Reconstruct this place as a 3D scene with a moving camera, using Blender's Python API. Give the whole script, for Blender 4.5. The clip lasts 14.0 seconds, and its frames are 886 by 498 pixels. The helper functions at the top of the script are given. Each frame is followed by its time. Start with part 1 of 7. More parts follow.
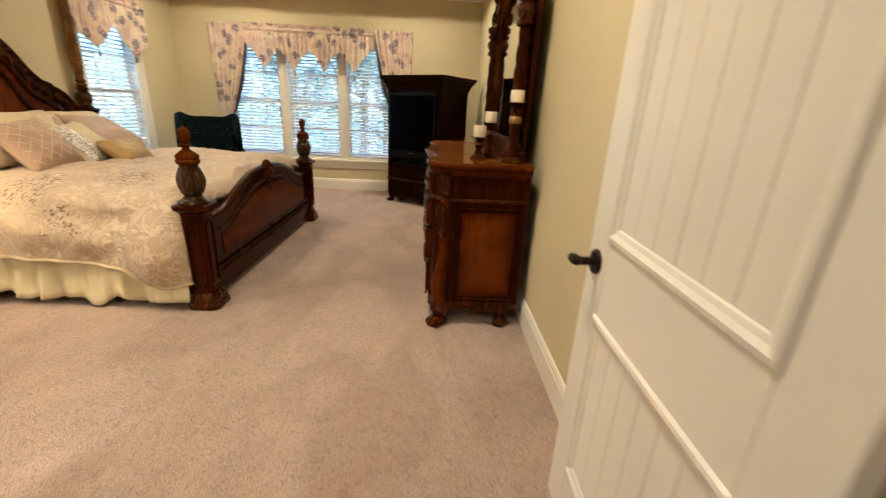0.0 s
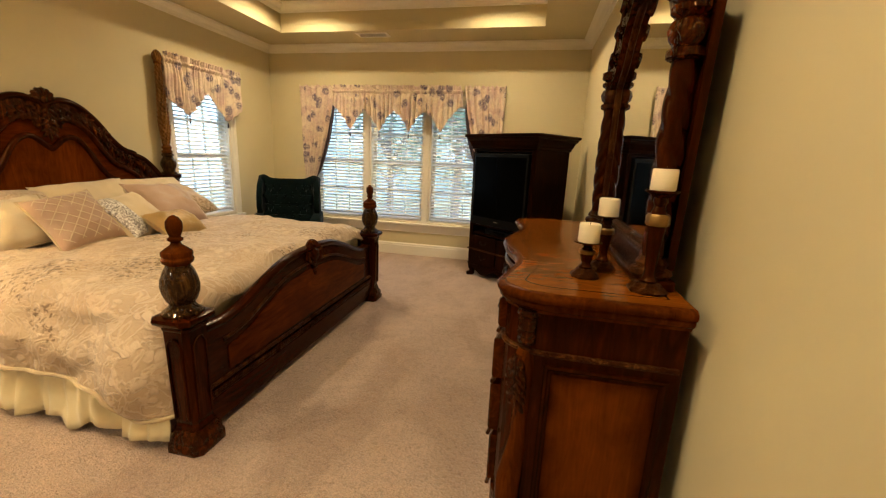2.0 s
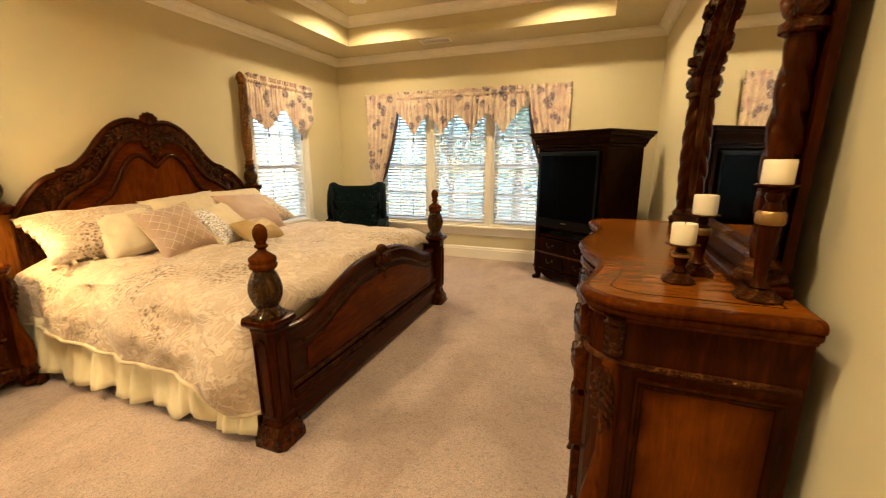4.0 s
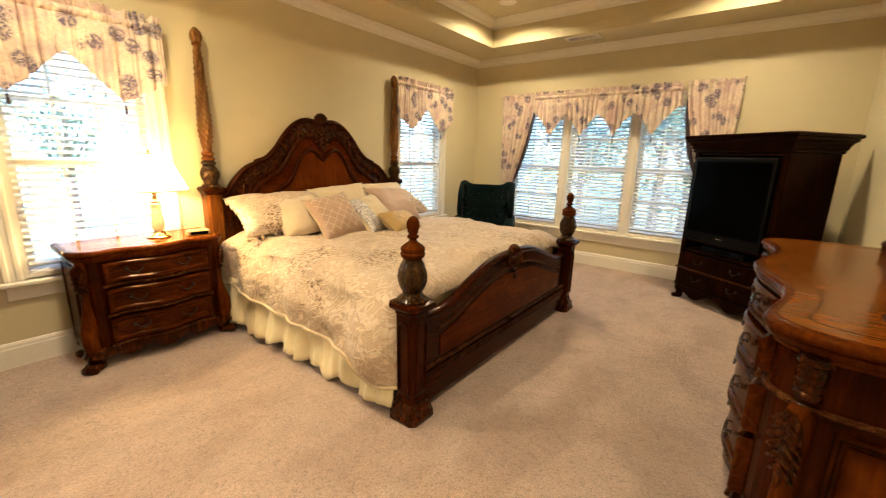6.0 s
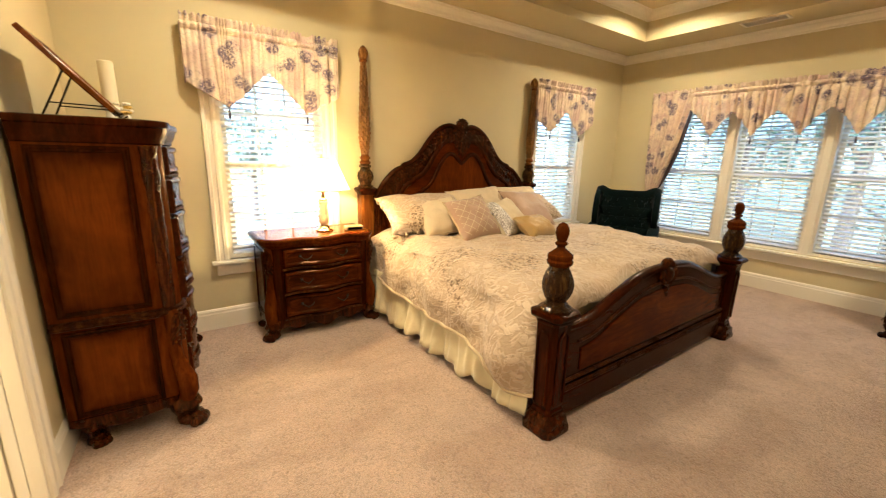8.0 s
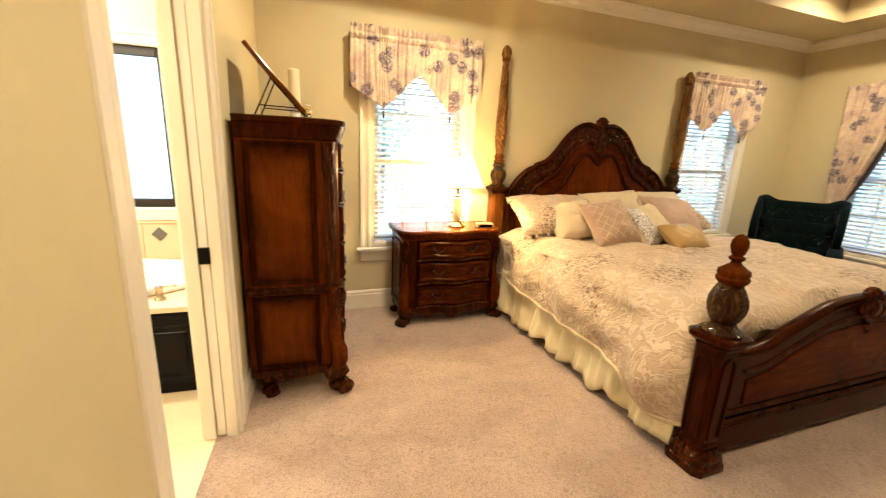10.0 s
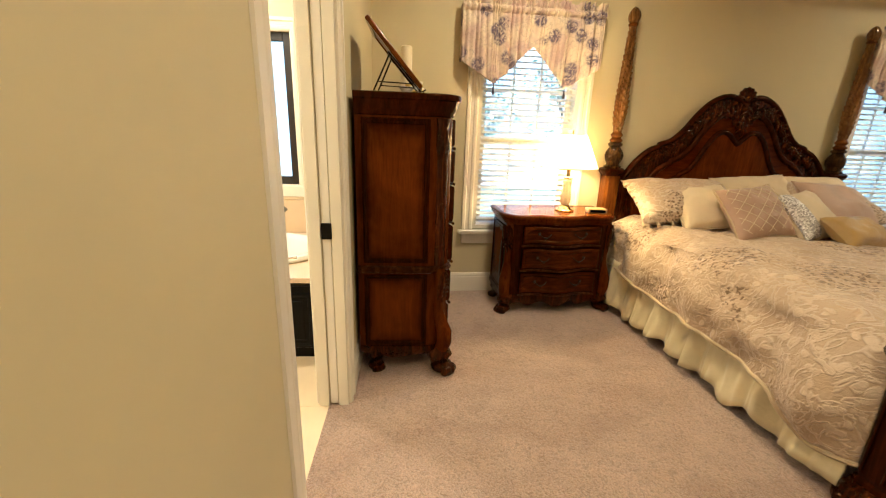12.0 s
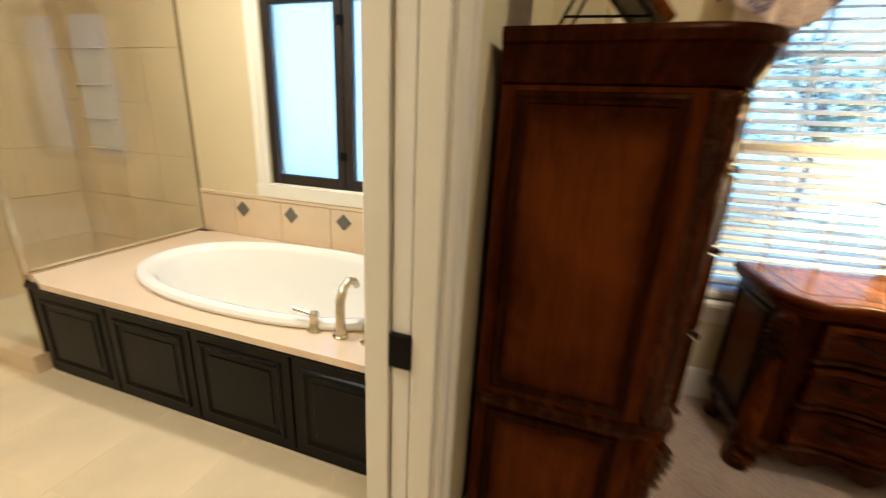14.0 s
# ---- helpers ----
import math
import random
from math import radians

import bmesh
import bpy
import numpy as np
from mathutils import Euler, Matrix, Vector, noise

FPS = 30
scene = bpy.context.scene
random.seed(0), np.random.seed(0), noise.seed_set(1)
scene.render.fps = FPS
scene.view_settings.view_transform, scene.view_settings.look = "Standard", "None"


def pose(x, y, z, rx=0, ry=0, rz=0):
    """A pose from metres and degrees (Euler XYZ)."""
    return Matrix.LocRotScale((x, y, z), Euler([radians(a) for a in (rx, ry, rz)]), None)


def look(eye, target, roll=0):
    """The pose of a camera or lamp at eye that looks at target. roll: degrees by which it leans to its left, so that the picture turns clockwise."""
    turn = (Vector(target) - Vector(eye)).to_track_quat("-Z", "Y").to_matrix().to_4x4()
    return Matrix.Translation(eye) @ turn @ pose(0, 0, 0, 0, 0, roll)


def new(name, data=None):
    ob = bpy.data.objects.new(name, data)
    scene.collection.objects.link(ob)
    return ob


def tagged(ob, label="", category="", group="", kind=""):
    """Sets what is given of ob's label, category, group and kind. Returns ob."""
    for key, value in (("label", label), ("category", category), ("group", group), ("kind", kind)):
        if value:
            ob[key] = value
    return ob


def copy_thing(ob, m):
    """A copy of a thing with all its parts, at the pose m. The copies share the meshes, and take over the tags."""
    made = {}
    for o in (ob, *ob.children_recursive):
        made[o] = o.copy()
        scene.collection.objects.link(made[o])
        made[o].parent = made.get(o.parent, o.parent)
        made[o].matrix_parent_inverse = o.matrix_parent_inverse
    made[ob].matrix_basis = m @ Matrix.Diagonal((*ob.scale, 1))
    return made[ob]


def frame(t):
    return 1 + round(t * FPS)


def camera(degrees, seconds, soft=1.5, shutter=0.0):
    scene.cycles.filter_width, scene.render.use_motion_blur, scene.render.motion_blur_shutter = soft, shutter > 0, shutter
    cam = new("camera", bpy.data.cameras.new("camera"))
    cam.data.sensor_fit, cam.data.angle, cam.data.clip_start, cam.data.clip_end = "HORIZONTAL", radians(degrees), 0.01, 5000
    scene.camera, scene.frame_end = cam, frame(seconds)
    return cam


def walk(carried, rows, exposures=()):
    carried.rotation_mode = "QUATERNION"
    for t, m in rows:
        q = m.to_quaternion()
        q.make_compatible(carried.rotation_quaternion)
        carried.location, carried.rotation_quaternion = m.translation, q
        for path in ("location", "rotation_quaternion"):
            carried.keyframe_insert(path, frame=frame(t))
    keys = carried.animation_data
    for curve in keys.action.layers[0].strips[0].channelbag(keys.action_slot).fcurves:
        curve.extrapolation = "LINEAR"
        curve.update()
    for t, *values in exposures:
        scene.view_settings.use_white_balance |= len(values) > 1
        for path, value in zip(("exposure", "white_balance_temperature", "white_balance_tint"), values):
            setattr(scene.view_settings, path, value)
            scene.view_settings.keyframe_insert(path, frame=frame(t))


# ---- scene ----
SKY, CAN_WATTS, BATH_WATTS = 0.15, 4.1, 8.0
STOPS, LAMP_WATTS = 3.3, 7.5
# seconds, stops, kelvin: the camera's own exposure and white balance drift
EXPOSURE = [(0.0, -0.40, 4850), (0.5, -0.62, 5150), (1.0, -0.66, 5400), (1.5, -0.76, 5650), (2.0, -0.62, 5750), (2.7, -0.38, 5800), (4.8, -0.18, 5750), (6.5, -0.30, 5250), (8.0, -0.30, 5250), (10.5, -0.27, 5350), (11.0, -0.42, 5350), (12.0, -0.80, 5100), (12.5, -0.85, 5050), (13.0, -1.24, 4800), (13.5, -1.3, 4750), (14.0, -1.3, 4700)]
cam = camera(95.9, 14.0, soft=1.1, shutter=0.5)
PATH = [
    (0, (2.432, 3.35, 1.224), (2.499, 5.238, 0.567), 2.9),
    (0.5, (2.451, 3.633, 1.251), (2.303, 5.52, 0.606), 2.3),
    (1, (2.457, 3.908, 1.276), (2.234, 5.802, 0.673), 1.1),
    (1.5, (2.463, 4.167, 1.323), (2.232, 6.087, 0.809), 1.2),
    (2, (2.486, 4.295, 1.35), (2.08, 6.201, 0.899), 2.4),
    (2.5, (2.476, 4.321, 1.359), (1.998, 6.212, 0.916), 0.0),
    (2.7, (2.472, 4.32, 1.357), (1.984, 6.208, 0.915), -0.4),
    (5, (2.376, 4.294, 1.346), (1.43, 5.999, 0.901), 1.0),
    (5.5, (2.351, 4.262, 1.351), (1.281, 5.892, 0.907), 1.3),
    (6, (2.328, 4.233, 1.351), (1.143, 5.779, 0.899), 1.5),
    (6.5, (2.292, 4.208, 1.351), (0.987, 5.653, 0.892), 1.7),
    (7, (2.267, 4.181, 1.35), (0.847, 5.511, 0.887), 1.4),
    (7.5, (2.243, 4.158, 1.354), (0.735, 5.391, 0.9), 1.4),
    (8, (2.226, 4.138, 1.353), (0.639, 5.269, 0.901), 1.4),
    (8.2, (2.205, 4.131, 1.356), (0.594, 5.226, 0.9), 1.6),
    (10.5, (2.131, 3.934, 1.337), (0.263, 4.457, 0.853), 2.4),
    (11, (2.104, 3.899, 1.34), (0.207, 4.279, 0.832), 2.3),
    (11.5, (2.069, 3.866, 1.319), (0.16, 4.135, 0.79), 2.3),
    (12, (2.01, 3.868, 1.306), (0.108, 4.124, 0.742), 2.0),
    (12.5, (1.803, 3.902, 1.272), (-0.089, 4.097, 0.655), 1.7),
    (13, (1.484, 3.947, 1.274), (-0.417, 4.0, 0.655), 3.2),
    (13.5, (1.181, 3.905, 1.275), (-0.725, 3.813, 0.677), 3.0),
    (14, (0.911, 3.826, 1.287), (-0.932, 3.335, 0.686), 2.8),
]
walk(cam, [(t, look(eye, target, roll)) for t, eye, target, roll in PATH], [(t, STOPS + e, k, 10) for t, e, k in EXPOSURE])

# ---- daylight and exposure ----
world = bpy.data.worlds.new("sky")
scene.world = world
world.use_nodes = True
wn = world.node_tree.nodes
sky = wn.new("ShaderNodeTexSky")
sky.sky_type = "NISHITA"
sky.sun_disc = False
sky.sun_elevation = radians(48)
sky.sun_rotation = radians(140)
wn["Background"].inputs["Strength"].default_value = SKY
world.node_tree.links.new(sky.outputs["Color"], wn["Background"].inputs["Color"])
sun = new("sun", bpy.data.lights.new("sun", "SUN"))
sun.data.energy, sun.data.angle, sun.data.color = 2.0, radians(0.6), (1.0, 0.95, 0.86)
sun.matrix_world = look((0, 0, 0), (-math.sin(radians(140)) * math.cos(radians(48)), -math.cos(radians(140)) * math.cos(radians(48)), -math.sin(radians(48))))

# ---- lamps: four ceiling downlights, one table lamp; bath and hall fills added ----
WARM = (1.0, 0.73, 0.39)
CANS = [(-0.09, 8.42), (-0.09, 4.78), (2.04, 8.42), (2.04, 4.78)]


def downlight(x, y, z, watts, colour, size=0.13, spread=180):
    ob = new("downlight_or_fill", bpy.data.lights.new("downlight_or_fill", "AREA"))
    ob.data.shape, ob.data.size, ob.data.energy, ob.data.color = "DISK", size, watts, colour
    ob.data.spread = radians(spread)
    ob.matrix_world = pose(x, y, z)


for cx, cy in CANS:
    downlight(cx, cy, 2.955, CAN_WATTS * (1.15 if cx < 1 and cy > 7 else 1.25 if cx < 1 else 1.05 if cy > 7 else 1.2), WARM, 0.12, 153)
# Two unseen fill lights added to brighten the bathroom; no fittings modelled.
for cx, cy in ((-0.5, 2.5), (0.75, 2.2)):
    downlight(cx, cy, 2.66, BATH_WATTS, (1.0, 0.80, 0.50))
# Unseen fill light added for the hall.
downlight(2.3, 2.4, 2.66, 1.4, (1.0, 0.80, 0.55))

# ---- materials ----
def material(name):
    m = bpy.data.materials.new(name)
    m.use_nodes = True
    return m, m.node_tree.nodes, m.node_tree.links, m.node_tree.nodes["Principled BSDF"]


def coords(n, l, scale=(1, 1, 1), rot=(0, 0, 0)):
    tc, mp = n.new("ShaderNodeTexCoord"), n.new("ShaderNodeMapping")
    mp.inputs["Scale"].default_value = scale
    mp.inputs["Rotation"].default_value = [radians(a) for a in rot]
    l.new(tc.outputs["Object"], mp.inputs["Vector"])
    return mp.outputs["Vector"]


def tex_noise(n, l, vec, scale, detail=4, rough=0.55, distort=0.0):
    t = n.new("ShaderNodeTexNoise")
    t.inputs["Scale"].default_value, t.inputs["Detail"].default_value = scale, detail
    t.inputs["Roughness"].default_value, t.inputs["Distortion"].default_value = rough, distort
    l.new(vec, t.inputs["Vector"])
    return t.outputs["Fac"]


def ramp(n, l, fac, stops):
    r = n.new("ShaderNodeValToRGB")
    e = r.color_ramp.elements
    while len(e) < len(stops):
        e.new(0.5)
    for k, (p, c) in zip(e, stops):
        k.position, k.color = p, (*c, 1) if len(c) == 3 else c
    l.new(fac, r.inputs["Fac"])
    return r.outputs["Color"]


def mix(n, l, fac, a, b, blend="MIX"):
    m = n.new("ShaderNodeMix")
    m.data_type, m.blend_type = "RGBA", blend
    for sock, v in ((m.inputs[0], fac), (m.inputs[6], a), (m.inputs[7], b)):
        if isinstance(v, (int, float)):
            sock.default_value = v
        elif isinstance(v, tuple):
            sock.default_value = (*v, 1)
        else:
            l.new(v, sock)
    return m.outputs[2]


def bump(n, l, p, height, strength, dist=0.01):
    b = n.new("ShaderNodeBump")
    b.inputs["Strength"].default_value, b.inputs["Distance"].default_value = strength, dist
    l.new(height, b.inputs["Height"])
    l.new(b.outputs["Normal"], p.inputs["Normal"])


def paint(name, base, rough=0.6, var=0.05, grain=180, strength=0.08):
    m, n, l, p = material(name)
    v = coords(n, l)
    lo = tuple(c * (1 - var) for c in base)
    hi = tuple(min(1, c * (1 + var)) for c in base)
    col = ramp(n, l, tex_noise(n, l, v, 1.3, 5), [(0.3, lo), (0.7, hi)])
    l.new(col, p.inputs["Base Color"])
    p.inputs["Roughness"].default_value = rough
    bump(n, l, p, tex_noise(n, l, v, grain, 2), strength, 0.002)
    return m


def wood(name, dark, mid, light, rough=0.28, along="z", coat=0.02, carve=0.0, burnish=False, shine=0.04):
    """Stained, waxed wood; burnish: the maker's dark sunburst round the edge of a panel."""
    m, n, l, p = material(name)
    st = {"x": (1.3, 9, 9), "y": (9, 1.3, 9), "z": (9, 9, 1.3)}[along]
    fs = {"x": (2.5, 60, 60), "y": (60, 2.5, 60), "z": (60, 60, 2.5)}[along]
    g1 = tex_noise(n, l, coords(n, l, st), 2.0, 8, 0.62, 2.2)
    g2 = tex_noise(n, l, coords(n, l), 2.6, 4, 0.6, 0.6)
    pore = tex_noise(n, l, coords(n, l, fs), 3.0, 3, 0.6, 0.3)
    col = ramp(n, l, g1, [(0.27, dark), (0.5, mid), (0.74, light)])
    col = mix(n, l, 0.7, col, ramp(n, l, g2, [(0.32, (0.45, 0.40, 0.36)), (0.70, (1.35, 1.32, 1.3))]), "MULTIPLY")
    col = mix(n, l, 0.22, col, ramp(n, l, pore, [(0.36, (0.45, 0.40, 0.38)), (0.55, (1.08, 1.08, 1.08))]), "MULTIPLY")
    if burnish:
        tc, sep = n.new("ShaderNodeTexCoord"), n.new("ShaderNodeSeparateXYZ")
        l.new(tc.outputs["Generated"], sep.inputs[0])
        edge = None
        for axis in ("Y", "Z"):
            away = n.new("ShaderNodeMath")
            away.operation = "PINGPONG"
            away.inputs[1].default_value = 0.5
            l.new(sep.outputs[axis], away.inputs[0])
            both = away.outputs[0]
            if edge is not None:
                low = n.new("ShaderNodeMath")
                low.operation = "MINIMUM"
                l.new(edge, low.inputs[0])
                l.new(both, low.inputs[1])
                both = low.outputs[0]
            edge = both
        worn = mix(n, l, 0.16, edge, tex_noise(n, l, coords(n, l), 9, 4))
        col = mix(n, l, 0.9, col, ramp(n, l, worn, [(0.08, (0.22, 0.17, 0.14)), (0.135, (0.70, 0.66, 0.62)), (0.24, (1.1, 1.1, 1.1))]), "MULTIPLY")
    l.new(col, p.inputs["Base Color"])
    p.inputs["Coat Weight"].default_value, p.inputs["Coat Roughness"].default_value = coat, 0.10
    p.inputs["Specular IOR Level"].default_value, p.inputs["Specular Tint"].default_value = shine, (1.0, 0.55, 0.20, 1)
    rr = n.new("ShaderNodeMapRange")
    rr.inputs["To Min"].default_value, rr.inputs["To Max"].default_value = rough - 0.12, rough + 0.04
    l.new(g2, rr.inputs["Value"])
    l.new(rr.outputs["Result"], p.inputs["Roughness"])
    if carve:
        cv = n.new("ShaderNodeTexVoronoi")
        cv.feature = "SMOOTH_F1"
        cv.inputs["Scale"].default_value = carve
        warp = mix(n, l, 0.12, coords(n, l), ramp(n, l, tex_noise(n, l, coords(n, l), carve * 0.5, 3), [(0, (0, 0, 0)), (1, (1, 1, 1))]), "ADD")
        l.new(warp, cv.inputs["Vector"])
        bump(n, l, p, cv.outputs["Distance"], 0.75, 0.018)
    else:
        bump(n, l, p, mix(n, l, 0.35, g1, pore), 0.10, 0.003)
    return m


def metal(name, base, rough=0.3):
    m, n, l, p = material(name)
    v = coords(n, l)
    l.new(ramp(n, l, tex_noise(n, l, v, 30, 4), [(0.3, tuple(c * 0.75 for c in base)), (0.7, base)]), p.inputs["Base Color"])
    p.inputs["Metallic"].default_value, p.inputs["Roughness"].default_value = 1.0, rough
    return m


def fabric(name, base, var=0.15, weave=420, rough=0.85, strength=0.25, sheen=0.3, folds=0.0):
    m, n, l, p = material(name)
    v = coords(n, l)
    col = ramp(n, l, tex_noise(n, l, v, 7, 5), [(0.3, tuple(c * (1 - var) for c in base)), (0.7, tuple(min(1, c * (1 + var)) for c in base))])
    l.new(col, p.inputs["Base Color"])
    p.inputs["Roughness"].default_value, p.inputs["Sheen Weight"].default_value = rough, sheen
    h = tex_noise(n, l, v, weave, 2)
    if folds:
        h = mix(n, l, 0.2, tex_noise(n, l, v, folds, 3, 0.5, 0.8), h)
    bump(n, l, p, h, strength, 0.02 if folds else 0.002)
    return m


M_WALL = paint("khaki wall paint", (0.61, 0.53, 0.315), 0.62, 0.03)
M_CEIL = paint("khaki ceiling paint", (0.58, 0.50, 0.285), 0.7, 0.03)
M_TRIM = paint("cream trim paint", (0.80, 0.75, 0.63), 0.35, 0.03, 60, 0.03)
M_DOOR = paint("white door paint", (0.80, 0.76, 0.68), 0.38, 0.025, 60, 0.03)
M_BATHWALL = paint("cream bath paint", (0.68, 0.57, 0.345), 0.55, 0.03)

M_WOOD = wood("dark mahogany", (0.012, 0.0018, 0.0001), (0.027, 0.0044, 0.0002), (0.054, 0.0102, 0.0005), shine=0.12)
M_POST = wood("honey mahogany", (0.055, 0.0150, 0.0009), (0.120, 0.0380, 0.0026), (0.190, 0.0680, 0.0055), shine=0.15)
M_STILE = wood("stained mahogany frame", (0.032, 0.0058, 0.0002), (0.078, 0.0168, 0.0006), (0.128, 0.0320, 0.0013))
M_DARK = wood("antiqued dark moulding", (0.006, 0.0010, 0.0001), (0.022, 0.0044, 0.0002), (0.055, 0.0125, 0.0006), shine=0.1)
M_DRAWER = wood("mahogany drawer veneer", (0.016, 0.0026, 0.0002), (0.044, 0.0084, 0.0004), (0.098, 0.0220, 0.0011), along="x", shine=0.14)
M_WOODX = wood("dark mahogany crosswise", (0.012, 0.0018, 0.0001), (0.027, 0.0044, 0.0002), (0.054, 0.0102, 0.0005), along="y", shine=0.12)
M_PANEL = wood("mahogany veneer", (0.070, 0.0128, 0.0004), (0.118, 0.0250, 0.0008), (0.160, 0.0380, 0.0014))
M_BURNISH = wood("mahogany veneer with burnished edge", (0.088, 0.0190, 0.0005), (0.120, 0.0280, 0.0008), (0.150, 0.0375, 0.0012), burnish=True)
M_PANELX = wood("mahogany veneer crosswise", (0.036, 0.0056, 0.0003), (0.078, 0.0138, 0.0006), (0.125, 0.0260, 0.0012), along="y")
M_TOP = wood("polished mahogany top", (0.115, 0.0275, 0.0006), (0.175, 0.0490, 0.0013), (0.235, 0.0740, 0.0024), 0.22, "y", 0.24)
M_CARVE = wood("carved dark mahogany", (0.006, 0.0009, 0.0001), (0.030, 0.0056, 0.0003), (0.125, 0.0290, 0.0018), 0.20, coat=0.12, carve=34, shine=0.2)
M_URN = wood("antiqued carved urn", (0.005, 0.0018, 0.0003), (0.025, 0.0100, 0.0018), (0.140, 0.072, 0.016), 0.20, coat=0.2, carve=48, shine=0.2)
M_ARMOIRE = wood("brown stained oak", (0.003, 0.0006, 0.0001), (0.010, 0.0022, 0.0003), (0.028, 0.0064, 0.0008), 0.36)
M_GILT = metal("antique gilt", (0.34, 0.21, 0.07), 0.42)
M_ROPE = wood("gilded rope moulding", (0.012, 0.0035, 0.0008), (0.050, 0.015, 0.003), (0.17, 0.070, 0.017), 0.33, carve=70)
M_TWIST = wood("gilded leaf-carved shaft", (0.040, 0.014, 0.0020), (0.18, 0.078, 0.014), (0.50, 0.285, 0.080), 0.20, coat=0.3, carve=75, shine=0.4)
M_BRONZE = metal("dark bronze", (0.035, 0.026, 0.02), 0.42)
M_BRASS = metal("polished brass", (0.80, 0.56, 0.22), 0.2)
M_NICKEL = metal("brushed nickel", (0.62, 0.55, 0.42), 0.25)
M_BLACK = paint("black paint", (0.003, 0.0027, 0.0024), 0.3, 0.2, 60, 0.03)
M_BLACK.node_tree.nodes["Principled BSDF"].inputs["Specular IOR Level"].default_value = 0.12
M_DARKFRAME = paint("espresso window frame", (0.016, 0.011, 0.009), 0.4, 0.2, 60, 0.03)
M_WAX = paint("ivory wax", (0.82, 0.72, 0.50), 0.5, 0.04, 30, 0.05)
M_TAN = paint("tan plastic", (0.36, 0.25, 0.11), 0.4, 0.05, 60, 0.03)
M_PORCELAIN = paint("white acrylic", (0.84, 0.81, 0.74), 0.12, 0.02, 10, 0.0)
M_DECK = paint("cream cultured marble", (0.74, 0.58, 0.41), 0.22, 0.06, 12, 0.02)
M_TILE = paint("cream travertine tile", (0.68, 0.53, 0.34), 0.3, 0.14, 25, 0.06)
M_FLOORTILE = paint("ivory floor tile", (0.75, 0.61, 0.39), 0.3, 0.16, 25, 0.05)
M_GROUT = paint("grout", (0.80, 0.67, 0.45), 0.9, 0.1, 90, 0.2)
M_SLATE = paint("grey slate accent", (0.13, 0.12, 0.10), 0.45, 0.4, 60, 0.3)
M_BLIND = paint("white faux wood slat", (0.80, 0.79, 0.75), 0.4, 0.02, 40, 0.02)
M_GREEN = fabric("dark green velvet", (0.0012, 0.0052, 0.0048), 0.35, 300, 0.8, 0.2, 0.04)
M_GREEN.node_tree.nodes["Principled BSDF"].inputs["Specular IOR Level"].default_value = 0.05
M_PURPLE = fabric("dark plum lining", (0.030, 0.014, 0.022), 0.2, 300, 0.8)
M_SKIRT = fabric("cream taffeta", (0.70, 0.61, 0.37), 0.07, 300, 0.45, 0.25, 0.3, 22)
M_CREAM = fabric("cream cotton", (0.64, 0.53, 0.345), 0.06, 300, 0.8, 0.3, 0.3, 14)
M_PINK = fabric("dusty rose satin", (0.44, 0.295, 0.205), 0.08, 300, 0.5, 0.25, 0.3, 14)
M_GOLD = fabric("gold satin", (0.40, 0.25, 0.050), 0.12, 300, 0.4, 0.3, 0.3, 16)
M_BRAID = fabric("gold braid", (0.52, 0.405, 0.235), 0.3, 240, 0.7, 0.8)
M_SCREEN, _n, _l, _p = material("black glass screen")
_p.inputs["Specular IOR Level"].default_value = 0.02
_p.inputs["Base Color"].default_value, _p.inputs["Roughness"].default_value = (0.0008, 0.0008, 0.0008, 1), 0.2
M_MIRROR, _n, _l, _p = material("mirror silver")
_p.inputs["Base Color"].default_value, _p.inputs["Roughness"].default_value, _p.inputs["Metallic"].default_value = (0.88, 0.88, 0.86, 1), 0.012, 1
M_PAPER, _n, _l, _p = material("printed paper")
_v = coords(_n, _l)
_l.new(ramp(_n, _l, tex_noise(_n, _l, _v, 9, 3), [(0.4, (0.25, 0.16, 0.10)), (0.6, (0.6, 0.5, 0.36))]), _p.inputs["Base Color"])


def glass_material(name, rough=0.0, tint=(1, 1, 1)):
    m, n, l, p = material(name)
    n.remove(p)
    tr, gl, mx = n.new("ShaderNodeBsdfTransparent"), n.new("ShaderNodeBsdfGlossy"), n.new("ShaderNodeMixShader")
    tr.inputs["Color"].default_value = (*tint, 1)
    gl.inputs["Roughness"].default_value = rough
    mx.inputs["Fac"].default_value = 0.04
    l.new(tr.outputs["BSDF"], mx.inputs[1])
    l.new(gl.outputs["BSDF"], mx.inputs[2])
    l.new(mx.outputs["Shader"], n["Material Output"].inputs["Surface"])
    return m


M_GLASS = glass_material("window glass")
M_SHOWERGLASS = glass_material("shower glass", 0.0, (0.93, 0.95, 0.92))

# obscured glass: scatters the daylight
M_FROST, _n, _l, _p = material("frosted rain glass")
_p.inputs["Transmission Weight"].default_value, _p.inputs["Roughness"].default_value = 1.0, 0.55
_p.inputs["Base Color"].default_value, _p.inputs["IOR"].default_value = (0.9, 0.96, 0.97, 1), 1.2
bump(_n, _l, _p, tex_noise(_n, _l, coords(_n, _l, (1, 1, 0.35)), 18, 4), 0.8, 0.02)


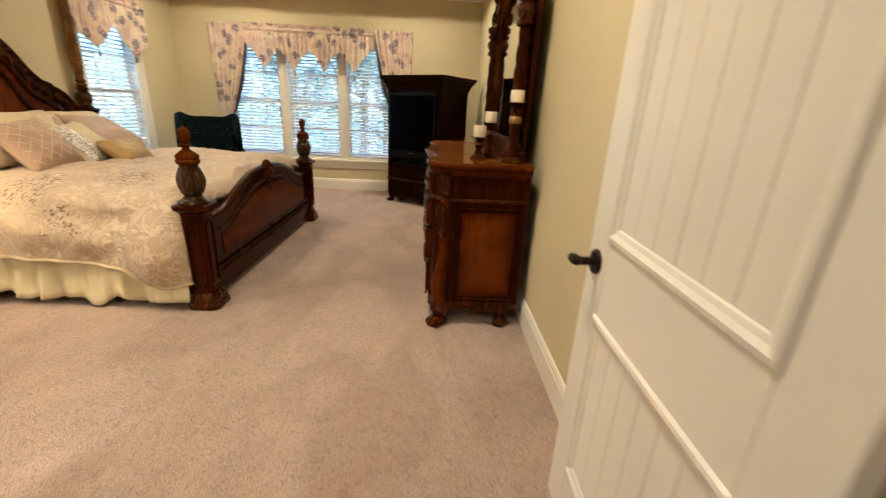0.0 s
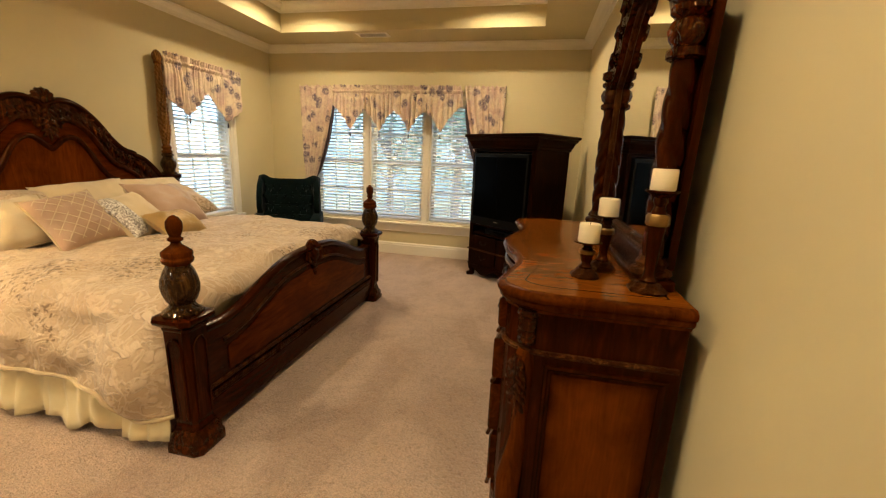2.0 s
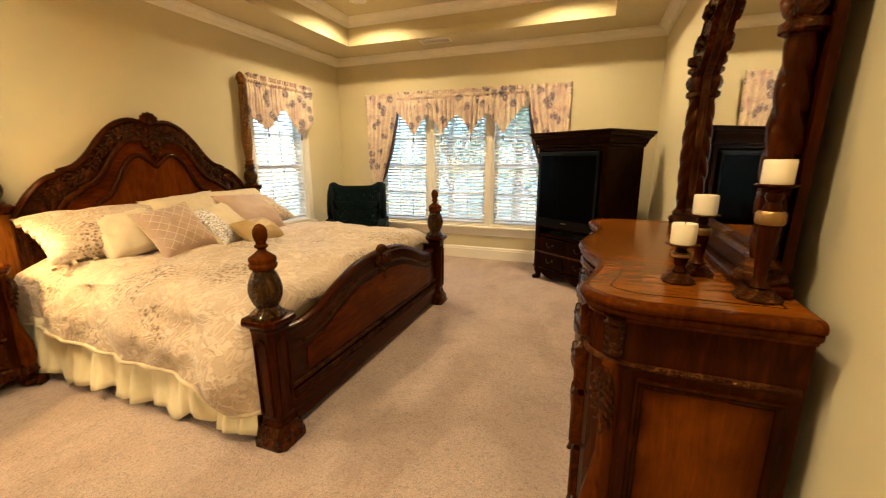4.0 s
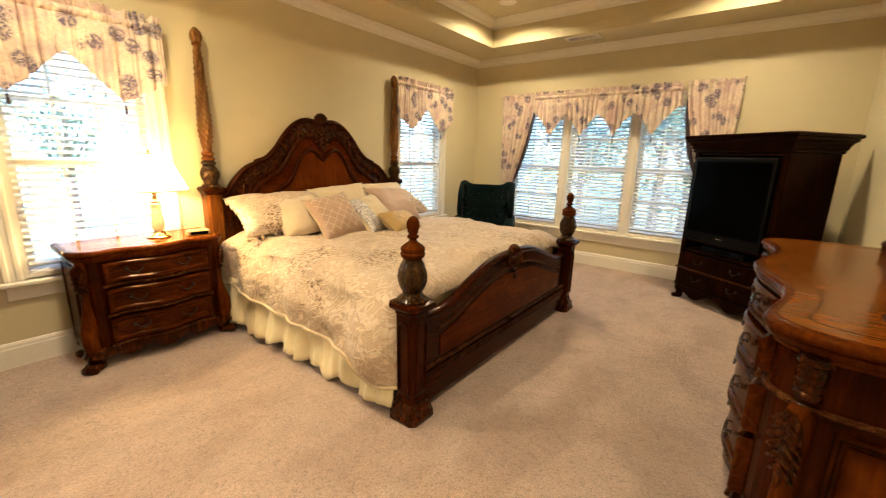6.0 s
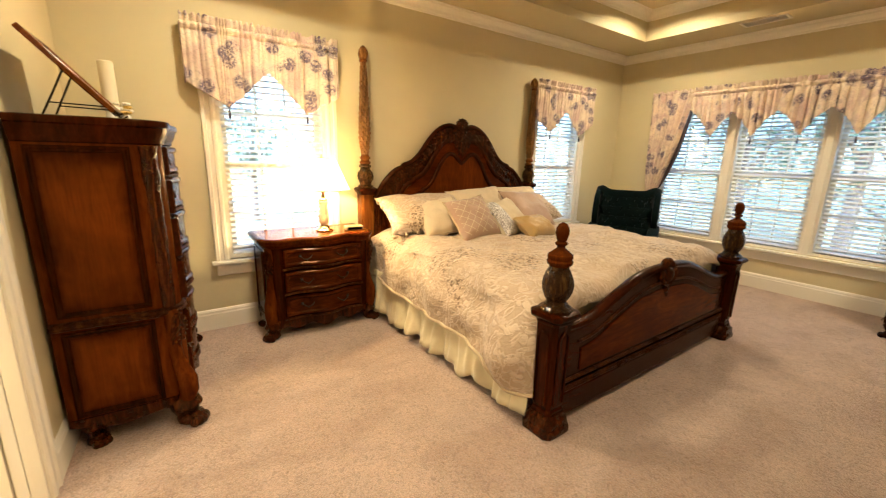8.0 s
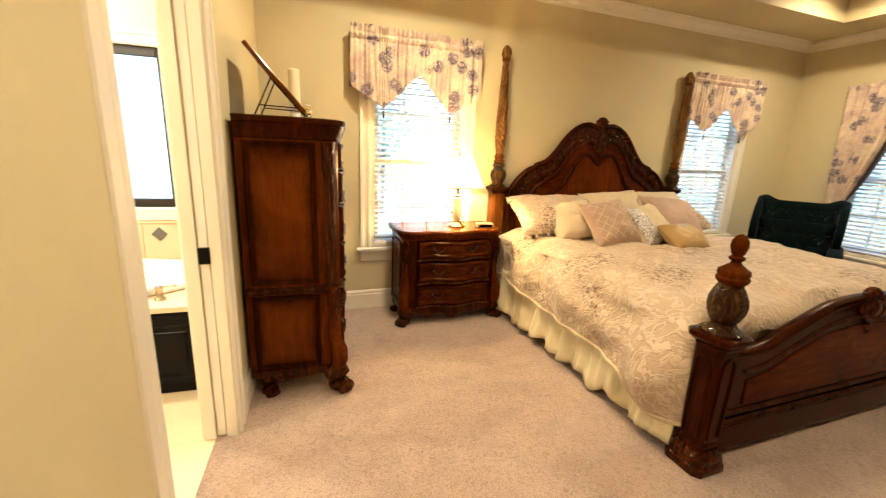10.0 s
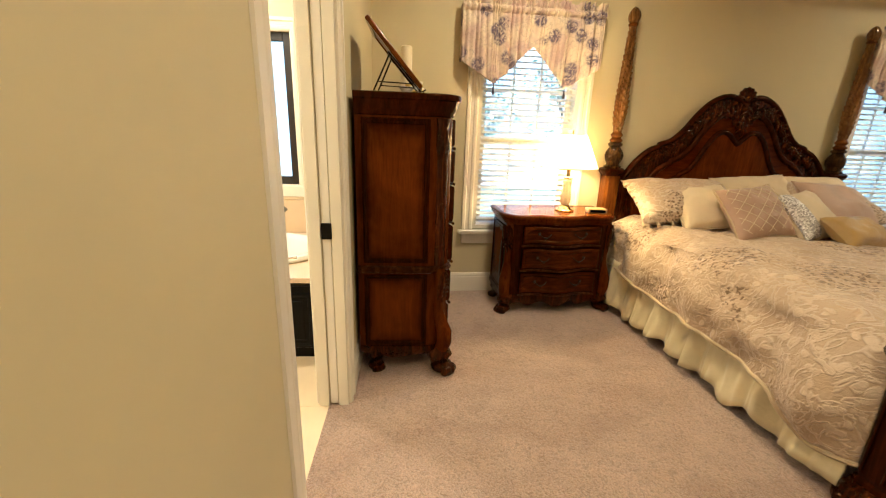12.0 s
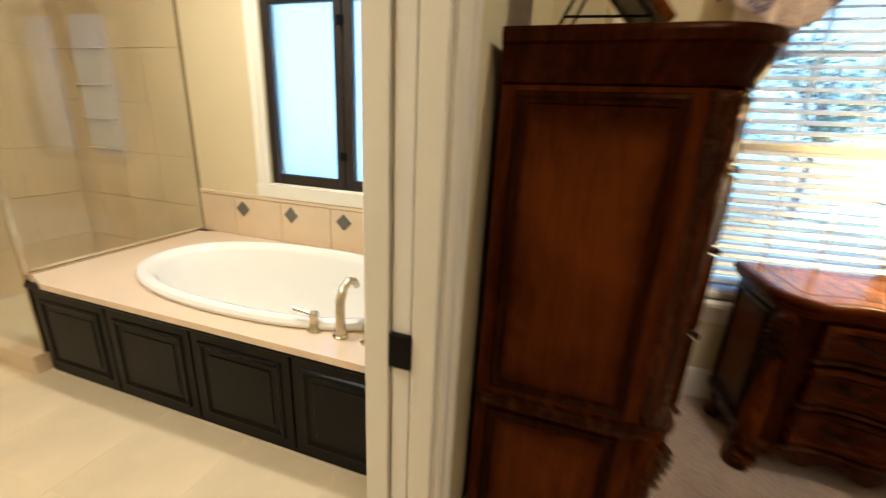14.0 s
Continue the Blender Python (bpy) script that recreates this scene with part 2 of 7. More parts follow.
def carpet():
    m, n, l, p = material("beige cut pile carpet")
    v = coords(n, l)
    fine, tuft = tex_noise(n, l, v, 170, 3, 0.7), tex_noise(n, l, v, 44, 3, 0.62, 1.8)
    swath, wide = tex_noise(n, l, coords(n, l, (1.6, 0.8, 1), (0, 0, 32)), 1.5, 3, 0.5, 0.9), tex_noise(n, l, v, 6.0, 4, 0.6, 0.8)
    col = ramp(n, l, fine, [(0.32, (0.43, 0.300, 0.215)), (0.68, (0.70, 0.510, 0.385))])
    # Lows between tufts are darkened in colour too, standing in for their shade.
    col = mix(n, l, 0.75, col, ramp(n, l, tuft, [(0.35, (0.66, 0.63, 0.60)), (0.50, (1.07, 1.07, 1.07))]), "MULTIPLY")
    col = mix(n, l, 0.75, col, ramp(n, l, wide, [(0.3, (0.88, 0.86, 0.84)), (0.7, (1.08, 1.08, 1.08))]), "MULTIPLY")
    col = mix(n, l, 0.9, col, ramp(n, l, swath, [(0.40, (0.86, 0.82, 0.79)), (0.52, (1.02, 1.02, 1.02)), (0.66, (1.10, 1.10, 1.10))]), "MULTIPLY")
    l.new(col, p.inputs["Base Color"])
    p.inputs["Roughness"].default_value, p.inputs["Sheen Weight"].default_value = 0.95, 0.25
    bump(n, l, p, mix(n, l, 0.75, fine, tuft), 1.0, 0.035)
    return m


def damask():
    m, n, l, p = material("beige damask with scrolls")
    v = coords(n, l)
    BLACK, WHITE = (0, 0, 0), (1, 1, 1)
    vine = ramp(n, l, tex_noise(n, l, v, 5.5, 2, 0.5, 3.2), [(0.44, BLACK), (0.48, (0.8, 0.8, 0.8)), (0.52, (0.8, 0.8, 0.8)), (0.56, BLACK)])
    leaf = n.new("ShaderNodeTexVoronoi")
    leaf.inputs["Scale"].default_value = 15
    l.new(mix(n, l, 0.08, v, ramp(n, l, tex_noise(n, l, v, 9, 2), [(0, BLACK), (1, WHITE)]), "ADD"), leaf.inputs["Vector"])
    leaves = ramp(n, l, leaf.outputs["Distance"], [(0.30, WHITE), (0.40, BLACK)])
    zone = ramp(n, l, tex_noise(n, l, v, 2.4, 3, 0.6, 1.5), [(0.46, BLACK), (0.54, WHITE)])
    vine = mix(n, l, 1.0, vine, ramp(n, l, tex_noise(n, l, v, 1.9, 2, 0.5, 0.6), [(0.40, (0.5, 0.5, 0.5)), (0.58, WHITE)]), "MULTIPLY")
    light = mix(n, l, 1.0, vine, mix(n, l, 1.0, leaves, zone, "MULTIPLY"), "LIGHTEN")
    ground = ramp(n, l, tex_noise(n, l, v, 1.6, 3), [(0.35, (0.44, 0.320, 0.195)), (0.65, (0.53, 0.395, 0.255))])
    col = mix(n, l, mix(n, l, 1.0, light, (0.66, 0.66, 0.66), "MULTIPLY"), ground, (0.72, 0.59, 0.425))
    flower = n.new("ShaderNodeTexVoronoi")
    flower.inputs["Scale"].default_value = 2.2
    l.new(v, flower.inputs["Vector"])
    inside = ramp(n, l, mix(n, l, 0.35, flower.outputs["Distance"], tex_noise(n, l, v, 11, 3)), [(0.40, WHITE), (0.46, BLACK)])
    knot = n.new("ShaderNodeTexVoronoi")
    knot.inputs["Scale"].default_value = 46
    l.new(mix(n, l, 0.06, v, ramp(n, l, tex_noise(n, l, v, 26, 3), [(0, BLACK), (1, WHITE)]), "ADD"), knot.inputs["Vector"])
    petal = ramp(n, l, knot.outputs["Distance"], [(0.30, WHITE), (0.50, BLACK)])
    draw = mix(n, l, 1.0, inside, petal, "MULTIPLY")
    col = mix(n, l, draw, col, (0.18, 0.110, 0.050))
    l.new(col, p.inputs["Base Color"])
    p.inputs["Roughness"].default_value, p.inputs["Sheen Weight"].default_value = 0.55, 0.3
    relief = mix(n, l, 0.35, tex_noise(n, l, v, 18, 4, 0.6, 1.2), light)
    bump(n, l, p, relief, 0.8, 0.020)
    return m


def floral():
    m, n, l, p = material("cream floral curtain cotton")
    v = coords(n, l)
    fl = n.new("ShaderNodeTexVoronoi")
    fl.inputs["Scale"].default_value = 7.4
    l.new(v, fl.inputs["Vector"])
    spot = ramp(n, l, fl.outputs["Distance"], [(0.30, (1, 1, 1)), (0.42, (0, 0, 0))])
    petal = ramp(n, l, tex_noise(n, l, v, 30, 3, 0.6, 2.0), [(0.34, (0, 0, 0)), (0.56, (1, 1, 1))])
    vine = ramp(n, l, tex_noise(n, l, v, 9, 3, 0.6, 2.5), [(0.47, (0, 0, 0)), (0.5, (1, 1, 1)), (0.53, (0, 0, 0))])
    rose = ramp(n, l, tex_noise(n, l, v, 6, 3, 0.6, 1.0), [(0.40, (0.74, 0.62, 0.46)), (0.66, (0.58, 0.42, 0.36))])
    col = mix(n, l, mix(n, l, 1.0, vine, (0.55, 0.55, 0.55), "MULTIPLY"), rose, (0.34, 0.26, 0.22))
    col = mix(n, l, mix(n, l, 1.0, spot, petal, "MULTIPLY"), col, (0.13, 0.10, 0.155))
    l.new(col, p.inputs["Base Color"])
    p.inputs["Roughness"].default_value = 0.85
    p.inputs["Subsurface Weight"].default_value = 0.0
    bump(n, l, p, tex_noise(n, l, v, 300, 2), 0.2, 0.002)
    return m


def sequins():
    m, n, l, p = material("silver sequin cloth")
    vo = n.new("ShaderNodeTexVoronoi")
    vo.inputs["Scale"].default_value = 130
    l.new(coords(n, l), vo.inputs["Vector"])
    # Sparkle put into the base colour: cells run at random from grey to near white.
    l.new(ramp(n, l, vo.outputs["Color"], [(0.25, (0.30, 0.28, 0.28)), (0.45, (0.62, 0.58, 0.56)), (0.7, (0.92, 0.90, 0.88))]), p.inputs["Base Color"])
    p.inputs["Metallic"].default_value, p.inputs["Roughness"].default_value = 0.35, 0.35
    bump(n, l, p, vo.outputs["Color"], 0.8, 0.01)
    return m


def shade_material():
    m, n, l, p = material("pleated lampshade linen")
    n.remove(p)
    d, t, mx = n.new("ShaderNodeBsdfDiffuse"), n.new("ShaderNodeBsdfTranslucent"), n.new("ShaderNodeMixShader")
    d.inputs["Color"].default_value, t.inputs["Color"].default_value = (0.85, 0.78, 0.62, 1), (0.90, 0.80, 0.60, 1)
    mx.inputs["Fac"].default_value = 0.6
    l.new(d.outputs["BSDF"], mx.inputs[1])
    l.new(t.outputs["BSDF"], mx.inputs[2])
    l.new(mx.outputs["Shader"], n["Material Output"].inputs["Surface"])
    return m


def emitter(name, colour, strength):
    m, n, l, p = material(name)
    p.inputs["Emission Color"].default_value, p.inputs["Emission Strength"].default_value = (*colour, 1), strength
    return m


def foliage(name, a, b):
    m, n, l, p = material(name)
    gi = n.new("ShaderNodeNewGeometry")
    l.new(ramp(n, l, gi.outputs["Random Per Island"], [(0.0, a), (1.0, b)]), p.inputs["Base Color"])
    p.inputs["Roughness"].default_value = 0.5
    return m


M_CARPET, M_DAMASK, M_FLORAL, M_SEQUIN, M_SHADE = carpet(), damask(), floral(), sequins(), shade_material()
M_LENS = emitter("lit downlight lens", (1.0, 0.8, 0.5), 12)
M_LEAF = foliage("leaf green", (0.08, 0.13, 0.09), (0.13, 0.20, 0.14))
M_BARK = paint("grey bark", (0.12, 0.095, 0.075), 0.9, 0.3, 40, 0.6)


def glow_backdrop(name, glow, leafy, amount):
    """Backdrop that glows by itself: sky glare with soft out-of-focus woodland."""
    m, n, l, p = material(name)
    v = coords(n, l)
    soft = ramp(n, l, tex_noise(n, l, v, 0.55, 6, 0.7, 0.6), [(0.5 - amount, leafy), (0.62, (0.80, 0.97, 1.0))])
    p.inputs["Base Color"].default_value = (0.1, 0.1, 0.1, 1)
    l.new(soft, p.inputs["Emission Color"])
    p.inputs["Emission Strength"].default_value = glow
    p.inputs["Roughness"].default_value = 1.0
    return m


M_WEST_GLOW = glow_backdrop("self-lit hazy backdrop", 0.42, (0.50, 0.80, 0.84), 0.10)
M_NORTH_GLOW = glow_backdrop("self-lit woodland backdrop", 0.19, (0.26, 0.52, 0.50), 0.06)
M_GRASS = paint("pale gravel and dry lawn", (0.20, 0.23, 0.16), 0.95, 0.35, 20, 0.5)

# ---- building tools ----
def part(name, bm, mat, parent=None, label="", smooth=False):
    me = bpy.data.meshes.new(name)
    bmesh.ops.recalc_face_normals(bm, faces=bm.faces[:])
    bm.to_mesh(me)
    bm.free()
    me.materials.append(mat)
    if smooth:
        me.polygons.foreach_set("use_smooth", [True] * len(me.polygons))
        me.set_sharp_from_angle(angle=radians(38))
    ob = new(name, me)
    ob.parent = parent
    if label:
        ob["label"] = label
    return ob


def again(ob, m, parent=None):
    """Another object on the same mesh, at the local pose m."""
    o = new(ob.name.split(".")[0], ob.data)
    o.parent = parent or ob.parent
    o.matrix_basis = m
    if "label" in ob:
        o["label"] = ob["label"]
    return o


def thing(name, m, label, category, group="", kind=""):
    ob = new(name)
    ob.empty_display_size = 0.1
    ob.matrix_basis = m
    return tagged(ob, label, category, group, kind)


def setting(name, bm, mat, label, category, smooth=False):
    return tagged(part(name, bm, mat, None, "", smooth), label, category, "", "structure")


def B(*boxes, bev=0.0, seg=1):
    bm = bmesh.new()
    for b in boxes:
        box(bm, *b, bev=bev, seg=seg)
    return bm


def box(bm, x0, y0, z0, x1, y1, z1, bev=0.0, seg=1):
    vs = bmesh.ops.create_cube(bm, size=1.0)["verts"]
    for v in vs:
        v.co = Vector((x0 + (v.co.x + 0.5) * (x1 - x0), y0 + (v.co.y + 0.5) * (y1 - y0), z0 + (v.co.z + 0.5) * (z1 - z0)))
    if bev:
        es = list({e for v in vs for e in v.link_edges})
        bmesh.ops.bevel(bm, geom=es, offset=bev, segments=seg, profile=0.6, affect="EDGES")


def rings(bm, loops, closed=True, cap=True, wrap=False):
    """Skin a list of point loops."""
    vv = [[bm.verts.new(p) for p in lp] for lp in loops]
    n = len(vv[0])
    pairs = list(zip(vv, vv[1:])) + ([(vv[-1], vv[0])] if wrap else [])
    for a, b in pairs:
        for i in range(n if closed else n - 1):
            j = (i + 1) % n
            try:
                bm.faces.new((a[i], a[j], b[j], b[i]))
            except ValueError:
                pass
    if cap and closed and not wrap:
        bm.faces.new(list(reversed(vv[0])))
        bm.faces.new(vv[-1])
    return vv


def lathe(bm, prof, segs=24, at=(0, 0, 0), wave=None):
    loops = []
    for r, z in prof:
        loops.append([Vector((at[0] + r * (wave(a, z) if wave else 1) * math.cos(a), at[1] + r * (wave(a, z) if wave else 1) * math.sin(a), at[2] + z)) for a in (2 * math.pi * k / segs for k in range(segs))])
    rings(bm, loops)


def tube(bm, pts, radii, segs=8, closed=False, flat=1.0):
    pts = [Vector(p) for p in pts]
    if isinstance(radii, (int, float)):
        radii = [radii] * len(pts)
    loops, up = [], None
    for i, p in enumerate(pts):
        d = (pts[(i + 1) % len(pts)] - pts[i - 1]) if (closed or 0 < i < len(pts) - 1) else (pts[1] - pts[0] if i == 0 else pts[-1] - pts[-2])
        d.normalize()
        if up is None:
            up = Vector((0, 0, 1)) if abs(d.z) < 0.9 else Vector((1, 0, 0))
        side = d.cross(up)
        if side.length < 1e-4:
            side = d.cross(Vector((0, 1, 0)))
        side.normalize()
        up = side.cross(d).normalized()
        loops.append([p + radii[i] * (math.cos(a) * side + flat * math.sin(a) * up) for a in (2 * math.pi * k / segs for k in range(segs))])
    rings(bm, loops, wrap=closed)


def blob(bm, at, size, u=10, v=7):
    vs = bmesh.ops.create_uvsphere(bm, u_segments=u, v_segments=v, radius=1.0)["verts"]
    for p in vs:
        p.co = Vector((at[0] + p.co.x * size[0], at[1] + p.co.y * size[1], at[2] + p.co.z * size[2]))


def prism(bm, pts, axis, lo, hi, bev=0.0):
    """Extrude a 2D outline along an axis: 'x' takes (y, z), 'y' takes (x, z), 'z' takes (x, y)."""
    def put3(a, b, c):
        return {"x": (c, a, b), "y": (a, c, b), "z": (a, b, c)}[axis]
    lv = [bm.verts.new(put3(a, b, lo)) for a, b in pts]
    hv = [bm.verts.new(put3(a, b, hi)) for a, b in pts]
    n = len(pts)
    f = [bm.faces.new(lv), bm.faces.new(list(reversed(hv)))]
    for i in range(n):
        f.append(bm.faces.new((lv[i], hv[i], hv[(i + 1) % n], lv[(i + 1) % n])))
    if bev:
        es = list({e for k in f[:2] for e in k.edges})
        bmesh.ops.bevel(bm, geom=es, offset=bev, segments=2, profile=0.6, affect="EDGES")


def offset2d(pts, o):
    """Offset a closed counter-clockwise 2D outline outwards by o."""
    n, out = len(pts), []
    for i in range(n):
        a, b, c = Vector(pts[i - 1]), Vector(pts[i]), Vector(pts[(i + 1) % n])
        d1, d2 = (b - a).normalized(), (c - b).normalized()
        n1, n2 = Vector((d1.y, -d1.x)), Vector((d2.y, -d2.x))
        m = (n1 + n2)
        m = m / max(0.35, m.dot(n1)) if m.length > 1e-6 else n1
        out.append((b.x + m.x * o, b.y + m.y * o))
    return out


def stack(bm, outline, profile):
    """Skin offset copies of an outline: profile rows are (offset, z)."""
    rings(bm, [[Vector((*p, z)) for p in offset2d(outline, o)] for o, z in profile])


def moulding(bm, path, prof, closed=False):
    """Sweep a profile of (out, z) along a 2D path with mitred corners; out is to the path's right."""
    n, loops = len(path), []
    for i in range(n):
        b = Vector(path[i])
        a = Vector(path[i - 1]) if (closed or i) else None
        c = Vector(path[(i + 1) % n]) if (closed or i < n - 1) else None
        d1 = (b - a).normalized() if a else (c - b).normalized()
        d2 = (c - b).normalized() if c else d1
        n1, n2 = Vector((d1.y, -d1.x)), Vector((d2.y, -d2.x))
        m = n1 + n2
        m = m / max(0.2, m.dot(n1))
        loops.append([Vector((b.x + m.x * o, b.y + m.y * o, z)) for o, z in prof])
    rings(bm, loops, closed=True, cap=not closed, wrap=closed)


def spline(knots, n):
    """Catmull-Rom through 2D or 3D knots, n steps a span."""
    k = [Vector(p) for p in knots]
    k = [2 * k[0] - k[1]] + k + [2 * k[-1] - k[-2]]
    out = []
    for i in range(1, len(k) - 2):
        for j in range(n):
            t = j / n
            out.append(0.5 * (2 * k[i] + (k[i + 1] - k[i - 1]) * t + (2 * k[i - 1] - 5 * k[i] + 4 * k[i + 1] - k[i + 2]) * t * t + (3 * k[i] - 3 * k[i + 1] + k[i + 2] - k[i - 1]) * t ** 3))
    out.append(k[-2])
    return out


def sheet(bm, nu, nv, f, thick=None):
    """A grid surface from f(u, v) with u, v in 0..1; thick: a function that gives the back point."""
    g = [[bm.verts.new(f(i / nu, j / nv)) for j in range(nv + 1)] for i in range(nu + 1)]
    for i in range(nu):
        for j in range(nv):
            bm.faces.new((g[i][j], g[i + 1][j], g[i + 1][j + 1], g[i][j + 1]))
    return g


def solid(ob, t, offset=-1.0):
    md = ob.modifiers.new("thickness", "SOLIDIFY")
    md.thickness, md.offset = t, offset
    return ob

# ---- the bedroom's shell ----
WX, EX, NY, SY = -1.14, 3.02, 9.48, 3.66
LOW, HIGH = 2.69, 2.99
TX0, TX1, TY0, TY1 = -0.55, 2.48, 4.32, 8.90
T = 0.14


def wall(name, axis, lo, hi, a0, a1, z1, holes, mat, label):
    """A wall across axis ('x': its faces at x = lo, hi) from a0 to a1, with holes (b0, b1, z0, z1)."""
    cuts = sorted({a0, a1, *[h[0] for h in holes], *[h[1] for h in holes]})
    bm = bmesh.new()
    for p, q in zip(cuts, cuts[1:]):
        hs = sorted((h[2], h[3]) for h in holes if h[0] <= p and h[1] >= q)
        z = 0.0
        for h0, h1 in hs + [(z1, z1)]:
            if h0 > z:
                box(bm, *((lo, p, z, hi, q, h0) if axis == "x" else (p, lo, z, q, hi, h0)))
            z = h1
    bmesh.ops.remove_doubles(bm, verts=bm.verts[:], dist=1e-5)
    return setting(name, bm, mat, label, "wall")


W1, W2 = (4.525, 5.32, 0.55, 2.06), (7.84, 8.65, 0.55, 2.06)
N1, N2, N3 = (-0.49, 0.255, 0.46, 2.02), (0.315, 1.085, 0.46, 2.02), (1.145, 1.88, 0.46, 2.02)
BATHW = (2.05, 3.10, 0.875, 1.93)
DOOR = (2.03, 2.90, -0.01, 2.06)
BDOOR = (0.29, 1.066, -0.01, 2.06)

wall("wall_west", "x", WX - T, WX, SY - T, NY + T, 3.1, [W1, W2], M_WALL, "khaki painted wall with two windows")
wall("wall_north", "y", NY, NY + T, WX, EX, 3.1, [N1, N2, N3], M_WALL, "khaki painted wall with a triple window")
wall("wall_east", "x", EX, EX + T, SY - T, NY + T, 3.1, [], M_WALL, "plain khaki painted wall")
SKEW = Matrix.Translation((0.28, 3.66, 0)) @ pose(0, 0, 0, 0, 0, -3.0) @ Matrix.Translation((-0.28, -3.66, 0))


def skewed(ob):
    """The south wall and the bathroom stand three degrees off the bedroom's square."""
    ob.matrix_basis = SKEW @ ob.matrix_basis
    return ob


skewed(wall("wall_south", "y", SY - T, SY, WX, EX, 3.1, [DOOR, BDOOR], M_WALL, "khaki painted wall with two doorways"))
bm = bmesh.new()
prism(bm, [(WX, 3.64), (EX, 3.422), (EX, NY), (WX, NY)], "z", -0.05, 0.004)
setting("floor", bm, M_CARPET, "beige cut pile carpet with soft mottling", "carpet")

bm = bmesh.new()
rings(bm, [[Vector((x, y, z)) for x, y in ((x0, y0), (x1, y0), (x1, y1), (x0, y1))] for x0, y0, x1, y1, z in ((WX, SY - 0.1, EX, NY, LOW), (WX, SY - 0.1, EX, NY, LOW + 0.08), (TX0, TY0, TX1, TY1, LOW + 0.08), (TX0, TY0, TX1, TY1, LOW))], wrap=True)
setting("ceiling_soffit", bm, M_CEIL, "lower khaki border of the tray ceiling", "ceiling")
bm = B((TX0 - 0.05, TY0, LOW + 0.081, TX0, TY1, HIGH), (TX1, TY0, LOW + 0.081, TX1 + 0.05, TY1, HIGH), (TX0 - 0.05, TY0 - 0.05, LOW + 0.081, TX1 + 0.05, TY0, HIGH), (TX0 - 0.05, TY1, LOW + 0.081, TX1 + 0.05, TY1 + 0.05, HIGH))
setting("tray_riser", bm, M_CEIL, "upright khaki faces of the tray ceiling", "ceiling")
setting("ceiling", B((TX0 - 0.1, TY0 - 0.1, HIGH, TX1 + 0.1, TY1 + 0.1, HIGH + 0.06)), M_CEIL, "raised khaki ceiling inside the tray", "ceiling")

CROWN = [(0.0, -0.105), (0.012, -0.105), (0.016, -0.092), (0.030, -0.086), (0.040, -0.060), (0.062, -0.036), (0.088, -0.024), (0.092, -0.012), (0.105, -0.010), (0.105, 0.0), (0.0, 0.0)]
bm = bmesh.new()
moulding(bm, [(WX, SY), (WX, NY), (EX, NY), (EX, SY)], [(o, LOW + z * 0.8 - 0.001) for o, z in CROWN], True)
setting("crown_moulding", bm, M_TRIM, "cream painted crown moulding round the room", "moulding")
bm = bmesh.new()
moulding(bm, [(TX0, TY0), (TX0, TY1), (TX1, TY1), (TX1, TY0)], [(o * 0.85, HIGH + z * 0.9 - 0.001) for o, z in CROWN], True)
setting("tray_moulding", bm, M_TRIM, "cream crown moulding inside the ceiling tray", "moulding")

BASE = [(0, 0), (0.016, 0), (0.016, 0.125), (0.012, 0.135), (0.012, 0.148), (0.006, 0.162), (0.0, 0.165)]


def baseboard(path):
    bm = bmesh.new()
    moulding(bm, path, BASE)
    return setting("baseboard", bm, M_TRIM, "tall cream painted baseboard", "baseboard")


baseboard([(WX, SY), (WX, NY), (EX, NY), (EX, SY - 0.1)])
skewed(baseboard([(0.19, SY), (WX, SY)]))
skewed(baseboard([(1.94, SY), (1.13, SY)]))

CASE = [(0, 0), (0.010, 0.0), (0.017, 0.012), (0.017, 0.03), (0.012, 0.036), (0.012, 0.06), (0.020, 0.066), (0.020, 0.088), (0.0, 0.092)]


def casing(bm, a0, a1, z0, z1, put, sides="ltr"):
    """Moulded boards round an opening; put(a, out, z) gives the place."""
    def strip(p, q, nrm):
        loops = []
        for (a, z), (ea, ez) in ((p, nrm[0]), (q, nrm[1])):
            loops.append([Vector(put(a + ea * w, o, z + ez * w)) for o, w in CASE])
        rings(bm, loops)
    if "l" in sides:
        strip((a0, z0), (a0, z1), ((-1, 0), (-1, 1)))
    if "r" in sides:
        strip((a1, z0), (a1, z1), ((1, 0), (1, 1)))
    if "t" in sides:
        strip((a0, z1), (a1, z1), ((-1, 1), (1, 1)))


# ---- windows ----
def slat_mesh(w):
    me = bpy.data.meshes.new("slat")
    bm = bmesh.new()
    rings(bm, [[Vector((x, -0.023, -0.004)), Vector((x, 0, 0.0)), Vector((x, 0.023, -0.004)), Vector((x, 0.023, -0.0015)), Vector((x, 0, 0.003)), Vector((x, -0.023, -0.0015))] for x in (-w / 2, w / 2)])
    bmesh.ops.rotate(bm, cent=(0, 0, 0), matrix=Matrix.Rotation(radians(SLAT_TILT), 3, "X"), verts=bm.verts[:])
    bm.to_mesh(me)
    bm.free()
    me.materials.append(M_BLIND)
    return me


SLAT_TILT = -24


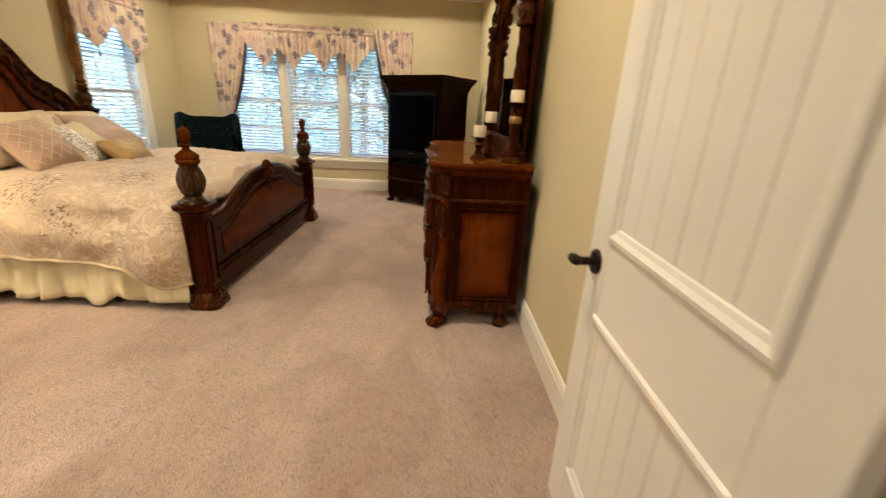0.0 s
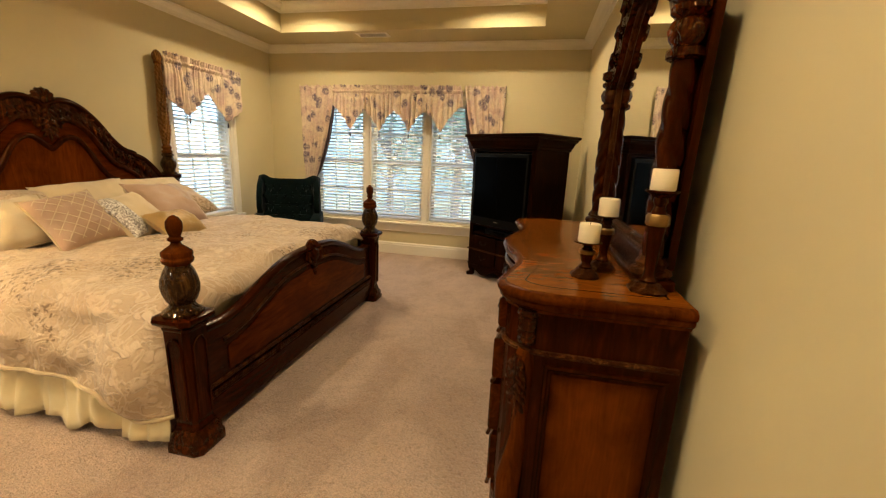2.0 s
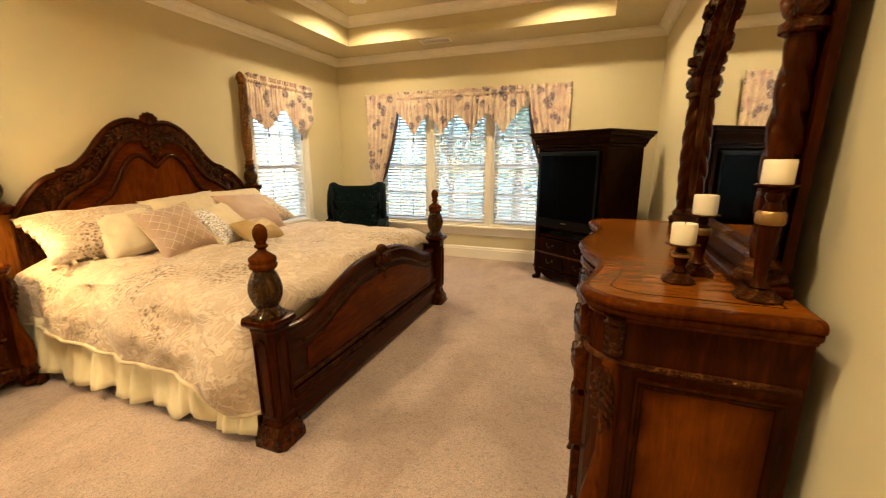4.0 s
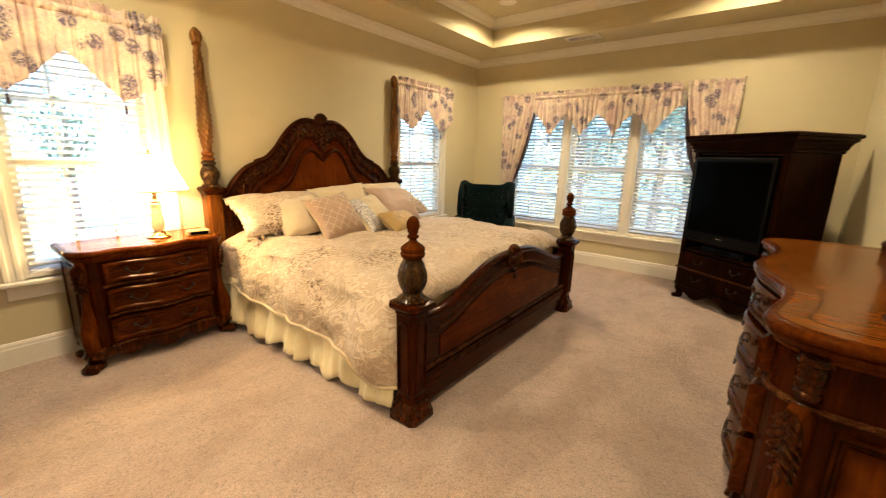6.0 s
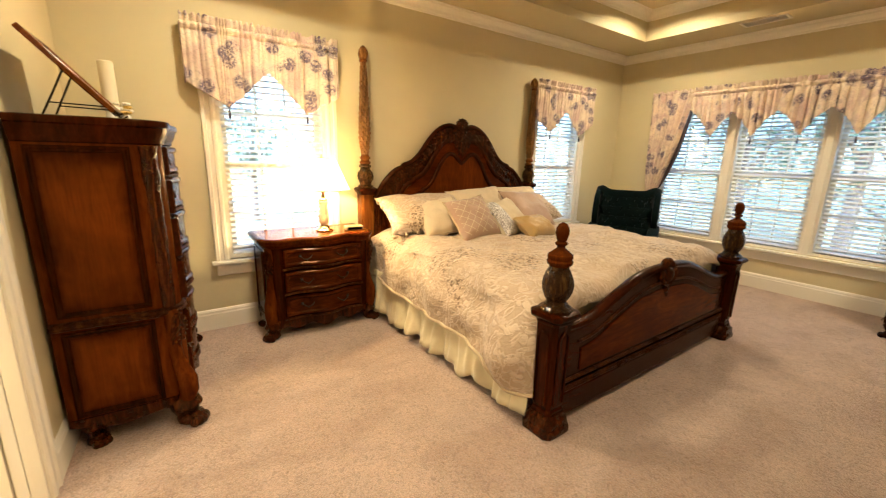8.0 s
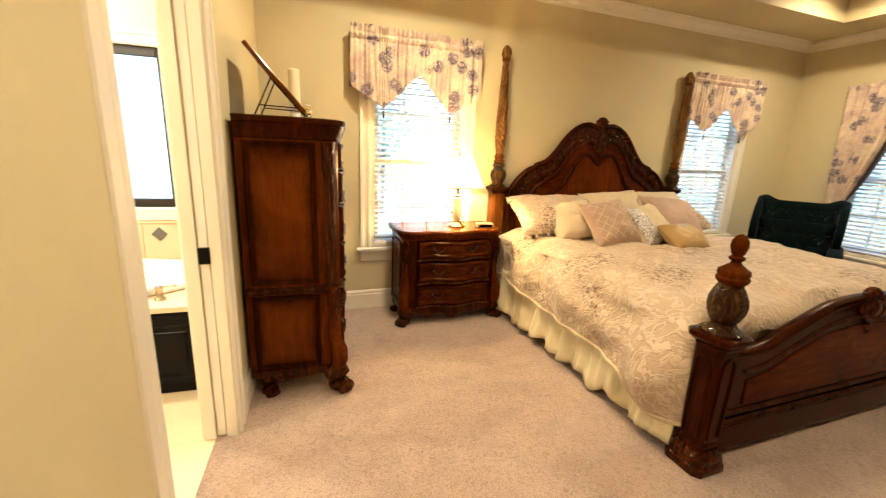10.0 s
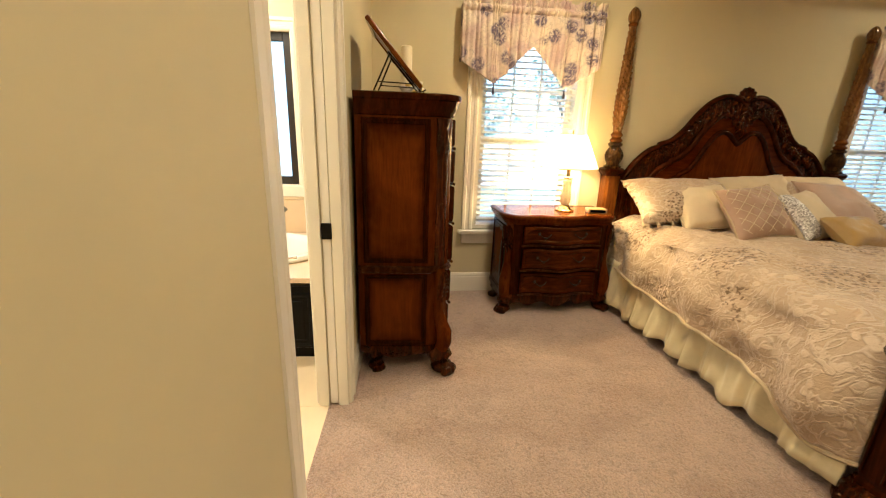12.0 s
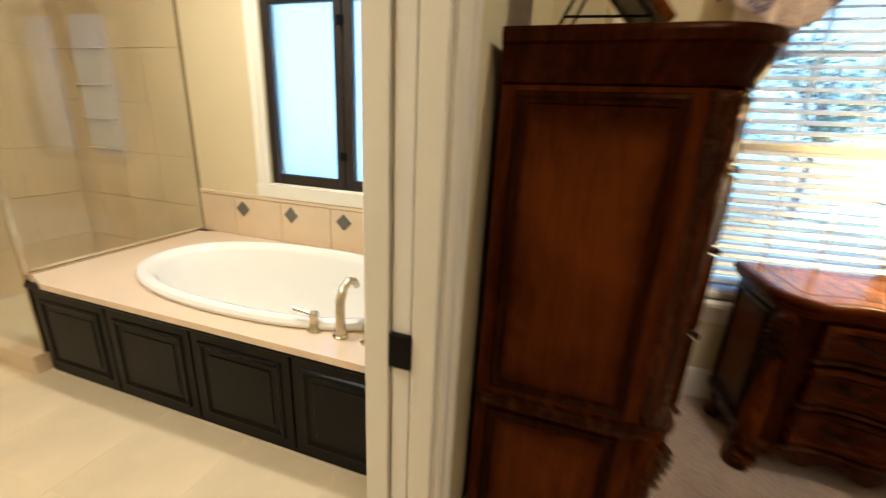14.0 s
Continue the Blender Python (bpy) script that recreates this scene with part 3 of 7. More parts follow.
def blind(w, z0, z1, m, group):
    """Local x along the window, y into the room."""
    b = thing("window_blind", m, "white horizontal slat blind lowered over the window, slats open", "blind", group)
    part("headrail", B((-w / 2, -0.02, z1 - 0.045, w / 2, 0.03, z1), bev=0.004), M_BLIND, b)
    part("bottom_rail", B((-w / 2, -0.024, z0, w / 2, 0.024, z0 + 0.016), bev=0.004), M_BLIND, b)
    me = slat_mesh(w)
    k, z = 0, z1 - 0.075
    while z > z0 + 0.03:
        s = new("slat", me)
        s.parent = b
        s.matrix_basis = pose(0, 0, z, random.uniform(-1.5, 1.5), 0, random.uniform(-0.15, 0.15))
        z -= 0.0425
    for x in (-w * 0.32, w * 0.32):
        bm = bmesh.new()
        for yy in (-0.026, 0.026):
            tube(bm, [(x, yy, z0 + 0.01), (x, yy, z1 - 0.03)], 0.0013, 5)
        part("ladder_cord", bm, M_BLIND, b)
    bm = bmesh.new()
    tube(bm, [(-w * 0.42, 0.034, z1 - 0.05), (-w * 0.42, 0.036, z1 - 0.62)], 0.004, 6)
    part("tilt_wand", bm, M_BLIND, b)


def sash_window(win, a0, a1, z0, z1, rail, put, inward):
    """Frame, two sashes with bars and panes in one opening; depth d runs outwards from the wall face."""
    def bx(p, d0, d1, q, za, zb, bev=0.003):
        (x0, y0), (x1, y1) = put(p, d0), put(q, d1)
        return (min(x0, x1), min(y0, y1), za, max(x0, x1), max(y0, y1), zb)
    f = 0.028
    part("window_frame", B(bx(a0, 0.0, T, a0 + f, z0, z1), bx(a1 - f, 0.0, T, a1, z0, z1), bx(a0 + f, 0.0, T, a1 - f, z1 - f, z1), bx(a0 + f, 0.0, T, a1 - f, z0, z0 + f)), M_TRIM, win)
    for za, zb, d in ((z0 + f, rail + 0.02, 0.085), (rail - 0.02, z1 - f, 0.11)):
        l, r = a0 + f, a1 - f
        part("sash", B(bx(l, d - 0.02, d + 0.004, l + 0.045, za, zb), bx(r - 0.045, d - 0.02, d + 0.004, r, za, zb), bx(l + 0.045, d - 0.02, d + 0.004, r - 0.045, za, za + 0.045), bx(l + 0.045, d - 0.02, d + 0.004, r - 0.045, zb - 0.045, zb)), M_TRIM, win)
        w = (r - l - 0.09) / 3
        bars = [bx(l + 0.045 + w * k - 0.008, d - 0.016, d + 0.001, l + 0.045 + w * k + 0.008, za + 0.045, zb - 0.045) for k in (1, 2)]
        zm = (za + zb) / 2
        bars += [bx(l + 0.045, d - 0.015, d, r - 0.045, zm - 0.008, zm + 0.008)]
        part("glazing_bar", B(*bars), M_TRIM, win)
        g = part("pane", B(bx(l + 0.03, d - 0.010, d - 0.006, r - 0.03, za + 0.03, zb - 0.03)), M_GLASS, win)
        g.visible_shadow = False


def west_window(name, w, label):
    a0, a1, z0, z1 = w
    win = thing(name, pose(0, 0, 0), label, "window", "bedroom windows", "structure")
    sash_window(win, a0, a1, z0, z1, 1.255, lambda a, d: (WX - d, a), 1)
    bm = bmesh.new()
    casing(bm, a0, a1, z0 - 0.02, z1, lambda a, o, z: (WX + o, a, z))
    part("casing", bm, M_TRIM, win)
    part("window_sill", B((WX - 0.06, a0 + 0.001, z0 - 0.02, WX + 0.0, a1 - 0.001, z0 + 0.006), (WX, a0 - 0.12, z0 - 0.035, WX + 0.055, a1 + 0.12, z0 - 0.008), bev=0.005), M_TRIM, win)
    part("apron", B((WX, a0 - 0.09, z0 - 0.125, WX + 0.018, a1 + 0.09, z0 - 0.036), bev=0.004), M_TRIM, win)
    blind(a1 - a0 - 0.07, z0 + 0.015, z1 - 0.03, pose(WX - 0.03, (a0 + a1) / 2, 0, 0, 0, -90), "window blinds")


west_window("window_1", W1, "white sash window with cream casing and deep sill")
west_window("window_2", W2, "white sash window beside the bed's far post")

win = thing("window_3", pose(0, 0, 0), "triple white sash window with cream mullions", "window", "bedroom windows", "structure")
for a0, a1, z0, z1 in (N1, N2, N3):
    sash_window(win, a0, a1, z0, z1, 1.235, lambda a, d: (a, NY + d), 1)
    blind(a1 - a0 - 0.07, z0 + 0.012, z1 - 0.03, pose((a0 + a1) / 2, NY + 0.03, 0, 0, 0, 180), "window blinds")
bm = bmesh.new()
casing(bm, N1[0], N3[1], N1[2] - 0.02, N1[3], lambda a, o, z: (a, NY - o, z))
part("casing", bm, M_TRIM, win)
for a, b in ((N1[1], N2[0]), (N2[1], N3[0])):
    part("mullion", B((a - 0.002, NY - 0.016, 0.44, b + 0.002, NY - 0.0005, 2.02), bev=0.004), M_TRIM, win)
part("window_sill", B((N1[0] - 0.12, NY - 0.055, 0.425, N3[1] + 0.12, NY, 0.452), bev=0.005), M_TRIM, win)
part("apron", B((N1[0] - 0.09, NY - 0.018, 0.325, N3[1] + 0.09, NY, 0.424), bev=0.004), M_TRIM, win)

# ---- entry door, open against the east wall ----
bm = bmesh.new()
casing(bm, DOOR[0], DOOR[1], 0.0, DOOR[3], lambda a, o, z: (a, SY + o, z))
box(bm, DOOR[0], SY - T, 0, DOOR[0] + 0.018, SY, DOOR[3] - 0.018)
box(bm, DOOR[1] - 0.018, SY - T, 0, DOOR[1], SY, DOOR[3] - 0.018)
box(bm, DOOR[0], SY - T, DOOR[3] - 0.018, DOOR[1], SY, DOOR[3])
skewed(setting("door_trim", bm, M_TRIM, "cream moulded casing of the entry door", "trim"))


def door_leaf():
    """Local: hinge at the origin, leaf along +y, shown face towards -x."""
    d = thing("door_1", pose(2.86, 3.64, 0, 0, 0, -1.0), "white two-panel door with grooved panels, standing open", "door", "", "structure")
    w, h, t = 0.742, 2.03, 0.035
    bm = B((0.009, 0.0, 0.012, t - 0.009, w, h))
    st, rails = 0.112, ((0.012, 0.22), (0.735, 0.945), (1.90, h))
    for side in (0.0, t - 0.010):
        box(bm, side, 0, 0.012, side + 0.010, st, h, 0.002)
        box(bm, side, w - st, 0.012, side + 0.010, w, h, 0.002)
        for a, b in rails:
            box(bm, side, st, a, side + 0.010, w - st, b, 0.002)
    part("leaf", bm, M_DOOR, d)
    for a, b in ((0.22, 0.735), (0.945, 1.90)):
        n = 6
        pw = (w - 2 * st - 0.05) / n
        for k in range(n):
            y0 = st + 0.025 + k * pw
            part("panel_board", B((0.0055, y0 + 0.0004, a + 0.025, 0.0092, y0 + pw - 0.0004, b - 0.025), bev=0.0016), M_DOOR, d)
        bm = bmesh.new()
        lp = []
        for (yy, zz) in ((st, a), (w - st, a), (w - st, b), (st, b)):
            sy, sz = (1 if yy == st else -1), (1 if zz == a else -1)
            lp.append([Vector((o, yy + sy * i, zz + sz * i)) for o, i in ((0.001, -0.006), (-0.007, 0.000), (-0.008, 0.010), (-0.001, 0.020), (0.002, 0.030), (0.008, 0.036), (0.009, 0.036), (0.009, -0.006))])
        rings(bm, lp, wrap=True)
        part("panel_moulding", bm, M_DOOR, d)
    bm = bmesh.new()
    lathe(bm, [(0.033, 0), (0.034, 0.004), (0.030, 0.010), (0.012, 0.013), (0.011, 0.05), (0.0135, 0.055), (0.0, 0.056)], 20)
    bmesh.ops.rotate(bm, cent=(0, 0, 0), matrix=Matrix.Rotation(radians(-90), 3, "Y"), verts=bm.verts[:])
    bmesh.ops.translate(bm, vec=(0, w - 0.060, 0.868), verts=bm.verts[:])
    hd = part("door_handle", bm, M_BRONZE, d, "dark bronze lever handle", True)
    bm = bmesh.new()
    tube(bm, [(-0.046, w - 0.066, 0.868), (-0.054, w - 0.062, 0.869), (-0.058, w - 0.050, 0.870), (-0.058, w - 0.036, 0.868), (-0.056, w - 0.030, 0.867)], [0.012, 0.014, 0.014, 0.013, 0.009], 10)
    part("lever", bm, M_BRONZE, hd, "", True)
    for z in (0.25, 1.05, 1.8):
        part("hinge", B((-0.001, -0.014, z, 0.03, 0.0, z + 0.09), bev=0.002), M_BRONZE, d)


door_leaf()

# ---- bath doorway with a pocket door ----
bm = bmesh.new()
casing(bm, BDOOR[0], BDOOR[1], 0.0, BDOOR[3], lambda a, o, z: (a, SY + o * (0.4 if a > 0.9 else 1.0), z))
casing(bm, BDOOR[0], BDOOR[1], 0.0, BDOOR[3], lambda a, o, z: (a, SY - T - o, z))
for y0, y1 in ((SY - T, SY - 0.092), (SY - 0.046, SY)):
    box(bm, BDOOR[0], y0, 0, BDOOR[0] + 0.016, y1, BDOOR[3] - 0.016, 0.002)
    box(bm, BDOOR[0], y0, BDOOR[3] - 0.016, BDOOR[1], y1, BDOOR[3])
box(bm, BDOOR[1] - 0.016, SY - T, 0, BDOOR[1], SY, BDOOR[3] - 0.016)
skewed(setting("bath_door_trim", bm, M_TRIM, "cream moulded casing and jamb of the bath doorway", "trim"))
pd = skewed(thing("door_2", pose(0, 0, 0), "white pocket door slid into the wall, edge showing", "door", "", "structure"))
part("leaf", B((BDOOR[0] - 0.03, SY - 0.087, 0.012, BDOOR[0] + 0.010, SY - 0.051, 2.035), bev=0.002), M_DOOR, pd)
part("latch", B((BDOOR[0] + 0.009, SY - 0.0885, 0.845, BDOOR[0] + 0.022, SY - 0.0445, 0.915), bev=0.002), M_BLACK, pd, "black metal edge latch")

# ---- bathroom shell ----
BS, BE, BC = 0.25, 1.45, 2.69
skewed(wall("wall_bath_west", "x", WX - T, WX, BS, SY - T, BC, [BATHW], M_BATHWALL, "cream bathroom wall with a dark framed window"))
skewed(wall("wall_bath_south", "y", BS - T, BS, WX - T, BE, BC, [], M_BATHWALL, "cream bathroom wall behind the shower"))
skewed(wall("wall_bath_east", "x", BE, BE + 0.1, BS - T, SY - T, BC, [], M_BATHWALL, "plain cream bathroom wall"))
skewed(setting("ceiling_bath", B((WX - T, BS - T, BC, BE + 0.1, SY - T, BC + 0.06)), M_BATHWALL, "plain cream bathroom ceiling", "ceiling"))
bath_floor = skewed(setting("floor_bath", B((WX, BS, -0.05, BE, SY - 0.072, -0.0015)), M_GROUT, "grout bed under the bathroom tiles", "floor"))

# ---- hall behind the entry door ----
wall("wall_hall_west", "x", 1.55, 1.65, 1.4, SY - T, BC, [], M_WALL, "plain khaki hall wall")
wall("wall_hall_east", "x", EX, EX + T, 1.4, SY - T, BC, [], M_WALL, "plain khaki hall wall")
wall("wall_hall_south", "y", 1.3, 1.4, 1.55, EX + T, BC, [], M_WALL, "plain khaki hall end wall")
setting("floor_hall", B((1.65, 1.4, -0.05, EX, SY - 0.071, 0.0)), M_CARPET, "beige hall carpet", "carpet")
setting("ceiling_hall", B((1.55, 1.3, BC, EX + T, SY - T, BC + 0.06)), M_CEIL, "plain hall ceiling", "ceiling")

# ---- outdoors ----
setting("ground", B((-400, -400, -0.62, 400, 400, -0.6)), M_GRASS, "pale gravel and dry lawn outside", "ground")

# ---- the four-poster bed ----
BX0, BX1, BY0, BY1 = -1.075, 1.07, 5.635, 7.685
BCY = (BY0 + BY1) / 2


def square_ring(h, z, c=0.3):
    k = h * c
    return [Vector((x, y, z)) for x, y in ((-h + k, -h), (h - k, -h), (h, -h + k), (h, h - k), (h - k, h), (-h + k, h), (-h, h - k), (-h, -h + k))]


def block_post(bm, rows):
    rings(bm, [square_ring(h, z) for h, z in rows])


def foot_post(bed, x, y):
    bm = bmesh.new()
    block_post(bm, [(0.058, 0.10), (0.062, 0.115), (0.062, 0.13), (0.056, 0.14), (0.060, 0.16), (0.066, 0.58), (0.066, 0.60)])
    post = part("foot_post", bm, M_WOOD, bed)
    post.location = (x, y, 0)
    bm = bmesh.new()
    block_post(bm, [(0.090, 0.0), (0.095, 0.012), (0.095, 0.036), (0.086, 0.048), (0.088, 0.058), (0.084, 0.082), (0.070, 0.098), (0.068, 0.112)])
    part("plinth", bm, M_CARVE, post, "carved square plinth", True)
    bm = bmesh.new()
    block_post(bm, [(0.066, 0.585), (0.070, 0.592), (0.070, 0.600), (0.082, 0.612), (0.094, 0.622), (0.097, 0.634), (0.094, 0.645), (0.078, 0.652), (0.0, 0.653)])
    part("cap", bm, M_WOOD, post, "", True)
    bm = bmesh.new()
    lathe(bm, [(0.078, 0.650), (0.080, 0.660), (0.070, 0.668), (0.060, 0.676), (0.050, 0.688), (0.046, 0.696), (0.058, 0.715), (0.069, 0.745), (0.073, 0.775), (0.070, 0.805), (0.058, 0.838), (0.047, 0.858), (0.046, 0.868)], 28, wave=lambda a, z: 1 + 0.035 * math.sin(7 * a + 22 * z))
    part("urn", bm, M_URN, post, "dark carved urn with leaf relief", True)
    bm = bmesh.new()
    lathe(bm, [(0.046, 0.866), (0.058, 0.876), (0.062, 0.890), (0.056, 0.900), (0.060, 0.910), (0.058, 0.922), (0.040, 0.936), (0.022, 0.950), (0.017, 0.960), (0.028, 0.968), (0.030, 0.976), (0.020, 0.984), (0.026, 0.998), (0.032, 1.022), (0.030, 1.046), (0.019, 1.064), (0.006, 1.072), (0.0, 1.073)], 24)
    part("finial", bm, M_STILE, post, "turned egg finial", True)
    for k in range(4):
        bm = bmesh.new()
        c, s = math.cos(k * math.pi / 2), math.sin(k * math.pi / 2)
        q = Matrix.Rotation(k * math.pi / 2, 4, "Z")
        tube(bm, [q @ Vector((0.066, -0.034, 0.17)), q @ Vector((0.069, -0.034, 0.52)), q @ Vector((0.069, -0.018, 0.545)), q @ Vector((0.069, 0.0, 0.553)), q @ Vector((0.069, 0.018, 0.545)), q @ Vector((0.069, 0.034, 0.52)), q @ Vector((0.066, 0.034, 0.17))], 0.005, 6)
        part("bead_frame", bm, M_WOOD, post, "", True)
    return post


def head_post(bed, x, y):
    bm = bmesh.new()
    block_post(bm, [(0.070, 0.0), (0.074, 0.02), (0.068, 0.10), (0.060, 0.13), (0.062, 1.00), (0.062, 1.02)])
    post = part("head_post", bm, M_POST, bed)
    post.location = (x, y, 0)
    bm = bmesh.new()
    block_post(bm, [(0.062, 1.01), (0.074, 1.03), (0.084, 1.045), (0.084, 1.06), (0.070, 1.072), (0.0, 1.073)])
    part("cap", bm, M_WOOD, post, "", True)
    bm = bmesh.new()
    lathe(bm, [(0.066, 1.070), (0.066, 1.085), (0.050, 1.095), (0.052, 1.11), (0.066, 1.14), (0.070, 1.17), (0.062, 1.20), (0.045, 1.225), (0.040, 1.235), (0.052, 1.245), (0.054, 1.26), (0.040, 1.27)], 24, wave=lambda a, z: 1 + 0.035 * math.sin(7 * a + 22 * z))
    part("urn", bm, M_URN, post, "dark carved urn with leaf relief", True)
    bm = bmesh.new()
    lathe(bm, [(0.034, 1.268), (0.047, 1.278), (0.049, 1.290), (0.036, 1.300), (0.034, 1.308), (0.044, 1.318), (0.045, 1.330), (0.035, 1.340), (0.031, 1.352)], 24)
    part("ring_turning", bm, M_POST, post, "", True)
    bm = bmesh.new()
    knots = ([1.345, 1.40, 1.48, 1.56, 1.68, 1.85, 2.02, 2.10], [0.029, 0.038, 0.047, 0.048, 0.043, 0.036, 0.029, 0.024])
    rows = [(float(np.interp(z, *knots)), z) for z in (1.345 + 0.755 * k / 150 for k in range(151))]

    def leafage(a, z):
        """Overlapping leaves that climb the shaft in a slow spiral."""
        u = (z - 1.345) / 0.040
        row = math.floor(u)
        f = u - row
        q = (a / (2 * math.pi) * 7 + 0.5 * (row % 2) + 0.30 * u) % 1.0 - 0.5
        body = max(0.0, 1 - (abs(q) / (0.46 * math.sqrt(max(0.02, 1 - f)))) ** 2)
        return 0.86 + 0.36 * body * (0.30 + 0.70 * f)
    lathe(bm, rows, 63, wave=leafage)
    part("carved_shaft", bm, M_TWIST, post, "tapering shaft with spiral leaf carving", True)
    bm = bmesh.new()
    lathe(bm, [(0.024, 2.092), (0.034, 2.098), (0.035, 2.108), (0.026, 2.116)], 20)
    part("neck_ring", bm, M_POST, post, "", True)
    bm = bmesh.new()
    lathe(bm, [(0.026, 2.112), (0.034, 2.125), (0.040, 2.145), (0.041, 2.165), (0.034, 2.19), (0.020, 2.21), (0.007, 2.22), (0.0, 2.221)], 20, wave=lambda a, z: 1 + 0.06 * math.sin(8 * a))
    part("finial", bm, M_TWIST, post, "carved acorn finial", True)


def mirrored(knots, n):
    r = [(p.x, p.y) for p in spline(knots, n)]
    return [(2 * BCY - y, z) for y, z in reversed(r)][:-1] + r


bed = thing("four_poster_bed", pose(0, 0, 0), "dark carved mahogany four-poster bed with arched headboard", "bed")
for y in (BY0, BY1):
    foot_post(bed, BX1, y)
    head_post(bed, BX0, y)

# footboard: serpentine top between the posts
fk = [(BCY, 0.715), (BCY + 0.12, 0.712), (BCY + 0.30, 0.690), (BCY + 0.50, 0.625), (BCY + 0.68, 0.555), (BCY + 0.82, 0.530), (BCY + 0.965, 0.535)]
top = mirrored(fk, 6)
bm = bmesh.new()
prism(bm, [(BY0 + 0.06, 0.14), (BY1 - 0.06, 0.14)] + list(reversed(top)), "x", BX1 - 0.022, BX1 + 0.022)
fb = part("footboard", bm, M_WOODX, bed)
bm = bmesh.new()
tube(bm, [(BX1, y, z + 0.004) for y, z in top], 0.034, 10, flat=0.7)
part("top_rail", bm, M_WOODX, fb, "", True)
bm = bmesh.new()
tube(bm, [(BX1 + 0.024, y, z - 0.085) for y, z in top if abs(y - BCY) < 0.86], 0.009, 8)
part("bead_moulding", bm, M_ROPE, fb, "", True)
bm = bmesh.new()
inner = [(y, z - 0.13) for y, z in top if abs(y - BCY) < 0.84]
prism(bm, [(inner[0][0], 0.275), (inner[-1][0], 0.275)] + list(reversed(inner)), "x", BX1 + 0.022, BX1 + 0.030, 0.004)
part("panel", bm, M_PANELX, fb)
bm = bmesh.new()
for z, r in ((0.245, 0.012), (0.190, 0.010)):
    tube(bm, [(BX1 + 0.024, BY0 + 0.07, z), (BX1 + 0.024, BY1 - 0.07, z)], r, 8)
part("rail_moulding", bm, M_ROPE, fb, "", True)
part("bottom_rail", B((BX1 - 0.03, BY0 + 0.06, 0.050, BX1 + 0.032, BY1 - 0.06, 0.180), bev=0.008, seg=2), M_WOODX, fb)
bm = bmesh.new()
for k in range(92):
    y = BY0 + 0.09 + k * (BY1 - BY0 - 0.18) / 91
    blob(bm, (BX1 + 0.034, y, 0.212), (0.007, 0.0085, 0.011), 6, 5)
tagged(part("beading", bm, M_ROPE, fb, "line of small carved beads", True), kind="stuff")
# carved crest in the middle
bm = bmesh.new()
for k in range(7):
    a = radians(-66 + 22 * k)
    blob(bm, (BX1 + 0.014, BCY + 0.045 * math.sin(a), 0.715 + 0.040 * math.cos(a)), (0.028, 0.017, 0.024), 8, 6)
for s in (-1, 1):
    tube(bm, [(BX1 + 0.03, BCY + s * y, z) for y, z in ((0.0, 0.60), (0.05, 0.625), (0.085, 0.665), (0.075, 0.70), (0.045, 0.695), (0.05, 0.668))], [0.012, 0.016, 0.018, 0.016, 0.012, 0.008], 8)
blob(bm, (BX1 + 0.03, BCY, 0.675), (0.030, 0.040, 0.050), 12, 8)
for k in range(4):
    blob(bm, (BX1 + 0.026, BCY + 0.014 * math.sin(k * 2.1), 0.615 - 0.022 * k), (0.018, 0.026 - 0.004 * k, 0.02), 8, 6)
part("crest", bm, M_CARVE, fb, "carved shell and scroll crest", True)

# headboard: stepped arch
hk = [(BCY, 1.612), (BCY + 0.055, 1.635), (BCY + 0.125, 1.652), (BCY + 0.20, 1.640), (BCY + 0.29, 1.590), (BCY + 0.38, 1.50), (BCY + 0.47, 1.385), (BCY + 0.56, 1.305), (BCY + 0.655, 1.272)]
hk2 = [(BCY + 0.66, 1.255), (BCY + 0.75, 1.215), (BCY + 0.85, 1.12), (BCY + 0.92, 1.02), (BCY + 0.965, 0.97)]
half = [(p.x, p.y) for p in spline(hk, 6)] + [(p.x, p.y) for p in spline(hk2, 5)]
arch = [(2 * BCY - y, z) for y, z in reversed(half)][:-1] + half
bm = bmesh.new()
prism(bm, [(BY0 + 0.055, 0.35), (BY1 - 0.055, 0.35)] + list(reversed(arch)), "x", BX0 - 0.02, BX0 + 0.025)
hb = part("headboard", bm, M_CARVE, bed, "headboard with carved leaf border")
bm = bmesh.new()
tube(bm, [(BX0 + 0.018, y, z - 0.006) for y, z in arch], 0.030, 10, flat=0.75)
part("arch_moulding", bm, M_WOODX, hb, "", True)


def inner_arch(sy, drop, top_dip):
    pts = []
    for y, z in arch:
        u = (y - BCY) * sy
        pts.append((BCY + u, z * 1.0 - drop - top_dip * math.exp(-(u / 0.13) ** 2)))
    return pts


a1 = [(y, z) for y, z in inner_arch(0.84, 0.13, 0.03) if z > 0.7]
bm = bmesh.new()
prism(bm, [(a1[0][0], 0.5), (a1[-1][0], 0.5)] + list(reversed(a1)), "x", BX0 + 0.025, BX0 + 0.034, 0.003)
part("panel", bm, M_PANELX, hb)
bm = bmesh.new()
tube(bm, [(BX0 + 0.036, y, z) for y, z in a1], 0.024, 10)
part("panel_moulding", bm, M_WOOD, hb, "", True)
a2 = [(y, z) for y, z in inner_arch(0.70, 0.235, 0.09) if z > 0.7]
bm = bmesh.new()
prism(bm, [(a2[0][0], 0.5), (a2[-1][0], 0.5)] + list(reversed(a2)), "x", BX0 + 0.034, BX0 + 0.042, 0.003)
part("panel", bm, M_PANEL, hb, "reddish veneer centre panel")
bm = bmesh.new()
tube(bm, [(BX0 + 0.044, y, z) for y, z in a2], 0.020, 10)
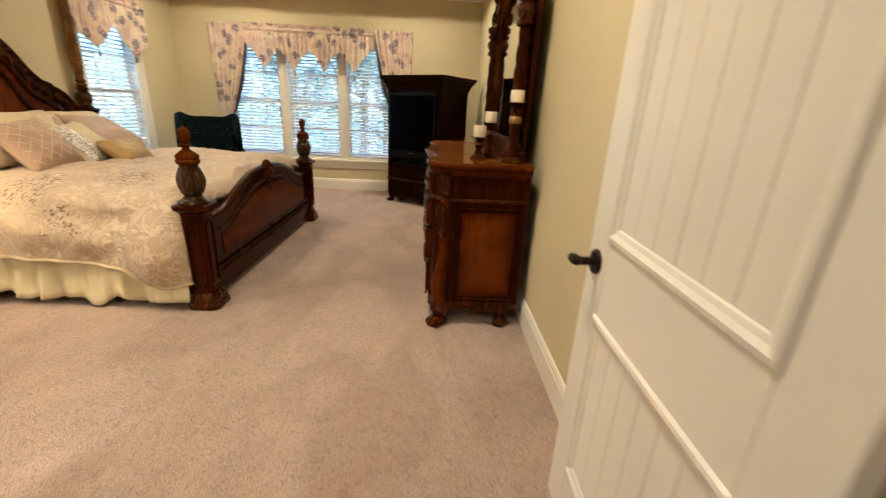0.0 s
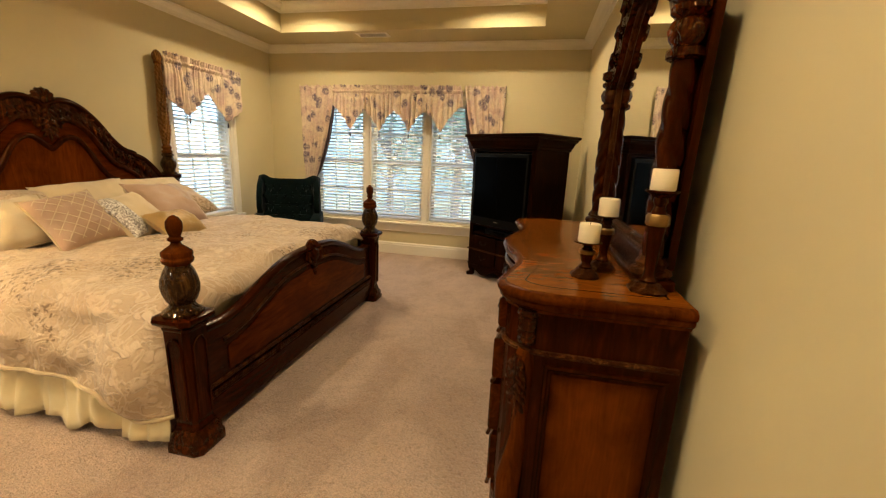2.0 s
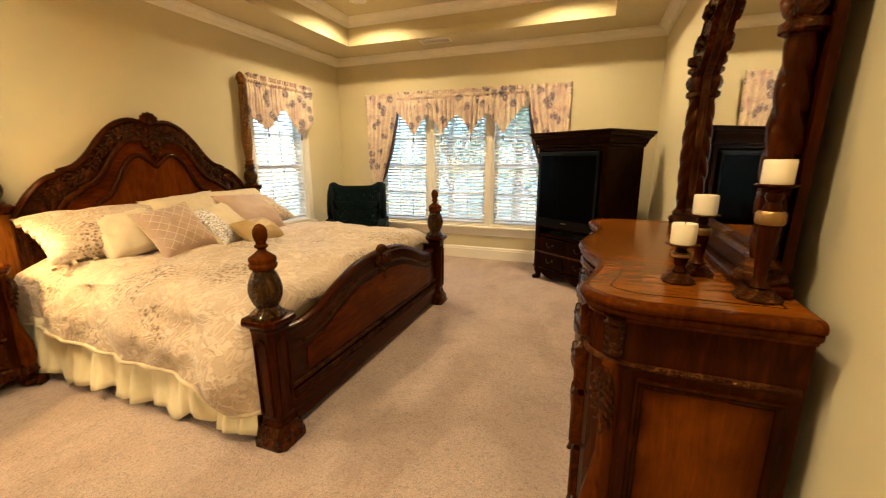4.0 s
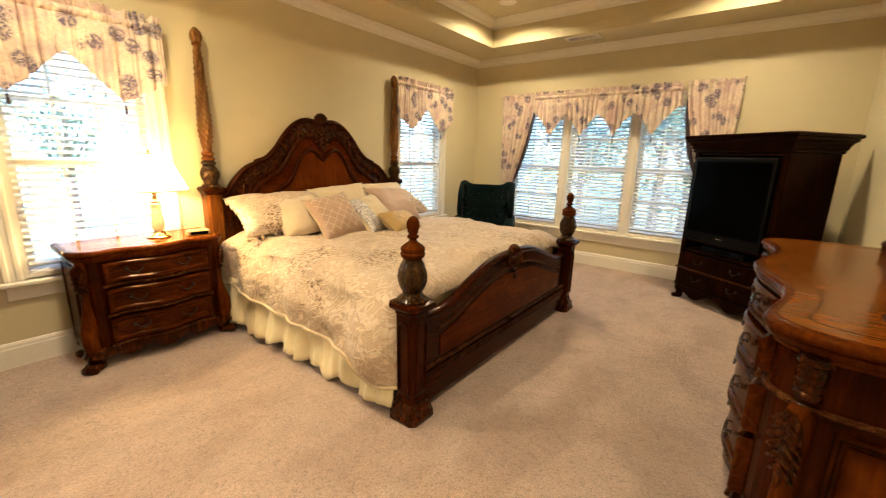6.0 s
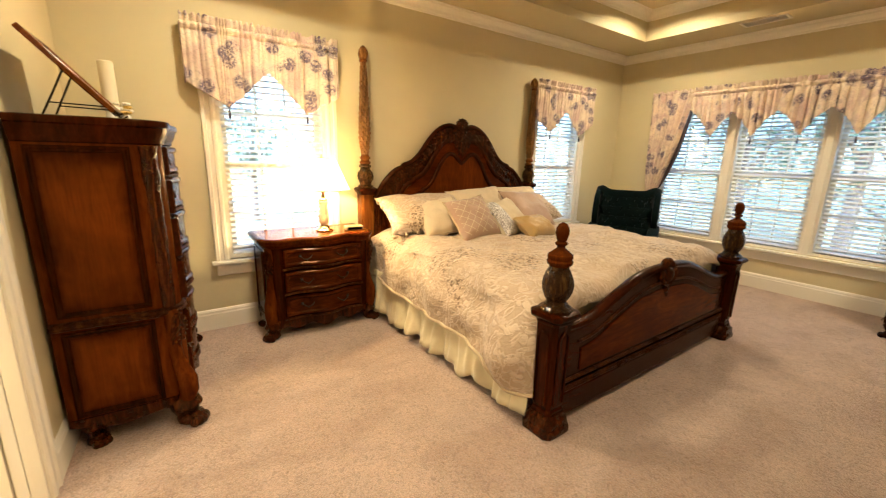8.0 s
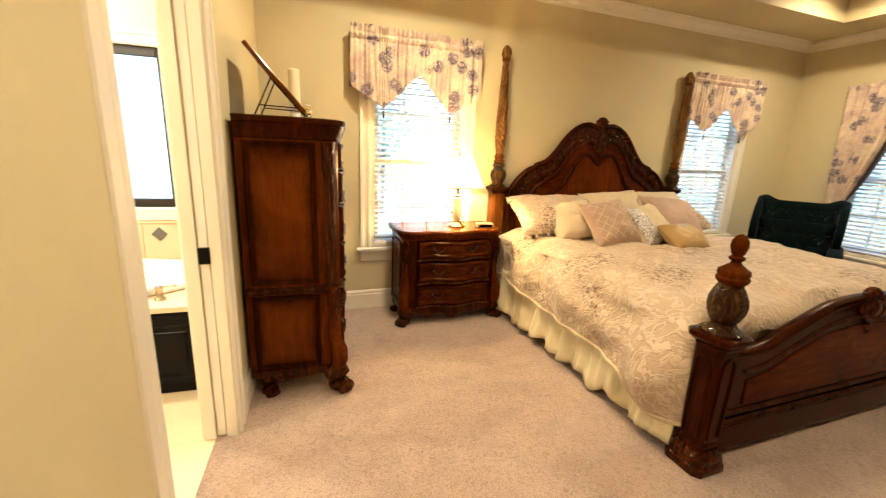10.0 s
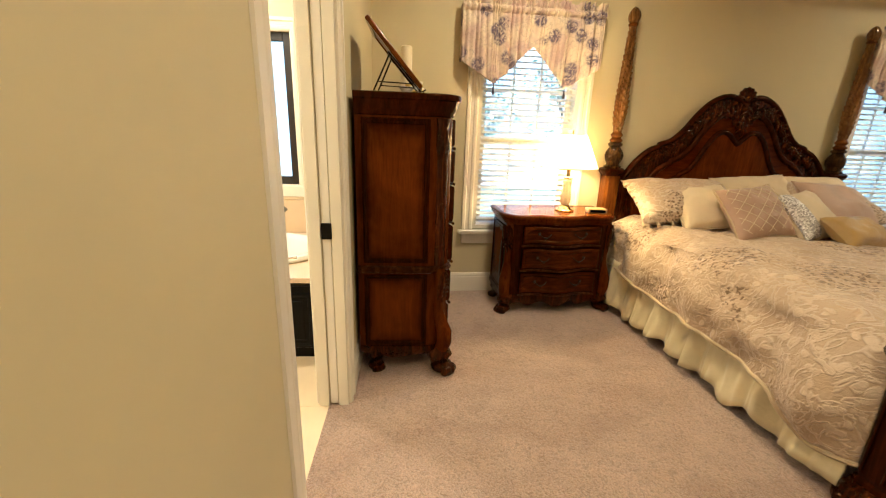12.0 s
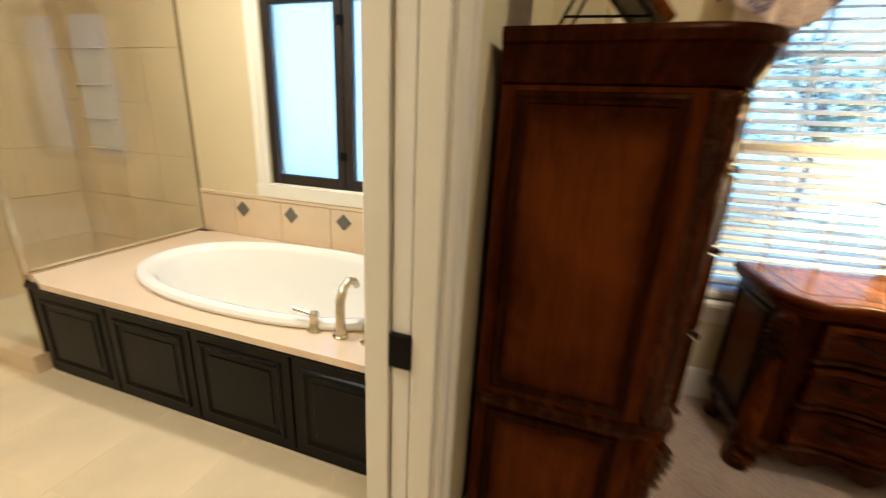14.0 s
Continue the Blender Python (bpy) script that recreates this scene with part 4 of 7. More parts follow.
part("panel_moulding", bm, M_WOOD, hb, "", True)


def lobe(bm, at, run, face, size):
    """A small carved leaf lobe: a flattened drop along run, proud along face."""
    run, face = Vector(run).normalized(), Vector(face).normalized()
    side = face.cross(run).normalized()
    at = Vector(at)
    for v in bmesh.ops.create_uvsphere(bm, u_segments=8, v_segments=5, radius=1.0)["verts"]:
        x, y, z = v.co
        taper = 0.62 + 0.38 * -z
        v.co = at + run * (z * size[0]) + side * (x * size[1] * taper) + face * (y * size[2])


def acanthus(bm, spine, face, width):
    """A leaf along a spine: rib and paired lobes that shrink towards the tip."""
    pts = [Vector(p) for p in spine]
    n = len(pts)
    tube(bm, pts, [width * (0.24 - 0.17 * k / (n - 1)) for k in range(n)], 6)
    for k in range(1, n - 1):
        run = (pts[k + 1] - pts[k - 1]).normalized()
        side = Vector(face).cross(run).normalized()
        w = width * math.sin(math.pi * (0.22 + 0.70 * k / n)) ** 0.8
        for s in (-1, 1):
            lobe(bm, pts[k] + side * s * w * 0.36 + run * w * 0.1, run * 0.9 + side * s, face, (w * 0.55, w * 0.34, w * 0.24))
    lobe(bm, pts[-1], pts[-1] - pts[-2], face, (width * 0.42, width * 0.22, width * 0.16))


def volute(bm, x, y, z, r, s, turn, thick):
    """A rolled scroll in the headboard's plane."""
    pts = []
    for k in range(19):
        a, q = turn + s * k * 0.42, r * (1 - 0.046 * k)
        pts.append((x, y + q * math.cos(a), z + q * math.sin(a)))
    tube(bm, pts, [thick * (1 - 0.03 * k) for k in range(19)], 7)
    blob(bm, (x + 0.004, y, z), (thick * 0.9, thick * 1.1, thick * 1.1), 8, 6)


def band_at(d, drop):
    """A point of the carved band, d along y from the middle."""
    return float(np.interp(d, [p[0] - BCY for p in half], [p[1] for p in half])) - drop


FX = BX0 + 0.040
for s in (-1, 1):
    for k, (d0, d1) in enumerate(((0.15, 0.34), (0.30, 0.50), (0.48, 0.68), (0.64, 0.82))):
        bm = bmesh.new()
        spine = []
        for j in range(7):
            d = d0 + (d1 - d0) * j / 6
            spine.append((FX + 0.006 * math.sin(j), BCY + s * d, band_at(d, 0.085 + 0.022 * math.sin(j * 1.05 + k))))
        acanthus(bm, spine, (1, 0, 0), 0.075 - 0.007 * k)
        dm = (d0 + d1) / 2 + 0.03
        volute(bm, FX + 0.004, BCY + s * dm, band_at(dm, 0.115 - 0.008 * k), 0.030 - 0.003 * k, s, 1.2 if s > 0 else 1.9, 0.009)
        part("leaf_scroll", bm, M_CARVE, hb, "carved acanthus spray", True)
bm = bmesh.new()
for k in range(7):
    a = radians(-78 + 26 * k)
    lobe(bm, (FX, BCY + 0.044 * math.sin(a), 1.632 + 0.048 * math.cos(a)), (0, -math.sin(a), -math.cos(a)), (1, 0, 0), (0.044, 0.027, 0.024))
blob(bm, (FX + 0.008, BCY, 1.635), (0.022, 0.026, 0.026), 10, 7)
part("shell", bm, M_CARVE, hb, "fanned shell finial", True)
bm = bmesh.new()
for s in (-1, 1):
    volute(bm, FX + 0.008, BCY + s * 0.085, 1.565, 0.045, s, 2.2 if s > 0 else 0.9, 0.014)
    volute(bm, FX + 0.008, BCY + s * 0.060, 1.455, 0.034, -s, 2.6 if s > 0 else 0.5, 0.011)
    acanthus(bm, [(FX + 0.012, BCY + s * y, z) for y, z in ((0.03, 1.50), (0.07, 1.505), (0.11, 1.525), (0.15, 1.52), (0.18, 1.495))], (1, 0, 0), 0.06)
acanthus(bm, [(FX + 0.016, BCY, z) for z in (1.60, 1.56, 1.52, 1.48, 1.44, 1.40, 1.37)], (1, 0, 0), 0.085)
part("crest", bm, M_CARVE, hb, "carved acanthus crest", True)
for y in (BY0 + 0.03, BY1 - 0.03):
    part("side_rail", B((BX0 + 0.05, y - 0.016, 0.17, BX1 - 0.05, y + 0.016, 0.36), bev=0.005), M_WOODX, bed)
part("box_spring", B((-1.0, 5.70, 0.20, 0.98, 7.62, 0.42), bev=0.03, seg=2), M_CREAM, bed)
part("mattress", B((-1.0, 5.69, 0.421, 0.99, 7.63, 0.66), bev=0.06, seg=3), M_CREAM, bed, "", True)

# bedding
CX0, CX1 = -0.96, 1.035


def comforter():
    half_w, hem = 1.07, 0.35
    def f(u, v):
        x = CX0 + (CX1 - CX0) * u
        # arc length across: hem - side - top - side - hem
        s = (v * 2 - 1)
        k = abs(s)
        sg = 1 if s > 0 else -1
        q = min(1.0, max(0.0, (u - 0.80) / 0.12))
        flare = q * q * (3 - 2 * q)
        hz = hem - 0.09 * u - 0.13 * flare + 0.006 * math.sin(x * 9)
        sunk = max(0.0, 1 - u / 0.5)
        topz = 0.755 - 0.045 * u ** 2 - 0.05 * sunk ** 0.5 * (3 - 2 * sunk ** 0.5) * sunk ** 0.5
        if k < 0.66:
            y = half_w * 0.97 * (k / 0.66)
            z = topz - 0.020 * (k / 0.66) ** 2
            e = max(0, (k - 0.52) / 0.14)
            z -= 0.055 * e * e
        else:
            t = (k - 0.66) / 0.34
            y = half_w * 0.97 + (0.10 + 0.05 * flare) * math.sin(min(1, t * 1.25) * math.pi / 2) - 0.02 * t
            z = topz - 0.075 - (topz - 0.075 - hz) * t
        w = min(1.0, max(0.0, (u - 0.88) / 0.12)) ** 2
        foot = max(0.0, (u - 0.95) / 0.05)
        if k < 0.66:
            z -= 0.11 * foot * foot
        p = Vector((x * 1.7, (BCY + sg * y) * 1.7, z * 1.7 + sg))
        d = noise.noise(p * 1.6) * 0.026 + noise.noise(p * 4.2) * 0.016 + noise.noise(p * 9) * 0.007
        if k < 0.66:
            z += d * 1.3 + 0.010
        else:
            t = (k - 0.66) / 0.34
            y += d * 1.9 + 0.020 * t * math.sin(x * 11 + 2 * noise.noise(p)) + 0.10 * flare * math.sin(math.pi * t)
        if k >= 0.66:
            y += (half_w * 0.97 + 0.005 - y) * w
            z += 0.03 * w * (k - 0.66) / 0.34
        return Vector((x, BCY + sg * y, z))
    bm = bmesh.new()
    sheet(bm, 70, 110, f)
    ob = part("comforter", bm, M_DAMASK, None, "", True)
    solid(ob, 0.025)
    tagged(ob, "puffy beige damask comforter with scroll and flower pattern", "comforter")
    for v in (0.0, 1.0):
        bm = bmesh.new()
        pts = [f(k / 60, v) + Vector((0, -0.006 if v == 0 else 0.006, 0.006)) for k in range(61)]
        tube(bm, pts, 0.010, 7)
        part("braid_trim", bm, M_BRAID, ob, "twisted gold braid along the hem", True)


comforter()


def bed_skirt():
    def f(u, v, y0, sg):
        x = -0.98 + 1.97 * u
        ph = x * 42 + 22 * noise.noise(Vector((x * 1.4, sg, 0)))
        fold = math.tanh(1.7 * math.sin(ph + 0.5 * math.sin(ph))) * min(1.3, max(0.12, 0.45 + 2.2 * noise.noise(Vector((x * 3.4, 5 + sg, 0)))))
        fold += 0.55 * noise.noise(Vector((x * 24, 2 + sg, v * 2.2))) + 0.5 * noise.noise(Vector((x * 5, 7, sg)))
        amp = 0.046 * (0.30 + 0.70 * v)
        z = 0.40 - (0.375 - 0.06 * (0.5 + 0.9 * noise.noise(Vector((x * 7.5, 9 + sg, 0)))) - 0.016 * max(0.0, fold)) * v
        return Vector((x, y0 + sg * (amp * fold + 0.04 * v), z))
    sk = thing("bed_skirt", pose(0, 0, 0), "gathered cream taffeta bed skirt hanging to the carpet", "bed skirt")
    for y0, sg in ((5.585, -1), (7.735, 1)):
        bm = bmesh.new()
        sheet(bm, 320, 10, lambda u, v: f(u, v, y0, sg))
        solid(part("ruffle", bm, M_SKIRT, sk, "", True), 0.003)


bed_skirt()


def cushion(name, w, h, t, m, mat, label, pinch=0.10, seed=0, group="bed pillows"):
    """A stuffed square: local x across, z up, y thick."""
    bm = bmesh.new()
    n = 22
    for side in (-1, 1):
        def f(u, v):
            a, b = u * 2 - 1, v * 2 - 1
            e = (1 - abs(a) ** 2.6) * (1 - abs(b) ** 2.6)
            px = a * (1 - pinch * (1 - abs(b) ** 2) * abs(a)) * w / 2
            pz = b * (1 - pinch * (1 - abs(a) ** 2) * abs(b)) * h / 2
            wr = noise.noise(Vector((a * 2.3 + seed, b * 2.3, side))) * 0.05 + noise.noise(Vector((a * 6 + seed, b * 6, side))) * 0.02
            return Vector((px, side * t / 2 * 1.22 * max(0, e) ** 0.5 * (1 + wr * 4), pz + wr * 0.06 * h))
        sheet(bm, n, n, f)
    bmesh.ops.remove_doubles(bm, verts=bm.verts[:], dist=0.0015)
    ob = part(name, bm, mat, None, "", True)
    ob.matrix_basis = m
    return tagged(ob, label, "pillow", group)


def piping(ob, w, h, mat, r=0.006, pinch=0.10, name="piping"):
    bm = bmesh.new()
    pts = []
    for k in range(64):
        q, t = divmod(k, 16)
        s = t / 16 * 2 - 1
        a, b = ((s, -1), (1, s), (-s, 1), (-1, -s))[q]
        pts.append((a * (1 - pinch * (1 - b * b) * abs(a)) * w / 2, 0, b * (1 - pinch * (1 - a * a) * abs(b)) * h / 2))
    tube(bm, pts, r, 6, True)
    return part(name, bm, mat, ob, "", True)


def prop(x, y, z, lean, yaw, tilt=0):
    """Pillow pose: face towards the foot of the bed (+x), leaning back by lean degrees."""
    return pose(x, y, z) @ pose(0, 0, 0, 0, 0, 90 + yaw) @ pose(0, 0, 0, lean, 0, 0) @ pose(0, 0, 0, 0, tilt, 0)


p = cushion("sham_pillow", 0.82, 0.50, 0.20, prop(-0.72, 6.05, 0.86, -60, -6), M_DAMASK, "large damask sham pillow with tasselled edge", seed=3)
for k in range(30):
    bm = bmesh.new()
    a = k / 30 * 4
    q, s = int(a), (a % 1) * 2 - 1
    u, v = ((s, -1), (1, s), (-s, 1), (-1, -s))[q]
    lathe(bm, [(0.004, 0.0), (0.011, -0.008), (0.008, -0.016), (0.014, -0.045), (0.0, -0.046)], 8, at=(u * 0.405 * (1 - 0.1 * (1 - v * v) * abs(u)), 0, v * 0.245 * (1 - 0.1 * (1 - u * u) * abs(v))))
    part("tassel", bm, M_BRAID, p, "", True)
cushion("sham_pillow", 0.88, 0.50, 0.20, prop(-0.74, 7.28, 0.855, -62, 4), M_DAMASK, "large damask sham pillow at the headboard", seed=8)
def stitched(ob, w, h, t, across):
    """Crossing rows of stitching that follow the stuffed face."""
    bm = bmesh.new()
    for sgn in (-1, 1):
        for k in range(-across, across + 1):
            pts = []
            for j in range(17):
                a = -0.86 + 1.72 * j / 16
                b = sgn * a + k * 1.5 / across
                if abs(b) < 0.86:
                    e = (1 - abs(a) ** 2.6) * (1 - abs(b) ** 2.6)
                    pts.append((a * w / 2, -t / 2 * 1.22 * e ** 0.5 - 0.006, b * h / 2))
            if len(pts) > 2:
                tube(bm, pts, 0.0022, 5)
    return part("stitching", bm, M_CREAM, ob, "", True)


def rest(x, y, h, lean, yaw, tilt=0):
    """Pose of a pillow of height h whose lower edge lies at (x, y) on the comforter."""
    a, b = radians(-lean), radians(yaw)
    return prop(x - math.sin(a) * h / 2 * math.cos(b), y - math.sin(a) * h / 2 * math.sin(b), 0.715 + math.cos(a) * h / 2, lean, yaw, tilt)


cushion("bed_pillow", 0.70, 0.46, 0.17, prop(-0.80, 6.76, 0.875, -44, 0, -4), M_CREAM, "cream cotton pillow propped on the headboard", seed=5)
cushion("bed_pillow", 0.72, 0.48, 0.17, prop(-0.80, 7.30, 0.875, -46, 4), M_CREAM, "cream pillow with dark piped edge", seed=11)
p = cushion("throw_pillow", 0.56, 0.44, 0.16, rest(-0.32, 7.10, 0.44, -46, 10, 6), M_PINK, "plain dusty rose satin pillow", seed=21)
piping(p, 0.56, 0.44, M_PINK)
p = cushion("throw_pillow", 0.42, 0.39, 0.14, rest(-0.42, 6.05, 0.39, -48, -14, -10), M_CREAM, "cream throw pillow with fringed edge", seed=31)
piping(p, 0.42, 0.39, M_BRAID, 0.008)
p = cushion("throw_pillow", 0.39, 0.40, 0.15, rest(-0.17, 6.21, 0.40, -42, -10, -10), M_PINK, "dusty rose pillow with quilted diamond stitching", seed=41)
piping(p, 0.39, 0.40, M_BRAID, 0.007)
stitched(p, 0.39, 0.40, 0.15, 4)
p = cushion("throw_pillow", 0.42, 0.39, 0.14, rest(-0.13, 6.60, 0.39, -48, 4, -10), M_CREAM, "cream pillow with a silver sequin band", seed=51)
bm = bmesh.new()


def band(u, v):
    a, b = -0.97 + 0.55 * u, (v * 2 - 1) * 0.95
    e = max(0, (1 - abs(a) ** 2.6) * (1 - abs(b) ** 2.6))
    return Vector((a * 0.21 * (1 - 0.1 * (1 - b * b) * abs(a)), -(0.07 * 1.25 * e ** 0.5 + 0.010), b * 0.195 * (1 - 0.1 * (1 - a * a) * abs(b))))


sheet(bm, 8, 22, band)
solid(part("sequin_band", bm, M_SEQUIN, p, "glittering silver sequin band", True), 0.004)
p = cushion("throw_pillow", 0.40, 0.26, 0.13, rest(0.06, 6.74, 0.26, -56, 12, 5), M_GOLD, "small gold satin boudoir pillow", seed=61)

# ---- carved case furniture: dresser, nightstand, tall chest ----
def front_line(w, d, amp, waves, corner=0.07, n=40):
    """Outline seen from above: back at y = 0, serpentine front towards -y, canted front corners."""
    front = [(u, -(d + amp * serp(u / (w / 2), waves))) for u in (-w / 2 + corner + (w - 2 * corner) * k / n for k in range(n + 1))]
    y0, y1 = -(d - corner), front[0][1]
    turn = [(-w / 2 + corner * (1 - math.cos(a)), y0 + (y1 - y0) * math.sin(a)) for a in (math.pi / 2 * k / 7 for k in range(7))]
    return [(-w / 2, 0.0), (-w / 2, y0 * 0.5)] + turn + front + [(-x, y) for x, y in reversed(turn)] + [(w / 2, y0 * 0.5), (w / 2, 0.0)]


def serp(s, waves):
    return 0.5 * math.cos(waves * math.pi * s) + 0.5 - 0.35 * abs(s) ** 4


def ring_stack(bm, outline, profile):
    loops = []
    for o, z in profile:
        loops.append([Vector((x, min(y, 0.0), z)) for x, y in offset2d(outline, o)])
    rings(bm, loops)


def curved_front(bm, outline_y, u0, u1, z0, z1, rows, n=14):
    """A raised drawer front that follows the curve y = outline_y(u)."""
    loops = []
    for ins, out in rows:
        lp = []
        us = [u0 + ins + (u1 - u0 - 2 * ins) * k / n for k in range(n + 1)]
        lp += [Vector((u, outline_y(u) - out, z0 + ins)) for u in us]
        lp += [Vector((u, outline_y(u) - out, z1 - ins)) for u in reversed(us)]
        loops.append(lp)
    rings(bm, loops, cap=False)
    vs = list(bm.verts)[-2 * (n + 1):]
    for k in range(n):
        bm.faces.new((vs[k], vs[k + 1], vs[2 * n - k], vs[2 * n + 1 - k]))


def paw_foot(bm, x, y, h, dx, dy, s=1.0):
    """Short cabriole leg ending in a paw that points to (dx, dy)."""
    tube(bm, [(x, y, h), (x + dx * 0.020 * s, y + dy * 0.020 * s, h * 0.72), (x + dx * 0.012 * s, y + dy * 0.012 * s, h * 0.42), (x + dx * 0.022 * s, y + dy * 0.022 * s, 0.03 * s)], [0.048 * s, 0.050 * s, 0.034 * s, 0.036 * s], 12)
    blob(bm, (x + dx * 0.03 * s, y + dy * 0.03 * s, 0.026 * s), (0.046 * s, 0.046 * s, 0.0262 * s), 12, 8)
    for k in (-1.2, -0.4, 0.4, 1.2):
        a = math.atan2(dy, dx) + k * 0.5
        blob(bm, (x + dx * 0.035 * s + 0.038 * s * math.cos(a), y + dy * 0.035 * s + 0.038 * s * math.sin(a), 0.020 * s), (0.019 * s, 0.019 * s, 0.0205 * s), 8, 6)


def bail_pull(parent, x, y, z):
    bm = bmesh.new()
    for s in (-1, 1):
        blob(bm, (x + s * 0.042, y - 0.004, z), (0.013, 0.005, 0.013), 8, 6)
        tube(bm, [(x + s * 0.042, y, z), (x + s * 0.042, y - 0.018, z)], 0.004, 6)
    tube(bm, [(x + 0.042 * s, y - 0.018 - 0.004 * (1 - s * s), z - 0.026 * (1 - s * s)) for s in (-1, -0.7, -0.35, 0, 0.35, 0.7, 1)], 0.0042, 6)
    blob(bm, (x, y - 0.022, z - 0.028), (0.012, 0.006, 0.008), 8, 6)
    part("handle", bm, M_BRONZE, parent, "dark bronze bail pull", True)


def side_panel(case, sx, w, y0, y1, z0, z1):
    x = sx * w / 2
    bm = bmesh.new()
    lp = []
    for yy, zz in ((y0, z0), (y1, z0), (y1, z1), (y0, z1)):
        ky, kz = (1 if yy == y0 else -1), (1 if zz == z0 else -1)
        lp.append([Vector((x + sx * o, yy + ky * i, zz + kz * i)) for o, i in ((0.0, 0.0), (0.010, 0.003), (0.012, 0.010), (0.005, 0.017), (0.004, 0.024), (0.0, 0.026))])
    rings(bm, lp, wrap=True)
    part("panel_moulding", bm, M_DARK, case)
    xs = sorted((x + sx * 0.0015, x + sx * 0.006))
    part("side_panel", B((xs[0], y0 + 0.026, z0 + 0.026, xs[1], y1 - 0.026, z1 - 0.026), bev=0.002), M_BURNISH, case, "lighter mahogany veneer panel")


def case_piece(name, m, w, d, h, leg, amp, waves, rows, cols, label, category, splits=(), panels=(), rope=None, bombe=0.02, crown=False, swell=1.0, body_mat=None, corner=0.09):
    """rows: drawer heights as (z0, z1); cols: drawer spans as fractions of the width; panels: side panels (z0, z1)."""
    c = thing(name, m, label, category)
    out = front_line(w, d, amp, waves, corner)
    bm = bmesh.new()
    ring_stack(bm, out, [(0.0, leg), (0.0, h - 0.05)])
    part("body", bm, body_mat or M_STILE, c)
    z0 = h - 0.072
    bm = bmesh.new()
    if crown:
        ring_stack(bm, out, [(0.0, h - 0.105), (0.008, h - 0.10), (0.010, h - 0.085), (0.020, h - 0.07), (0.026, h - 0.05), (0.030, h - 0.035), (0.038, h - 0.03), (0.040, h - 0.015), (0.036, h - 0.004), (0.02, h)])
    else:
        ring_stack(bm, out, [(0.0, z0), (0.010, z0 + 0.004), (0.013, z0 + 0.014), (0.020, z0 + 0.018), (0.028, z0 + 0.026), (0.030, z0 + 0.036), (0.027, z0 + 0.040), (0.036, z0 + 0.044), (0.040, z0 + 0.054), (0.038, z0 + 0.062), (0.030, z0 + 0.070), (0.020, z0 + 0.072)])
    tp = part("top", bm, M_WOOD if crown else M_STILE, c, "shaped top with an ogee edge", True)
    if not crown:
        bm = bmesh.new()
        rings(bm, [[Vector((x, min(y, -0.004), z)) for x, y in offset2d(out, 0.010)] for z in (h - 0.004, h + 0.0008)])
        part("veneer", bm, M_TOP, tp, "polished golden mahogany veneer")
        bm = bmesh.new()
        a = [Vector((x, min(y, -0.03), h + 0.0012)) for x, y in offset2d(out, -0.055)]
        b = [Vector((x, min(y, -0.026), h + 0.0012)) for x, y in offset2d(out, -0.050)]
        n = len(a)
        av, bv = [bm.verts.new(p) for p in a], [bm.verts.new(p) for p in b]
        for k in range(n):
            bm.faces.new((av[k], av[(k + 1) % n], bv[(k + 1) % n], bv[k]))
        solid(part("inlay", bm, M_WOOD, tp, "dark inlaid line"), 0.0006, 0)
    fy = lambda u: -(d + amp * serp(u / (w / 2), waves))
    inn = w - 0.20
    for r, (za, zb) in enumerate(rows):
        bulge = bombe * math.sin(math.pi * ((za + zb) / 2 - leg) / (h - leg))
        for ca, cb in cols:
            u0, u1 = -inn / 2 + inn * ca + 0.008, -inn / 2 + inn * cb - 0.008
            bm = bmesh.new()
            curved_front(bm, fy, u0, u1, za, zb, [(0.0, -0.004), (0.0, 0.010 + bulge), (0.008, 0.018 + bulge), (0.022, 0.018 + bulge), (0.032, 0.008 + bulge), (0.036, 0.008 + bulge)])
            dr = part("drawer_front", bm, M_DRAWER, c, "", True)
            span = u1 - u0
            for u in ([(u0 + u1) / 2] if span < 0.45 else [u0 + span * 0.27, u1 - span * 0.27]):
                bail_pull(dr, u, fy(u) - 0.008 - bulge, (za + zb) / 2 + 0.012)
        bm = bmesh.new()
        tube(bm, [(u, fy(u) - 0.012 - bulge, za - 0.012) for u in [-inn / 2 + inn * k / 30 for k in range(31)]], 0.008, 7)
        part("drawer_bead", bm, M_ROPE, c, "", True)
    if rope:
        bm = bmesh.new()
        tube(bm, [(x, min(y, -0.012), rope) for x, y in offset2d(out, 0.004)], 0.010, 7)
        part("rope_moulding", bm, M_ROPE, c, "gilded rope moulding", True)
    for zz in splits:
        bm = bmesh.new()
        ring_stack(bm, out, [(0.0, zz - 0.022), (0.014, zz - 0.016), (0.020, zz - 0.004), (0.012, zz + 0.004), (0.014, zz + 0.014), (0.0, zz + 0.02)])
        part("waist_moulding", bm, M_ROPE, c, "carved waist moulding", True)
    # scalloped apron round front and sides
    bm = bmesh.new()
    ol, il = offset2d(out, 0.010), offset2d(out, -0.012)
    loops = []
    for (ox, oy), (ix, iy), (x, y) in zip(ol, il, out):
        s = x / (w / 2)
        if abs(s) > 0.999:
            t = min(1, max(0, -y / d))
            low = 0.045 * math.sin(math.pi * t) ** 2
        else:
            low = 0.030 + 0.034 * math.cos(2.0 * math.pi * s) ** 2 * (1 - abs(s) ** 6)
        loops.append([Vector((ox, min(oy, 0), leg + 0.03)), Vector((ox, min(oy, 0), leg - low)), Vector((ix, min(iy, 0), leg - low)), Vector((ix, min(iy, 0), leg + 0.03))])
    rings(bm, loops, closed=True, cap=True)
    part("apron", bm, M_CARVE, c, "carved scalloped apron")
